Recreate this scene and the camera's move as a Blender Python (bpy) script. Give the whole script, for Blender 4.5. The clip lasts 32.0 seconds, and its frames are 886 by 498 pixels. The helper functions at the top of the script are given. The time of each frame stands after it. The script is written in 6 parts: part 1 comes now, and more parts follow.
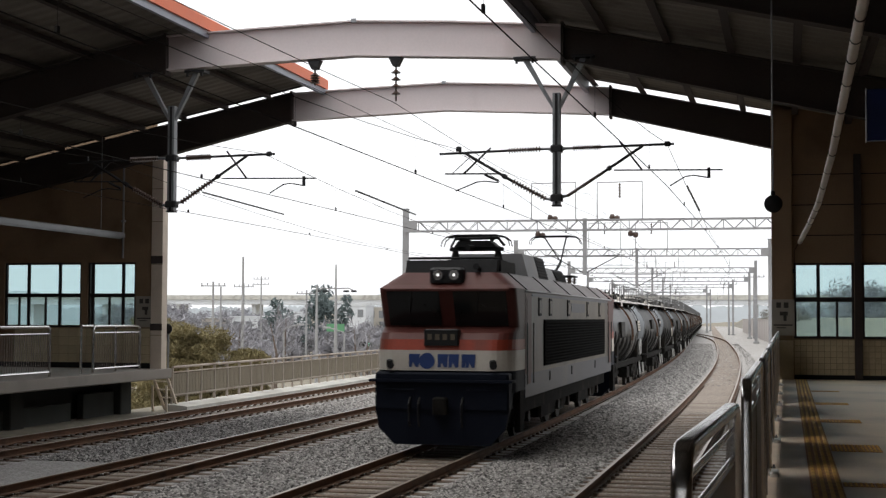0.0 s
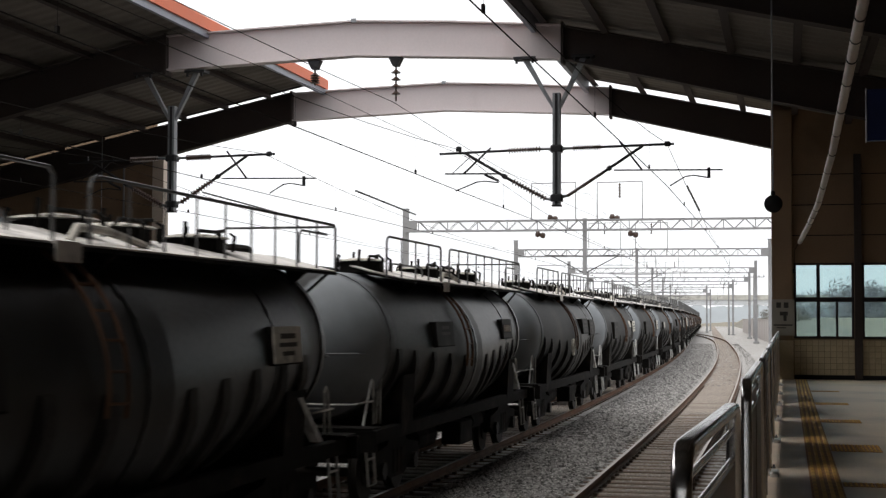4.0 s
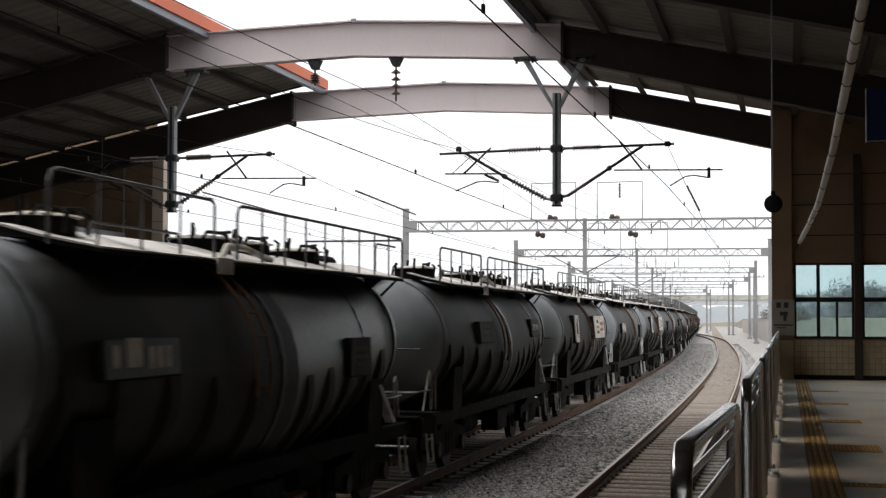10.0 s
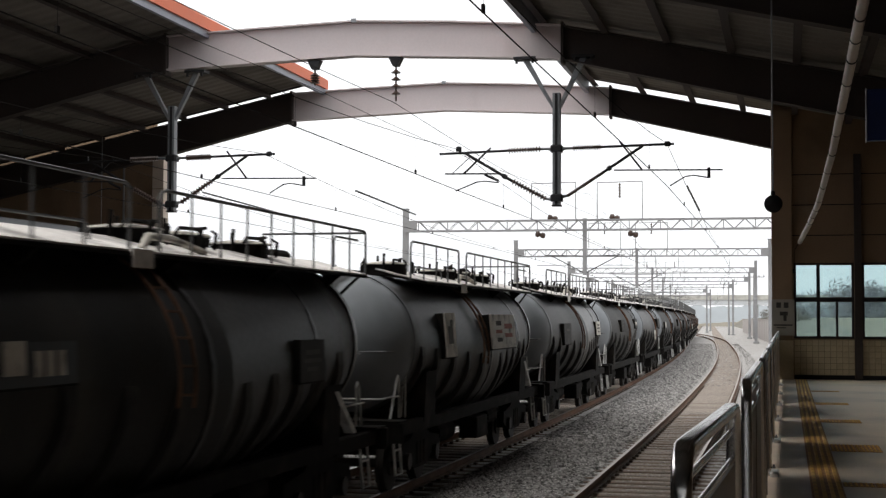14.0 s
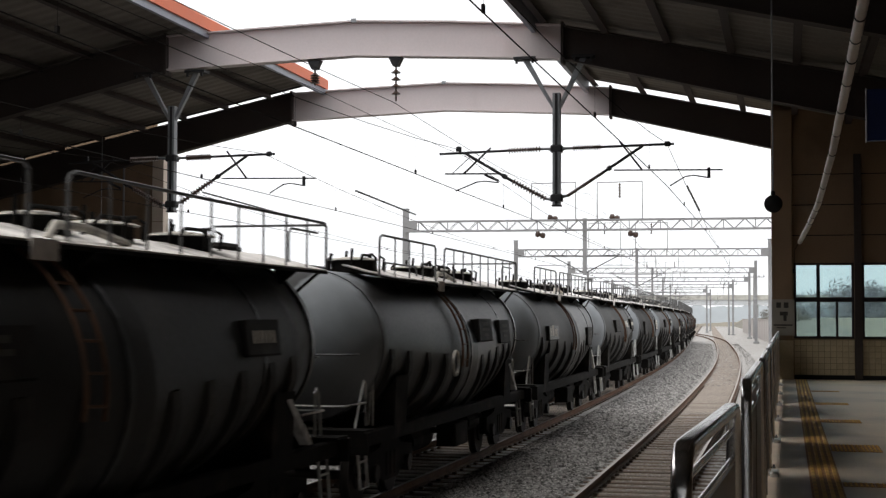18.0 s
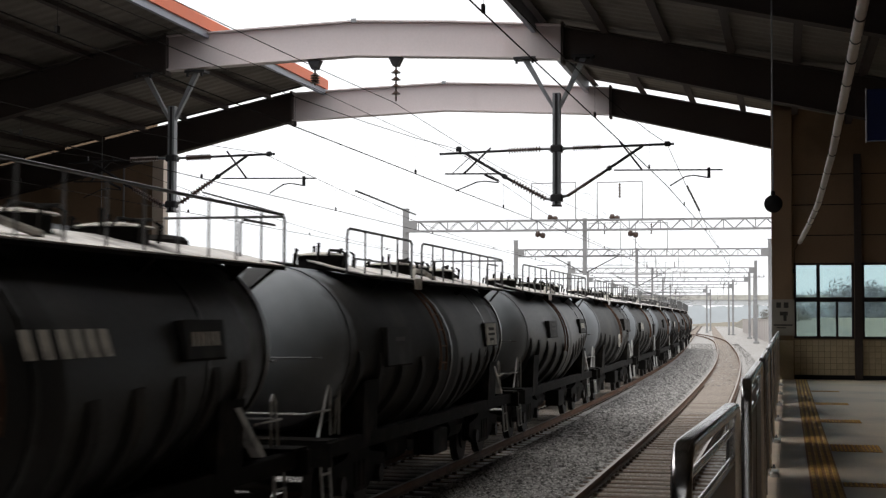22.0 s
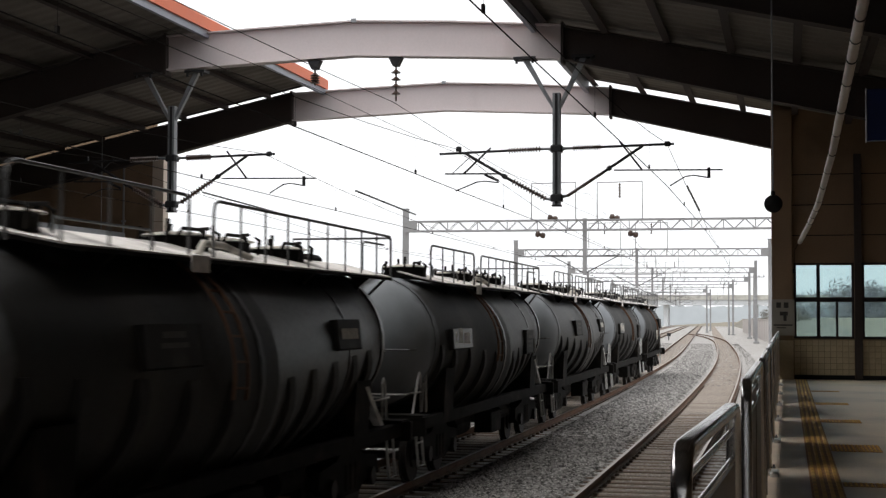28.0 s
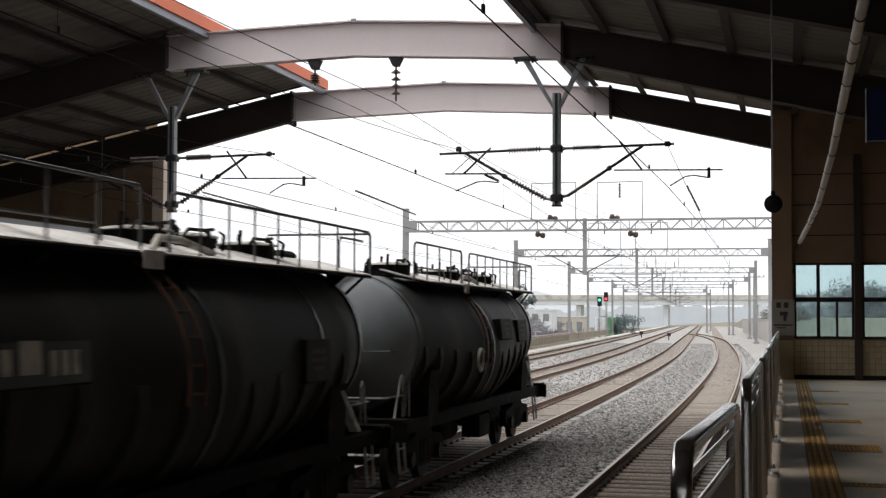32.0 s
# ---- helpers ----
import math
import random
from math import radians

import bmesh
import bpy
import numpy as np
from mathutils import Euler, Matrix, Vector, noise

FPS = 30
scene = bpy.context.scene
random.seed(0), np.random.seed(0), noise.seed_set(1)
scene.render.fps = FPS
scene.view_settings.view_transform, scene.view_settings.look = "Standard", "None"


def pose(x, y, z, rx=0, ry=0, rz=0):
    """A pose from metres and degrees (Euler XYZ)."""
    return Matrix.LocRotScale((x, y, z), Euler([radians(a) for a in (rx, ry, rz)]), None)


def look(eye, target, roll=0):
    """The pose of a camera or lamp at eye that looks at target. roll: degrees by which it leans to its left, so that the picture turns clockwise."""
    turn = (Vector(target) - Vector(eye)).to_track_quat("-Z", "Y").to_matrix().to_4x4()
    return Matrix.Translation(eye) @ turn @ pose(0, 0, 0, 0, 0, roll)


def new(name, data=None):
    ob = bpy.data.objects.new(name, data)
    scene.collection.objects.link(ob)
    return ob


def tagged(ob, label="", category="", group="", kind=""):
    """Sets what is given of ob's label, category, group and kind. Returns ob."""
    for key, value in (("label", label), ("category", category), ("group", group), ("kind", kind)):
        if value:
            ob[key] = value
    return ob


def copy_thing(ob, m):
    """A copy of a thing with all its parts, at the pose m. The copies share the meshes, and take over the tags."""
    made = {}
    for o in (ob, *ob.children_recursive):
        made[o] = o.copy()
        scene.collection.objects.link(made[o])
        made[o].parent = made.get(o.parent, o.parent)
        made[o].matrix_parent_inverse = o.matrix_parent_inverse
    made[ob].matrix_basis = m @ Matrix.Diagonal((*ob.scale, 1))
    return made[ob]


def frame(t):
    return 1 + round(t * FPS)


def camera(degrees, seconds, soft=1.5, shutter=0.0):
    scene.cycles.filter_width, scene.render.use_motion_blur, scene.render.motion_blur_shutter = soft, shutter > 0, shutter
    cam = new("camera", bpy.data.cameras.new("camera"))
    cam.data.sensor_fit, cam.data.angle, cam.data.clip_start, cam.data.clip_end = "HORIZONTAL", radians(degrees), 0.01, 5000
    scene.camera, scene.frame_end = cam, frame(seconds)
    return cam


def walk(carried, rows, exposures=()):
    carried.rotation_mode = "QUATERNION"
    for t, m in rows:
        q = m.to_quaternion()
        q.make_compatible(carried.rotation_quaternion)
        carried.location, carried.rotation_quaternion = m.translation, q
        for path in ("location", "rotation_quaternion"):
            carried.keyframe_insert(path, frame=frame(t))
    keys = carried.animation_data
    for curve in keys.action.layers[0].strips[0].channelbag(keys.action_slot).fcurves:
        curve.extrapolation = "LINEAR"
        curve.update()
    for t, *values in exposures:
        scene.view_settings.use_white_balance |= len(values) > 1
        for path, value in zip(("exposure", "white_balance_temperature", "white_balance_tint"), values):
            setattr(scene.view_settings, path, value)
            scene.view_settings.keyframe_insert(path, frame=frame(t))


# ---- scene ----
cam = camera(34.82, 32.0, soft=1.3, shutter=0.3)
EYE = (0.0, 0.0, 2.72)
AIM = look(EYE, (-23.57, 97.06, 2.72 + 4.834), 0.2)
walk(cam, [(0.0, AIM), (32.0, AIM)], exposures=[(0.0, 0.22), (32.0, 0.22)])

# ---------------------------------------------------------------- light
SUN_TURN, SUN_UP = -104.0, 68.0
world = bpy.data.worlds.new("overcast_sky")
scene.world = world
world.use_nodes = True
wn, wl = world.node_tree.nodes, world.node_tree.links
sky = wn.new("ShaderNodeTexSky")
sky.sky_type = "NISHITA"
sky.sun_disc = False
sky.sun_elevation = radians(SUN_UP)
sky.sun_rotation = radians(SUN_TURN)
sky.air_density, sky.dust_density, sky.ozone_density = 1.0, 6.0, 1.0
grey = wn.new("ShaderNodeHueSaturation")
grey.inputs["Saturation"].default_value = 0.12
wl.new(sky.outputs["Color"], grey.inputs["Color"])
veil = wn.new("ShaderNodeMix")
veil.data_type = "RGBA"
veil.inputs["Factor"].default_value = 0.75
veil.inputs["B"].default_value = (10.4, 10.5, 10.75, 1)
wl.new(grey.outputs["Color"], veil.inputs["A"])
wl.new(veil.outputs["Result"], wn["Background"].inputs["Color"])
wn["Background"].inputs["Strength"].default_value = 0.125

sun_data = bpy.data.lights.new("sun", "SUN")
sun_data.energy, sun_data.angle, sun_data.color = 1.4, radians(60), (1.0, 0.96, 0.9)
sun = new("sun", sun_data)
sun.matrix_world = look((0, 0, 60), (-math.sin(radians(SUN_TURN)) * 60, -math.cos(radians(SUN_TURN)) * 60, 60 - 60 * math.tan(radians(SUN_UP))))


# ---------------------------------------------------------------- materials
def mat(name, base, rough=0.7, metal=0.0, spread=0.25, scale=3.0, fine=40.0, bump=0.1, stain=None, stain_amount=0.0,
        per_object=0.0, emit=None, emit_strength=0.0, stretch=(1, 1, 1), streak=0.0, spec=0.3):
    """A procedural surface: base colour varied at two scales, optional stains, bump in metres."""
    m = bpy.data.materials.new(name)
    m.use_nodes = True
    n, l = m.node_tree.nodes, m.node_tree.links
    b = n["Principled BSDF"]
    co = n.new("ShaderNodeTexCoord")
    mp = n.new("ShaderNodeMapping")
    mp.inputs["Scale"].default_value = stretch
    l.new(co.outputs["Object"], mp.inputs["Vector"])
    big, small = n.new("ShaderNodeTexNoise"), n.new("ShaderNodeTexNoise")
    big.inputs["Scale"].default_value, big.inputs["Detail"].default_value = scale, 5
    small.inputs["Scale"].default_value, small.inputs["Detail"].default_value = fine, 4
    for t in (big, small):
        l.new(mp.outputs["Vector"], t.inputs["Vector"])
    mixv = n.new("ShaderNodeMath")
    mixv.operation = "MULTIPLY_ADD"
    l.new(big.outputs["Fac"], mixv.inputs[0])
    mixv.inputs[1].default_value = 0.6
    half = n.new("ShaderNodeMath")
    half.operation = "MULTIPLY"
    half.inputs[1].default_value = 0.4
    l.new(small.outputs["Fac"], half.inputs[0])
    l.new(half.outputs[0], mixv.inputs[2])
    ramp = n.new("ShaderNodeValToRGB")
    lo = [c * (1 - spread) for c in base]
    hi = [min(0.95, c * (1 + spread)) for c in base]
    ramp.color_ramp.elements[0].position, ramp.color_ramp.elements[0].color = 0.3, (*lo, 1)
    ramp.color_ramp.elements[1].position, ramp.color_ramp.elements[1].color = 0.7, (*hi, 1)
    l.new(mixv.outputs[0], ramp.inputs["Fac"])
    out = ramp.outputs["Color"]
    if stain:
        st = n.new("ShaderNodeTexNoise")
        st.inputs["Scale"].default_value, st.inputs["Detail"].default_value = scale * 0.8, 8
        smap = n.new("ShaderNodeMapping")
        smap.inputs["Scale"].default_value = (stretch[0], stretch[1], stretch[2] * (0.15 if streak else 1))
        smap.inputs["Location"].default_value = (3.1, 7.7, 1.3)
        l.new(co.outputs["Object"], smap.inputs["Vector"])
        l.new(smap.outputs["Vector"], st.inputs["Vector"])
        sr = n.new("ShaderNodeValToRGB")
        sr.color_ramp.elements[0].position = 0.62 - 0.3 * stain_amount
        sr.color_ramp.elements[1].position = 0.78 - 0.2 * stain_amount
        l.new(st.outputs["Fac"], sr.inputs["Fac"])
        mx = n.new("ShaderNodeMix")
        mx.data_type = "RGBA"
        l.new(sr.outputs["Color"], mx.inputs["Factor"])
        l.new(out, mx.inputs["A"])
        mx.inputs["B"].default_value = (*stain, 1)
        out = mx.outputs["Result"]
    if per_object:
        oi = n.new("ShaderNodeObjectInfo")
        hs = n.new("ShaderNodeHueSaturation")
        mr = n.new("ShaderNodeMapRange")
        mr.inputs["To Min"].default_value, mr.inputs["To Max"].default_value = 1 - per_object, 1 + per_object
        l.new(oi.outputs["Random"], mr.inputs["Value"])
        l.new(mr.outputs["Result"], hs.inputs["Value"])
        l.new(out, hs.inputs["Color"])
        out = hs.outputs["Color"]
    l.new(out, b.inputs["Base Color"])
    rr = n.new("ShaderNodeMapRange")
    rr.inputs["To Min"].default_value, rr.inputs["To Max"].default_value = max(0.03, rough - 0.1), min(1, rough + 0.1)
    l.new(small.outputs["Fac"], rr.inputs["Value"])
    l.new(rr.outputs["Result"], b.inputs["Roughness"])
    b.inputs["Metallic"].default_value = metal
    b.inputs["Specular IOR Level"].default_value = spec
    if bump:
        bp = n.new("ShaderNodeBump")
        bp.inputs["Strength"].default_value = 0.6
        bp.inputs["Distance"].default_value = bump * 0.05
        l.new(small.outputs["Fac"], bp.inputs["Height"])
        l.new(bp.outputs["Normal"], b.inputs["Normal"])
    if emit:
        b.inputs["Emission Color"].default_value = (*emit, 1)
        b.inputs["Emission Strength"].default_value = emit_strength
    return m


def stone_mat(name, base, cell):
    """Crushed stone: cells of differing grey with deep gaps."""
    m = bpy.data.materials.new(name)
    m.use_nodes = True
    n, l = m.node_tree.nodes, m.node_tree.links
    b = n["Principled BSDF"]
    co = n.new("ShaderNodeTexCoord")
    vo, ns = n.new("ShaderNodeTexVoronoi"), n.new("ShaderNodeTexNoise")
    vo.inputs["Scale"].default_value = 1 / cell
    ns.inputs["Scale"].default_value, ns.inputs["Detail"].default_value = 0.35, 6
    l.new(co.outputs["Object"], vo.inputs["Vector"])
    l.new(co.outputs["Object"], ns.inputs["Vector"])
    sep = n.new("ShaderNodeSeparateColor")
    l.new(vo.outputs["Color"], sep.inputs["Color"])
    add = n.new("ShaderNodeMath")
    add.operation = "MULTIPLY_ADD"
    add.inputs[1].default_value = 0.7
    l.new(sep.outputs["Red"], add.inputs[0])
    sc = n.new("ShaderNodeMath")
    sc.operation = "MULTIPLY"
    sc.inputs[1].default_value = 0.45
    l.new(ns.outputs["Fac"], sc.inputs[0])
    l.new(sc.outputs[0], add.inputs[2])
    ramp = n.new("ShaderNodeValToRGB")
    ramp.color_ramp.elements[0].position, ramp.color_ramp.elements[0].color = 0.1, (*[c * 0.62 for c in base], 1)
    ramp.color_ramp.elements[1].position, ramp.color_ramp.elements[1].color = 0.95, (*[min(0.9, c * 1.38) for c in base], 1)
    l.new(add.outputs[0], ramp.inputs["Fac"])
    l.new(ramp.outputs["Color"], b.inputs["Base Color"])
    b.inputs["Roughness"].default_value = 0.9
    bp = n.new("ShaderNodeBump")
    bp.inputs["Strength"].default_value, bp.inputs["Distance"].default_value = 0.75, cell * 0.6
    bp.invert = True
    l.new(vo.outputs["Distance"], bp.inputs["Height"])
    l.new(bp.outputs["Normal"], b.inputs["Normal"])
    return m


def glass_mat(name, tint, rough=0.05, alpha=0.35):
    m = bpy.data.materials.new(name)
    m.use_nodes = True
    n, l = m.node_tree.nodes, m.node_tree.links
    b = n["Principled BSDF"]
    tr, mx = n.new("ShaderNodeBsdfTransparent"), n.new("ShaderNodeMixShader")
    tr.inputs["Color"].default_value = (*tint, 1)
    b.inputs["Base Color"].default_value = (*[c * 0.8 for c in tint], 1)
    b.inputs["Roughness"].default_value = rough
    mx.inputs["Fac"].default_value = alpha
    l.new(tr.outputs[0], mx.inputs[1])
    l.new(b.outputs[0], mx.inputs[2])
    l.new(mx.outputs[0], n["Material Output"].inputs["Surface"])
    return m


BALLAST = stone_mat("ballast", (0.3, 0.288, 0.275), 0.042)
BED = stone_mat("rusty_track_bed", (0.21, 0.175, 0.145), 0.05)
STONE = mat("ballast_stone", (0.25, 0.24, 0.23), 0.9, spread=0.6, scale=6, fine=25, bump=0.1, spec=0.2)
SOIL = mat("soil", (0.2, 0.18, 0.14), 0.95, spread=0.4, scale=0.2, fine=3, bump=1.5)
RAIL_SIDE = mat("rusty_rail", (0.12, 0.065, 0.04), 0.8, 0.1, scale=2, fine=50, stain=(0.07, 0.042, 0.03), stain_amount=0.4, spec=0.15)
RAIL_TOP = mat("worn_rail_head", (0.24, 0.19, 0.15), 0.38, 0.6, spread=0.1, fine=60, bump=0)
SLEEPER = mat("concrete_sleeper", (0.135, 0.11, 0.09), 0.9, scale=4, fine=40, bump=0.2, stain=(0.14, 0.09, 0.06), stain_amount=0.5, per_object=0.12, spec=0.15)
CLIP = mat("rail_clip", (0.1, 0.07, 0.05), 0.7, 0.4)
CONCRETE = mat("platform_concrete", (0.3, 0.27, 0.24), 0.85, spread=0.15, scale=0.8, fine=30, bump=0.08, stain=(0.24, 0.23, 0.21), stain_amount=0.35)
PAVING = mat("platform_paving", (0.82, 0.67, 0.51), 0.45, spread=0.15, scale=0.5, fine=25, bump=0.04, stain=(0.58, 0.47, 0.36), stain_amount=0.4)
# the underside's shade is painted into this concrete, with streaks over it
DARKCON = mat("concrete_painted_shade", (0.055, 0.06, 0.055), 0.9, spread=0.25, scale=0.7, fine=20, bump=0.1, stain=(0.04, 0.04, 0.036), stain_amount=0.5, streak=1)
KERB = mat("pale_concrete", (0.55, 0.54, 0.5), 0.85, spread=0.2, scale=0.6, fine=20, bump=0.1, stain=(0.35, 0.33, 0.3), stain_amount=0.4)
TACTILE = mat("yellow_tactile", (0.9, 0.5, 0.14), 0.7, spread=0.25, scale=4, fine=40, bump=0.05, stain=(0.26, 0.15, 0.06), stain_amount=0.35, per_object=0.12)
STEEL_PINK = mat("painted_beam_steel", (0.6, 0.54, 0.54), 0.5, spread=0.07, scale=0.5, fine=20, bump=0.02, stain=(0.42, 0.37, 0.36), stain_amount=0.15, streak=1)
STEEL_DARK = mat("dark_brown_steel", (0.06, 0.05, 0.047), 0.75, spread=0.2, scale=0.8, fine=20, bump=0.03, spec=0.15)
ROOF_SHEET = mat("corrugated_roof_sheet", (0.18, 0.165, 0.145), 0.75, spread=0.2, scale=0.6, fine=15, bump=0.03, stain=(0.08, 0.07, 0.06), stain_amount=0.3, spec=0.2)
FASCIA = mat("orange_red_fascia", (0.66, 0.16, 0.07), 0.5, spread=0.08, scale=0.6, bump=0.02)
FASCIA_GREY = mat("grey_gutter", (0.3, 0.32, 0.36), 0.5, 0.3, spread=0.1, bump=0.02)
BROWN_WALL = mat("brown_wall_panel", (0.24, 0.165, 0.105), 0.7, spread=0.15, scale=0.5, fine=25, bump=0.04, stain=(0.13, 0.09, 0.055), stain_amount=0.3, spec=0.2)
TILE = mat("cream_wall_tile", (0.5, 0.42, 0.28), 0.45, spread=0.12, scale=3, fine=20, bump=0.03, per_object=0.08)
GROUT = mat("tile_grout", (0.27, 0.23, 0.15), 0.9)
PILASTER = mat("stone_pilaster", (0.6, 0.52, 0.43), 0.7, spread=0.12, scale=2, fine=30, bump=0.05)
FRAME_DARK = mat("dark_window_frame", (0.035, 0.03, 0.03), 0.5, 0.3, spread=0.2, bump=0)
GLASS = glass_mat("aqua_window_glass", (0.74, 0.86, 0.87), 0.05, 0.12)
STAINLESS = mat("stainless_tube", (0.62, 0.61, 0.6), 0.22, 1.0, spread=0.08, fine=60, bump=0.01)
STAIN_PANEL = mat("stainless_sheet", (0.2, 0.175, 0.15), 0.5, 0.6, spread=0.12, scale=1, fine=40, bump=0.02)
GALV = mat("galvanised_steel", (0.25, 0.26, 0.27), 0.55, 0.5, spread=0.15, scale=2, fine=30, bump=0.03)
GALV_PALE = mat("weathered_galvanised_steel", (0.31, 0.31, 0.315), 0.7, 0.2, spread=0.15, scale=1, fine=20, bump=0.02)
DARK_METAL = mat("dark_fitting", (0.04, 0.04, 0.042), 0.6, 0.4, spread=0.2, bump=0.02, spec=0.1)
PORCELAIN = mat("brown_insulator", (0.07, 0.045, 0.035), 0.3, spread=0.15, bump=0)
WIRE = mat("overhead_wire", (0.03, 0.028, 0.027), 0.9, 0.0, bump=0, spec=0.0)
CONDUIT = mat("grey_flexible_conduit", (0.6, 0.56, 0.52), 0.6, spread=0.1, fine=60, bump=0.05)
BLACK = mat("black_plastic", (0.012, 0.012, 0.013), 0.5, bump=0.01, spec=0.2)
NAVY = mat("navy_sign_face", (0.01, 0.02, 0.09), 0.4, bump=0)
SIGN_PALE = mat("pale_sign_board", (0.3, 0.28, 0.24), 0.6, spread=0.08, bump=0)
FENCE_POST = mat("weathered_beige_post", (0.38, 0.33, 0.28), 0.75, spread=0.15, scale=1.5, fine=20, bump=0.04, stain=(0.22, 0.16, 0.12), stain_amount=0.3)
FENCE_BEIGE = mat("beige_barrier_panel", (0.26, 0.225, 0.17), 0.75, spread=0.12, scale=0.7, fine=15, bump=0.05, stain=(0.14, 0.115, 0.09), stain_amount=0.3, streak=1)
TANK = mat("dusty_tank_steel", (0.0115, 0.011, 0.0102), 0.36, 0.0, spread=0.3, scale=0.9, fine=18, bump=0.04, stain=(0.03, 0.027, 0.022), stain_amount=0.35, streak=1, per_object=0.3, spec=0.25)
END_STEEL = mat("pale_step_steel", (0.5, 0.5, 0.48), 0.7, spread=0.25, scale=3, fine=20, bump=0.03, stain=(0.1, 0.09, 0.08), stain_amount=0.3)
GROOVE = mat("darker_tactile_groove", (0.52, 0.29, 0.13), 0.85, spread=0.3, scale=5, fine=40, bump=0.03)
TANK_RIB = mat("tank_rib_steel", (0.02, 0.019, 0.018), 0.7, 0.0, spread=0.3, scale=1.5, fine=20, bump=0.04, stain=(0.05, 0.045, 0.04), stain_amount=0.4, spec=0.2)
DUST = mat("cement_dusted_deck", (0.72, 0.69, 0.66), 0.9, spread=0.25, scale=1.2, fine=20, bump=0.1, stain=(0.12, 0.11, 0.1), stain_amount=0.4)
UNDER = mat("grimy_underframe", (0.014, 0.013, 0.012), 0.85, 0.1, spread=0.4, scale=2, fine=25, bump=0.06, stain=(0.035, 0.03, 0.025), stain_amount=0.3, spec=0.05)
WHEEL = mat("worn_wheel_steel", (0.03, 0.026, 0.023), 0.7, 0.2, spread=0.2, bump=0.03)
RAILING = mat("grey_handrail", (0.12, 0.12, 0.12), 0.6, 0.3, spread=0.2, bump=0.01)
PLACARD = mat("faded_placard", (0.55, 0.52, 0.46), 0.7, spread=0.25, scale=4, fine=40, bump=0.02, stain=(0.12, 0.11, 0.1), stain_amount=0.4)
PLACARD_INK = mat("placard_ink", (0.06, 0.055, 0.05), 0.8, bump=0)
PLACARD_RED = mat("placard_red_ink", (0.3, 0.12, 0.1), 0.8, bump=0)
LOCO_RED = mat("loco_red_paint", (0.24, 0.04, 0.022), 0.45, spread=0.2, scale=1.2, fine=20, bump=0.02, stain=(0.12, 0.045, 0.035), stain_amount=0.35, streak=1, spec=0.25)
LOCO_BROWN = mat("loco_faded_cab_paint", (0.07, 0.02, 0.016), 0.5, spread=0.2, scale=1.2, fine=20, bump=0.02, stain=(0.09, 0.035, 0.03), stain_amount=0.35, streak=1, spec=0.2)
# body cream darkened: shade on the side is put into its colour
LOCO_CREAM = mat("loco_cream_shade_painted", (0.105, 0.088, 0.064), 0.45, spread=0.16, scale=0.8, fine=20, bump=0.02, stain=(0.045, 0.036, 0.028), stain_amount=0.5, streak=1, spec=0.2)
# the same cream, painted paler for the light on the front
LOCO_FRONT = mat("loco_cream_front_lit", (0.5, 0.47, 0.42), 0.45, spread=0.1, scale=0.8, fine=20, bump=0.02, stain=(0.3, 0.25, 0.2), stain_amount=0.25, streak=1, spec=0.2)
# roof edge darkened too, its shade mixed into the paint colour
LOCO_ROOF = mat("loco_roof_edge_shade_painted", (0.07, 0.055, 0.052), 0.5, spread=0.25, scale=0.8, fine=15, bump=0.02, stain=(0.1, 0.085, 0.085), stain_amount=0.4, streak=1, spec=0.2)
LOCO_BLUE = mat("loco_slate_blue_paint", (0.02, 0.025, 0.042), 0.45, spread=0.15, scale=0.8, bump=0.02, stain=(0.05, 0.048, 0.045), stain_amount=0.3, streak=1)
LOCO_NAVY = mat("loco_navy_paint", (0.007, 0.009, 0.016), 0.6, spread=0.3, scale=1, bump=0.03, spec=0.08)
GRILLE = mat("sooty_black_grille", (0.007, 0.007, 0.007), 0.9, spread=0.3, bump=0.02, spec=0.02)
LOCO_DARK = mat("loco_roof_gear", (0.016, 0.016, 0.017), 0.75, 0.1, spread=0.3, scale=2, bump=0.03, spec=0.15)
LOCO_GREY = mat("loco_roof_box_grey", (0.24, 0.24, 0.25), 0.55, spread=0.12, scale=1, bump=0.02, stain=(0.25, 0.24, 0.23), stain_amount=0.3, streak=1)
LOCO_GLASS = mat("dark_cab_glass", (0.008, 0.009, 0.01), 0.12, spread=0.1, bump=0)
LOGO_BLUE = mat("logo_blue_paint", (0.02, 0.045, 0.15), 0.5, bump=0)
LAMP_BULB = mat("lit_headlamp_bulb", (0.8, 0.8, 0.8), 0.3, bump=0, emit=(1, 0.96, 0.9), emit_strength=0.8)
LAMP_GLASS = mat("headlamp_glass", (0.5, 0.5, 0.5), 0.15, 0.9, bump=0)
PINE = mat("pine_needles", (0.23, 0.195, 0.1), 0.9, spread=0.45, scale=1.5, fine=8, bump=0.1)
# twigs lightened towards blue-grey, haze put into their colour
BARE = mat("winter_twigs_haze_tint", (0.28, 0.275, 0.295), 0.95, spread=0.3, scale=0.3, fine=4, bump=0.1)
BARK = mat("tree_bark", (0.14, 0.11, 0.09), 0.95, spread=0.3, scale=3, fine=20, bump=0.3)
# bluish tint stands in for haze over the far greens
FAR_GREEN = mat("far_evergreen_haze_tint", (0.12, 0.15, 0.15), 0.95, spread=0.3, scale=0.5, fine=4, bump=0.1)
GREEN_WALL = mat("green_barrier", (0.12, 0.3, 0.16), 0.7, spread=0.15, scale=0.5, bump=0.03)
GRASS = mat("grass_bank", (0.17, 0.16, 0.135), 0.95, spread=0.35, scale=0.4, fine=5, bump=0.3)
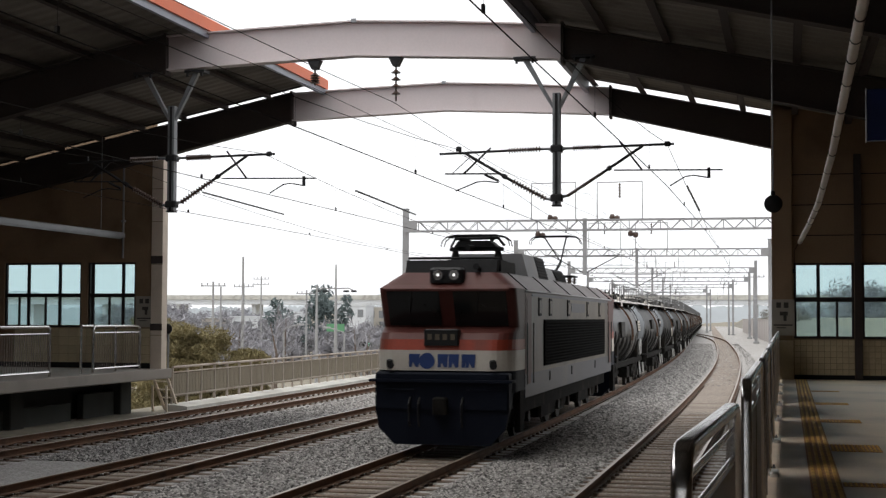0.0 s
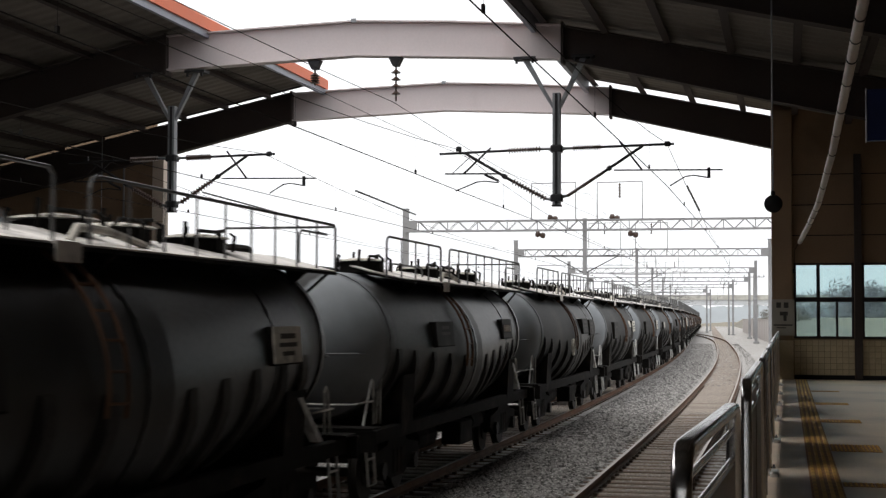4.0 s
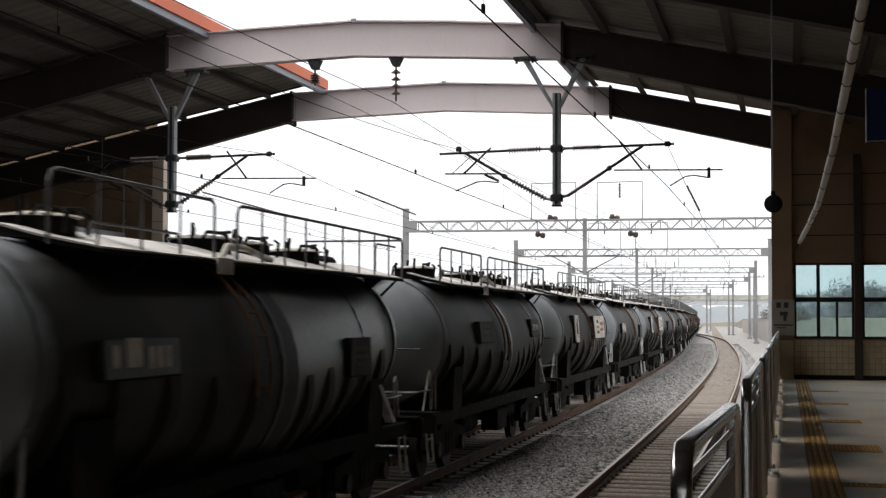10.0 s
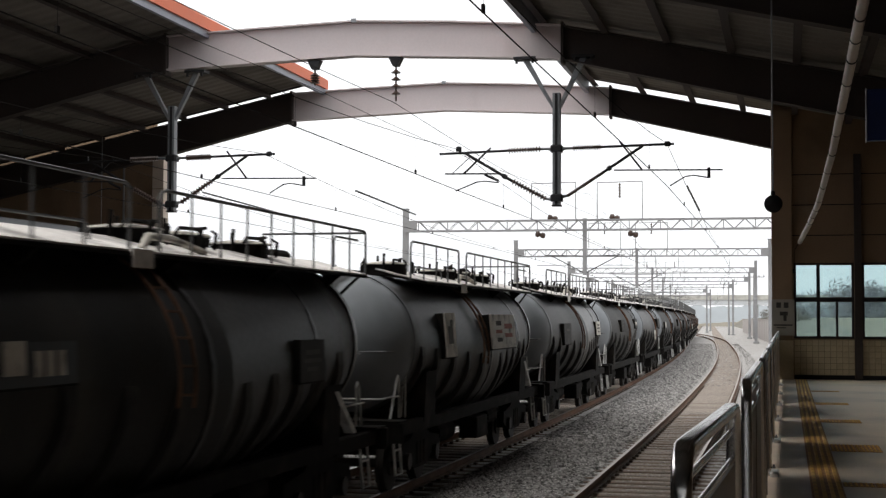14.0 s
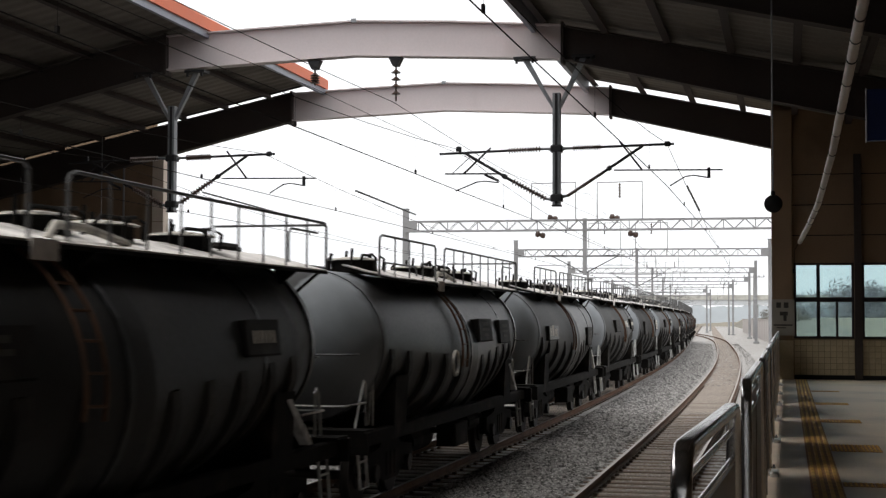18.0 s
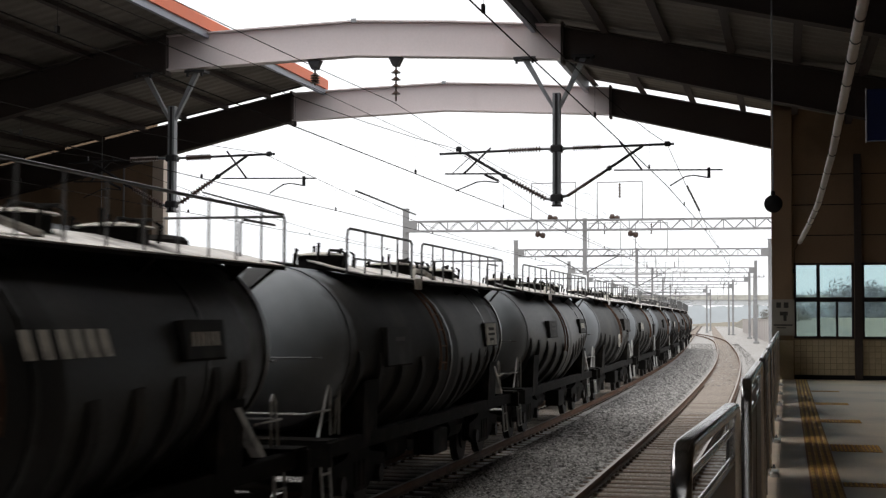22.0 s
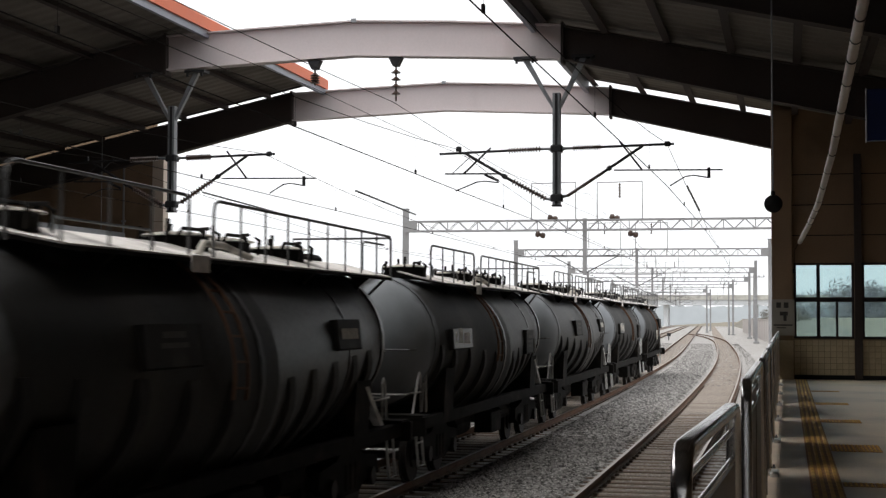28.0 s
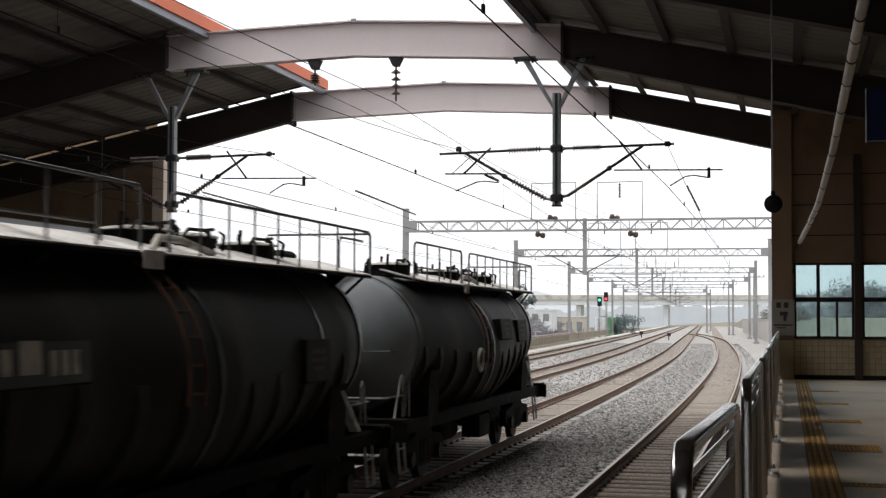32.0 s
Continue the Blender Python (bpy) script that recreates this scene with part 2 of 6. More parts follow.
LINE_WALL = mat("stained_lineside_wall", (0.34, 0.315, 0.3), 0.9, spread=0.2, scale=0.3, fine=6, bump=0.05, stain=(0.2, 0.17, 0.15), stain_amount=0.4, streak=1)
# brightened and cooled: distance haze is part of this concrete's colour
FAR_CONC = mat("far_concrete_haze_tint", (0.68, 0.7, 0.72), 0.9, spread=0.12, scale=0.2, fine=3, bump=0.05)
BEIGE_BLDG = mat("beige_rendered_wall", (0.5, 0.46, 0.4), 0.85, spread=0.1, scale=0.4, fine=8, bump=0.05)
POLE_PALE = mat("pale_concrete_pole", (0.33, 0.33, 0.33), 0.85, spread=0.1, bump=0.05)
SIG_RED = mat("signal_red_lens", (0.5, 0.02, 0.02), 0.3, emit=(1.0, 0.06, 0.06), emit_strength=1.6, bump=0)
SIG_GREEN = mat("signal_green_lens", (0.05, 0.5, 0.35), 0.3, emit=(0.1, 1.0, 0.65), emit_strength=1.4, bump=0)


def dusted(shell, dust_light):
    """Paints the light on both ends of a tank as a pale colour over the shell, with a ragged border, the same colour as
    settled dust on top, and a dark run at the top of the dish.
    """
    n, l = shell.node_tree.nodes, shell.node_tree.links
    b = n["Principled BSDF"]

    def calc(op, a, c, clamp=False):
        m = n.new("ShaderNodeMath")
        m.operation, m.use_clamp = op, clamp
        for k, q in enumerate((a, c)):
            if isinstance(q, (int, float)):
                m.inputs[k].default_value = q
            elif q is not None:
                l.new(q, m.inputs[k])
        return m.outputs[0]

    co, sep, ns = n.new("ShaderNodeTexCoord"), n.new("ShaderNodeSeparateXYZ"), n.new("ShaderNodeTexNoise")
    l.new(co.outputs["Object"], sep.inputs[0])
    l.new(co.outputs["Object"], ns.inputs["Vector"])
    ns.inputs["Scale"].default_value, ns.inputs["Detail"].default_value = 2.2, 6
    ragged = calc("MULTIPLY", calc("SUBTRACT", ns.outputs["Fac"], 0.5), 0.7)
    reach = calc("ADD", calc("ABSOLUTE", sep.outputs["Y"], None), ragged)
    # pale ends are painted light; settled is dust lying on top
    amount = calc("MULTIPLY", calc("SUBTRACT", reach, 4.75), 2.2, True)
    settled = calc("MULTIPLY", calc("SUBTRACT", calc("ADD", sep.outputs["Z"], calc("MULTIPLY", ragged, 0.35)), 3.18), 6.0, True)
    amount = calc("MAXIMUM", amount, settled)
    tone = n.new("ShaderNodeMix")
    tone.data_type = "RGBA"
    tone.inputs["A"].default_value, tone.inputs["B"].default_value = (*[c * 0.75 for c in dust_light], 1), (*[c * 1.2 for c in dust_light], 1)
    l.new(ns.outputs["Fac"], tone.inputs["Factor"])
    old = b.inputs["Base Color"].links[0].from_socket
    mix = n.new("ShaderNodeMix")
    mix.data_type = "RGBA"
    l.new(amount, mix.inputs["Factor"])
    l.new(old, mix.inputs["A"])
    l.new(tone.outputs["Result"], mix.inputs["B"])
    # the run: wide at the top, thin below
    wide = calc("MULTIPLY", calc("SUBTRACT", sep.outputs["Z"], 2.75), 0.45)
    run = calc("MULTIPLY", calc("SUBTRACT", calc("ADD", wide, calc("MULTIPLY", ragged, 0.25)), calc("ABSOLUTE", sep.outputs["X"], None)), 9.0, True)
    run = calc("MULTIPLY", run, calc("GREATER_THAN", calc("ABSOLUTE", sep.outputs["Y"], None), 5.0))
    grime = n.new("ShaderNodeMix")
    grime.data_type = "RGBA"
    grime.inputs["B"].default_value = (0.02, 0.02, 0.02, 1)
    l.new(run, grime.inputs["Factor"])
    l.new(mix.outputs["Result"], grime.inputs["A"])
    l.new(grime.outputs["Result"], b.inputs["Base Color"])
    rough = n.new("ShaderNodeMix")
    l.new(amount, rough.inputs["Factor"])
    info, spread = n.new("ShaderNodeObjectInfo"), n.new("ShaderNodeMapRange")
    spread.inputs["To Min"].default_value, spread.inputs["To Max"].default_value = 0.0, 0.38
    l.new(info.outputs["Random"], spread.inputs["Value"])
    l.new(calc("ADD", b.inputs["Roughness"].links[0].from_socket, spread.outputs["Result"]), rough.inputs["A"])
    rough.inputs["B"].default_value = 0.7
    l.new(rough.outputs["Result"], b.inputs["Roughness"])
    return shell


SHELL = dusted(TANK.copy(), (0.22, 0.235, 0.25))


# ---------------------------------------------------------------- mesh helpers
class Shape:
    """Collects vertices and faces for one mesh."""

    def __init__(self):
        self.v, self.f, self.m = [], [], []

    def add(self, verts, faces, slot=0):
        k = len(self.v)
        self.v += [tuple(p) for p in verts]
        self.f += [tuple(i + k for i in q) for q in faces]
        self.m += [slot] * len(faces)
        return self

    def box(self, x0, x1, y0, y1, z0, z1, slot=0, c=0.0):
        """A box; c chamfers its long upright edges and top."""
        if c <= 0:
            v = [(x, y, z) for z in (z0, z1) for x, y in ((x0, y0), (x1, y0), (x1, y1), (x0, y1))]
            return self.add(v, [(3, 2, 1, 0), (4, 5, 6, 7), (0, 1, 5, 4), (1, 2, 6, 5), (2, 3, 7, 6), (3, 0, 4, 7)], slot)
        ring = [(x0 + c, y0), (x1 - c, y0), (x1, y0 + c), (x1, y1 - c), (x1 - c, y1), (x0 + c, y1), (x0, y1 - c), (x0, y0 + c)]
        mx, my = (x0 + x1) / 2, (y0 + y1) / 2
        kx, ky = 1 - c / max(1e-6, (x1 - x0) / 2), 1 - c / max(1e-6, (y1 - y0) / 2)
        top = [(mx + (x - mx) * kx, my + (y - my) * ky) for x, y in ring]
        v = [(x, y, z0) for x, y in ring] + [(x, y, z1 - c) for x, y in ring] + [(x, y, z1) for x, y in top]
        f = [tuple(range(7, -1, -1)), tuple(range(16, 24))]
        for r in (0, 8):
            f += [(r + i, r + (i + 1) % 8, r + 8 + (i + 1) % 8, r + 8 + i) for i in range(8)]
        return self.add(v, f, slot)

    def tube(self, pts, r, n=8, slot=0, closed=False, caps=True):
        """A round bar along points; r is a number or a list of radii."""
        pts = [Vector(p) for p in pts]
        rs = r if isinstance(r, (list, tuple)) else [r] * len(pts)
        v, f = [], []
        last = None
        for i, p in enumerate(pts):
            a = pts[i - 1] if (i or closed) else p
            b = pts[(i + 1) % len(pts)] if (i < len(pts) - 1 or closed) else p
            d = (b - a).normalized()
            side = last - d * last.dot(d) if last else d.orthogonal()
            if side.length < 1e-5:
                side = d.orthogonal()
            side.normalize()
            last = side
            up = d.cross(side)
            v += [p + (side * math.cos(6.28318 * k / n) + up * math.sin(6.28318 * k / n)) * rs[i] for k in range(n)]
        rows = len(pts)
        for i in range(rows if closed else rows - 1):
            j = (i + 1) % rows
            f += [(i * n + k, i * n + (k + 1) % n, j * n + (k + 1) % n, j * n + k) for k in range(n)]
        if caps and not closed:
            f += [tuple(range(n - 1, -1, -1)), tuple((rows - 1) * n + k for k in range(n))]
        return self.add(v, f, slot)

    def disc(self, c, axis, r, h, n=16, slot=0, r2=None):
        c, axis = Vector(c), Vector(axis).normalized()
        return self.tube([c - axis * h / 2, c + axis * h / 2], [r, r if r2 is None else r2], n, slot)

    def prism(self, poly, a0, a1, axis="y", slot=0):
        """A polygon (pairs) pushed along an axis from a0 to a1. For y the pairs are x, z; for x: y, z; for z: x, y."""
        put = {"y": lambda p, a: (p[0], a, p[1]), "x": lambda p, a: (a, p[0], p[1]), "z": lambda p, a: (p[0], p[1], a)}[axis]
        n = len(poly)
        v = [put(p, a0) for p in poly] + [put(p, a1) for p in poly]
        f = [tuple(range(n - 1, -1, -1)), tuple(range(n, 2 * n))] + [(i, (i + 1) % n, n + (i + 1) % n, n + i) for i in range(n)]
        return self.add(v, f, slot)

    def loft(self, rings, slot=0, caps=True, closed=True):
        n = len(rings[0])
        v = [p for ring in rings for p in ring]
        f = []
        for r in range(len(rings) - 1):
            f += [(r * n + i, r * n + (i + 1) % n, (r + 1) * n + (i + 1) % n, (r + 1) * n + i) for i in range(n if closed else n - 1)]
        if caps:
            f += [tuple(range(n - 1, -1, -1)), tuple((len(rings) - 1) * n + i for i in range(n))]
        return self.add(v, f, slot)

    def moved(self, m):
        self.v = [tuple(m @ Vector(p)) for p in self.v]
        return self

    def mesh(self, name, mats, smooth=False):
        me = bpy.data.meshes.new(name)
        me.from_pydata(self.v, [], self.f)
        for a in mats if isinstance(mats, (list, tuple)) else [mats]:
            me.materials.append(a)
        bm = bmesh.new()
        bm.from_mesh(me)
        for i, fc in enumerate(bm.faces):
            fc.material_index = self.m[i]
        if len(self.f) < 60000:
            bmesh.ops.recalc_face_normals(bm, faces=bm.faces)
        if smooth:
            for fc in bm.faces:
                fc.smooth = True
            for e in bm.edges:
                if len(e.link_faces) == 2 and e.calc_face_angle(0) > 0.7:
                    e.smooth = False
        bm.to_mesh(me)
        bm.free()
        return me


def thing(name, label, category, group="", kind="", at=(0, 0, 0), turn=0.0):
    ob = new(name)
    ob.empty_display_size = 0.2
    ob.matrix_basis = pose(*at, 0, 0, turn)
    return tagged(ob, label, category, group, kind)


def solid(name, shape, material, label, category, group="", kind="", at=(0, 0, 0), turn=0.0, smooth=False):
    ob = new(name, shape.mesh(name, material, smooth))
    ob.matrix_basis = pose(*at, 0, 0, turn)
    return tagged(ob, label, category, group, kind)


def part(name, shape, material, parent, label="", smooth=False, at=None, kind=""):
    me = shape if isinstance(shape, bpy.types.Mesh) else shape.mesh(name, material, smooth)
    ob = new(name, me)
    ob.parent = parent
    if at is not None:
        ob.matrix_basis = at if isinstance(at, Matrix) else pose(*at)
    if label or kind:
        tagged(ob, label, kind=kind)
    return ob


# ---------------------------------------------------------------- the line of the railway
BEND, RADIUS, BEND_END = 22.7, 1990.0, 128.0
TRACKS = (-2.42, -6.87, -11.5, -16.15)


def along(x, s):
    """Place and heading (degrees) at s metres along the line, x metres across: straight, a bend to the left, straight."""
    a = min(max(0.0, s - BEND), BEND_END - BEND) / RADIUS
    r = RADIUS + 2.42 + x
    y = BEND + r * math.sin(a) if s > BEND else s
    px = x - r * (1 - math.cos(a))
    d = max(0.0, s - BEND_END)
    return px - d * math.sin(a), y + d * math.cos(a), math.degrees(a)


def joining(x, s):
    """The nearest track runs over a turnout into the next one."""
    return x - min(4.45, 0.00046 * max(0.0, s - 160) ** 2) if x > -3.5 else x


def on_line(x, s, z):
    px, py, _ = along(x, s)
    return px, py, z


STATIONS = [-70, -40, -20, 0, 15] + [BEND + 6 * i for i in range(14)] + [115 + 14 * i for i in range(31)]


# ---------------------------------------------------------------- ground
def build_ground():
    across = [-900, -400, -200, -120, -80, -60, -45, -36, -30, -26, -23.5, -21.5, -20, -18.6, -18.2, -17.6, -10, -4, -0.4, 1.5, 3, 5, 9, 14, 20, 30, 60, 120, 300, 900]

    across = sorted(across + [c + d for c in TRACKS for d in (-1.15, -0.75, 0.75, 1.15)])

    def level(x, s):
        if x < -18.4:
            d = -18.4 - x
            return -0.2 - 4.8 * min(1, max(0, (d - 1.5) / 9.0)) ** 1.2
        if x > 4 and s > 45:
            bank = max(0.0, min(3.2, (x - 4.6) * 0.6)) * min(1.0, max(0.0, (s - 170) / 50))
            return -0.3 + max(bank, min(1.2, (x - 4) * 0.15))
        return -0.2

    rows = [-300, -120] + STATIONS + [560, 650, 800, 1100, 1600, 2600]
    v, f, slots = [], [], []
    for s in rows:
        for x in across:
            px, py, _ = along(x, min(s, 560))
            v.append((px, py + max(0, s - 560), level(x, s)))
    n = len(across)
    sh = Shape()
    k = 0
    sh.v = v
    for i in range(len(rows) - 1):
        for j in range(n - 1):
            sh.f.append((i * n + j, i * n + j + 1, (i + 1) * n + j + 1, (i + 1) * n + j))
            mid = (across[j] + across[j + 1]) / 2
            sh.m.append(3 if any(abs(mid - c) < 0.74 for c in TRACKS) and rows[i] < 520 else 0 if -18.4 < mid < 4.5 and rows[i] < 520 else (2 if 4.5 < mid < 13 and 165 < rows[i] < 520 else 1))
    solid("ground", sh, [BALLAST, SOIL, GRASS, BED], "grey crushed-stone ballast bed falling to brown soil beside it", "ground", kind="structure")


def build_stones():
    """Loose stones on the bed within sight of the platform, in strips: from x to x, from s to s, how many, greatest radius."""
    rng = np.random.default_rng(7)
    strips = ((-5.78, -3.5, 13, 34, 24000, 0.043), (-5.78, -3.5, 34, 62, 16000, 0.047), (-5.78, -3.5, 62, 130, 12000, 0.045), (-3.05, -1.78, 15, 45, 12000, 0.028),
              (-3.5, -3.25, 14, 60, 3500, 0.03), (-1.6, -0.5, 14, 60, 6000, 0.034), (-10.3, -7.95, 18, 62, 30000, 0.045), (-7.5, -6.24, 18, 50, 9000, 0.028),
              (-15.0, -12.6, 26, 75, 28000, 0.048), (-12.1, -10.8, 24, 60, 9000, 0.03), (-18.0, -17.2, 30, 80, 6000, 0.04), (-16.8, -15.5, 30, 70, 8000, 0.03), (-18.0, -0.6, 62, 165, 22000, 0.05))
    s, x, size = [], [], []
    for x0, x1, s0, s1, count, most in strips:
        s.append(s0 + (s1 - s0) * rng.random(count))
        x.append(x0 + (x1 - x0) * rng.random(count))
        size.append(most * (0.5 + 0.5 * rng.random(count)))
    s, x, size = np.concatenate(s), np.concatenate(x), np.concatenate(size)
    keep = np.ones(len(s), bool)
    for c in TRACKS:
        keep &= np.abs(np.abs(x - c) - 0.75) > 0.09
    s, x, size = s[keep], x[keep], size[keep]
    n = len(s)
    a = np.clip(s - BEND, 0, BEND_END - BEND) / RADIUS
    px = x - (RADIUS + 2.42 + x) * (1 - np.cos(a)) - np.maximum(0, s - BEND_END) * np.sin(a)
    drop = np.where(np.min([np.abs(x - c) for c in TRACKS], axis=0) < 1.15, 0.015, -0.012 * rng.random(n))
    octa = np.array([(1, 0, 0), (-1, 0, 0), (0, 1, 0), (0, -1, 0), (0, 0, 1), (0, 0, -1)], float)
    jit = octa[None] * (0.6 + 0.7 * rng.random((n, 6, 1))) + 0.25 * (rng.random((n, 6, 3)) - 0.5)
    ang = rng.random(n) * 6.283
    ca, sa = np.cos(ang), np.sin(ang)
    vx = (jit[:, :, 0] * ca[:, None] - jit[:, :, 1] * sa[:, None]) * size[:, None] * 1.3 + px[:, None]
    vy = (jit[:, :, 0] * sa[:, None] + jit[:, :, 1] * ca[:, None]) * size[:, None] + s[:, None]
    vz = jit[:, :, 2] * size[:, None] * 0.7 - 0.2 + (size * 0.2 - drop)[:, None]
    verts = np.stack([vx, vy, vz], 2).reshape(-1, 3)
    tri = np.array([(0, 2, 4), (2, 1, 4), (1, 3, 4), (3, 0, 4), (2, 0, 5), (1, 2, 5), (3, 1, 5), (0, 3, 5)])
    faces = (np.arange(n)[:, None, None] * 6 + tri[None]).reshape(-1, 3)
    me = bpy.data.meshes.new("ballast_stones")
    me.from_pydata(verts.tolist(), [], faces.tolist())
    m = STONE.copy()
    nt = m.node_tree
    geo, hs, mr = nt.nodes.new("ShaderNodeNewGeometry"), nt.nodes.new("ShaderNodeHueSaturation"), nt.nodes.new("ShaderNodeMapRange")
    mr.inputs["To Min"].default_value, mr.inputs["To Max"].default_value = 0.22, 1.8
    nt.links.new(geo.outputs["Random Per Island"], mr.inputs["Value"])
    nt.links.new(mr.outputs["Result"], hs.inputs["Value"])
    b = nt.nodes["Principled BSDF"]
    nt.links.new(b.inputs["Base Color"].links[0].from_socket, hs.inputs["Color"])
    nt.links.new(hs.outputs["Color"], b.inputs["Base Color"])
    me.materials.append(m)
    tagged(new("ballast_stones", me), "loose grey crushed granite stones on the track bed", "gravel", kind="stuff")


# ---------------------------------------------------------------- tracks
RAIL = [(-0.065, -0.15), (0.065, -0.15), (0.065, -0.138), (0.012, -0.12), (0.01, -0.045), (0.034, -0.032), (0.034, -0.004),
        (0.026, 0), (-0.026, 0), (-0.034, -0.004), (-0.034, -0.032), (-0.01, -0.045), (-0.012, -0.12), (-0.065, -0.138)]


def swept(profile, x, z, slots=None, first=-99, bends=False):
    sh = Shape()
    rings = []
    for s in [q for q in STATIONS if q > first]:
        px, py, turn = along(x + joining(-2.42, s) + 2.42 if bends else x, s)
        c = math.cos(radians(turn))
        rings.append([(px + p[0] * c, py + p[0] * math.sin(radians(turn)), z + p[1]) for p in profile])
    sh.loft(rings)
    if slots:
        n = len(profile)
        sh.m = [slots[i % n] if i < n * (len(STATIONS) - 1) else 0 for i in range(len(sh.f))]
    return sh


SLEEPER_FORM = Shape()
SLEEPER_FORM.prism([(-0.14, -0.2), (0.14, -0.2), (0.11, 0), (-0.11, 0)], -1.2, 1.2, "x")
SLEEPER_FORM.v = [(x, y, z - (0.03 if abs(x) < 0.3 and z > -0.05 else 0)) for x, y, z in SLEEPER_FORM.v]


def build_tracks():
    sleeper_mesh = SLEEPER_FORM.mesh("sleeper", SLEEPER)
    clip_form = Shape()
    for sx in (-0.75, 0.75):
        for off in (-0.1, 0.1):
            clip_form.box(sx + off - 0.035, sx + off + 0.035, -0.06, 0.06, 0.0, 0.045, c=0.012)
    clip_mesh = clip_form.mesh("rail_clips", CLIP)
    for i, x in enumerate(TRACKS):
        tr = thing("track_%d" % (i + 1), "standard-gauge railway track with worn steel rails on concrete sleepers", "railway track", kind="structure")
        slots = [1 if k in (6, 7, 8) else 0 for k in range(len(RAIL))]
        for side in (-0.75, 0.75):
            part("rail", swept(RAIL, x + side, 0.0, slots, bends=i == 0), [RAIL_SIDE, RAIL_TOP], tr, "rusty rail with a bright worn head")
        s = 14.0
        while s < 62:
            px, py, turn = along(x, s)
            m = pose(px, py, (-0.178 - 0.0007 * (s - 14)) + random.uniform(-0.012, 0.006), 0, 0, turn + random.uniform(-0.6, 0.6))
            part("sleeper", sleeper_mesh, None, tr, at=m)
            part("rail_clips", clip_mesh, None, tr, at=m)
            s += 0.62
        far = Shape()
        while s < 80:
            px, py, turn = along(x, s)
            piece = Shape().add(SLEEPER_FORM.v, SLEEPER_FORM.f).moved(pose(px, py, -0.203 + random.uniform(-0.006, 0.006), 0, 0, turn))
            far.add(piece.v, piece.f)
            s += 0.62
        part("far_sleepers", far, SLEEPER, tr, kind="stuff")


# ---------------------------------------------------------------- platforms
def build_platforms():
    right = thing("platform_near", "grey concrete high platform with smooth paving", "platform", kind="structure")
    part("slab", Shape().prism([(-0.62, 0.86), (-0.56, 0.8), (9, 0.8), (9, 1.135), (-0.6, 1.135), (-0.62, 1.115)], -85, 46.5), PAVING, right)
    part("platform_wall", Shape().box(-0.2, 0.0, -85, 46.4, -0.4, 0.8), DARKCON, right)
    part("edge_strip", Shape().box(-0.618, -0.3, -85, 46.4, 1.137, 1.143), KERB, right, "pale concrete edge strip")
    left = thing("platform_far", "weathered concrete high platform with a shaded open underside", "platform", kind="structure")
    part("slab", Shape().prism([(-18.3, 0.86), (-18.34, 0.83), (-30, 0.83), (-30, 1.135), (-18.32, 1.135), (-18.3, 1.115)], -85, 40.2), CONCRETE, left)
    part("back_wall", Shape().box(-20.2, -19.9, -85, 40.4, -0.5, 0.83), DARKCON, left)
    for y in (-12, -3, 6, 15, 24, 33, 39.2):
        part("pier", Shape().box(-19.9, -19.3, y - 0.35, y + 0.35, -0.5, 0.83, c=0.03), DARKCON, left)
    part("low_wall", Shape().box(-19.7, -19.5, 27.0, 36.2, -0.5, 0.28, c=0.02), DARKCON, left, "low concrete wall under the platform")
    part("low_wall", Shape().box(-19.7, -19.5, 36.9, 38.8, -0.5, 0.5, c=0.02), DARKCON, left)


def tactile_tile(bars):
    sh = Shape()
    sh.box(-0.147, 0.147, -0.147, 0.147, 0.0, 0.006, 1)
    if bars:
        for k in range(4):
            x = -0.108 + 0.072 * k
            sh.box(x - 0.019, x + 0.019, -0.147, 0.147, 0.006, 0.016, c=0.004)
    else:
        for i in range(6):
            for j in range(6):
                x, y = -0.12 + 0.048 * i, -0.12 + 0.048 * j
                sh.box(x - 0.012, x + 0.012, y - 0.012, y + 0.012, 0.006, 0.012, c=0.003)
    return sh


def build_tactile():
    line = thing("tactile_strip", "worn yellow ribbed tactile paving strip on the platform", "tactile paving", kind="structure")
    bar, dot = tactile_tile(True).mesh("tactile_tile", [TACTILE, GROOVE]), tactile_tile(False).mesh("dotted_tile", [TACTILE, GROOVE])
    y = 9.0
    while y < 37.9:
        part("tactile_tile", bar, None, line, at=pose(0.36, y, 1.136))
        y += 0.3
    doors = thing("door_marks", "worn yellow dotted tactile tiles at the door positions", "tactile paving", kind="structure")
    for y0, wide, deep in ((9.6, 4, 1), (14.1, 4, 1), (17.75, 2, 3), (22.6, 2, 2), (27.2, 2, 2), (32.0, 2, 1)):
        for k in range(wide):
            for r in range(deep):
                part("dotted_tile", dot, None, doors, at=pose(0.66 + 0.3 * k, y0 + 0.3 * r, 1.136))


# ---------------------------------------------------------------- station frames and roofs
FRAME_YS = (39.5, 30.75, 22.0, 13.25, 4.5, -4.25)
MID = -9.55
LIGHT_COVER = (-85.0, -2.0)


def i_beam(top, bottom, y, w, flange=0.03):
    """A welded I beam between polylines of (x, z): web and two flanges."""
    sh = Shape()
    sh.loft([[(x, y - 0.012, zt), (x, y + 0.012, zt), (x, y + 0.012, zb), (x, y - 0.012, zb)] for (x, zt), (_, zb) in zip(top, bottom)])
    for line, d in ((top, -1), (bottom, 1)):
        sh.loft([[(x, y - w, z), (x, y + w, z), (x, y + w, z + d * flange), (x, y - w, z + d * flange)] for x, z in line])
    return sh


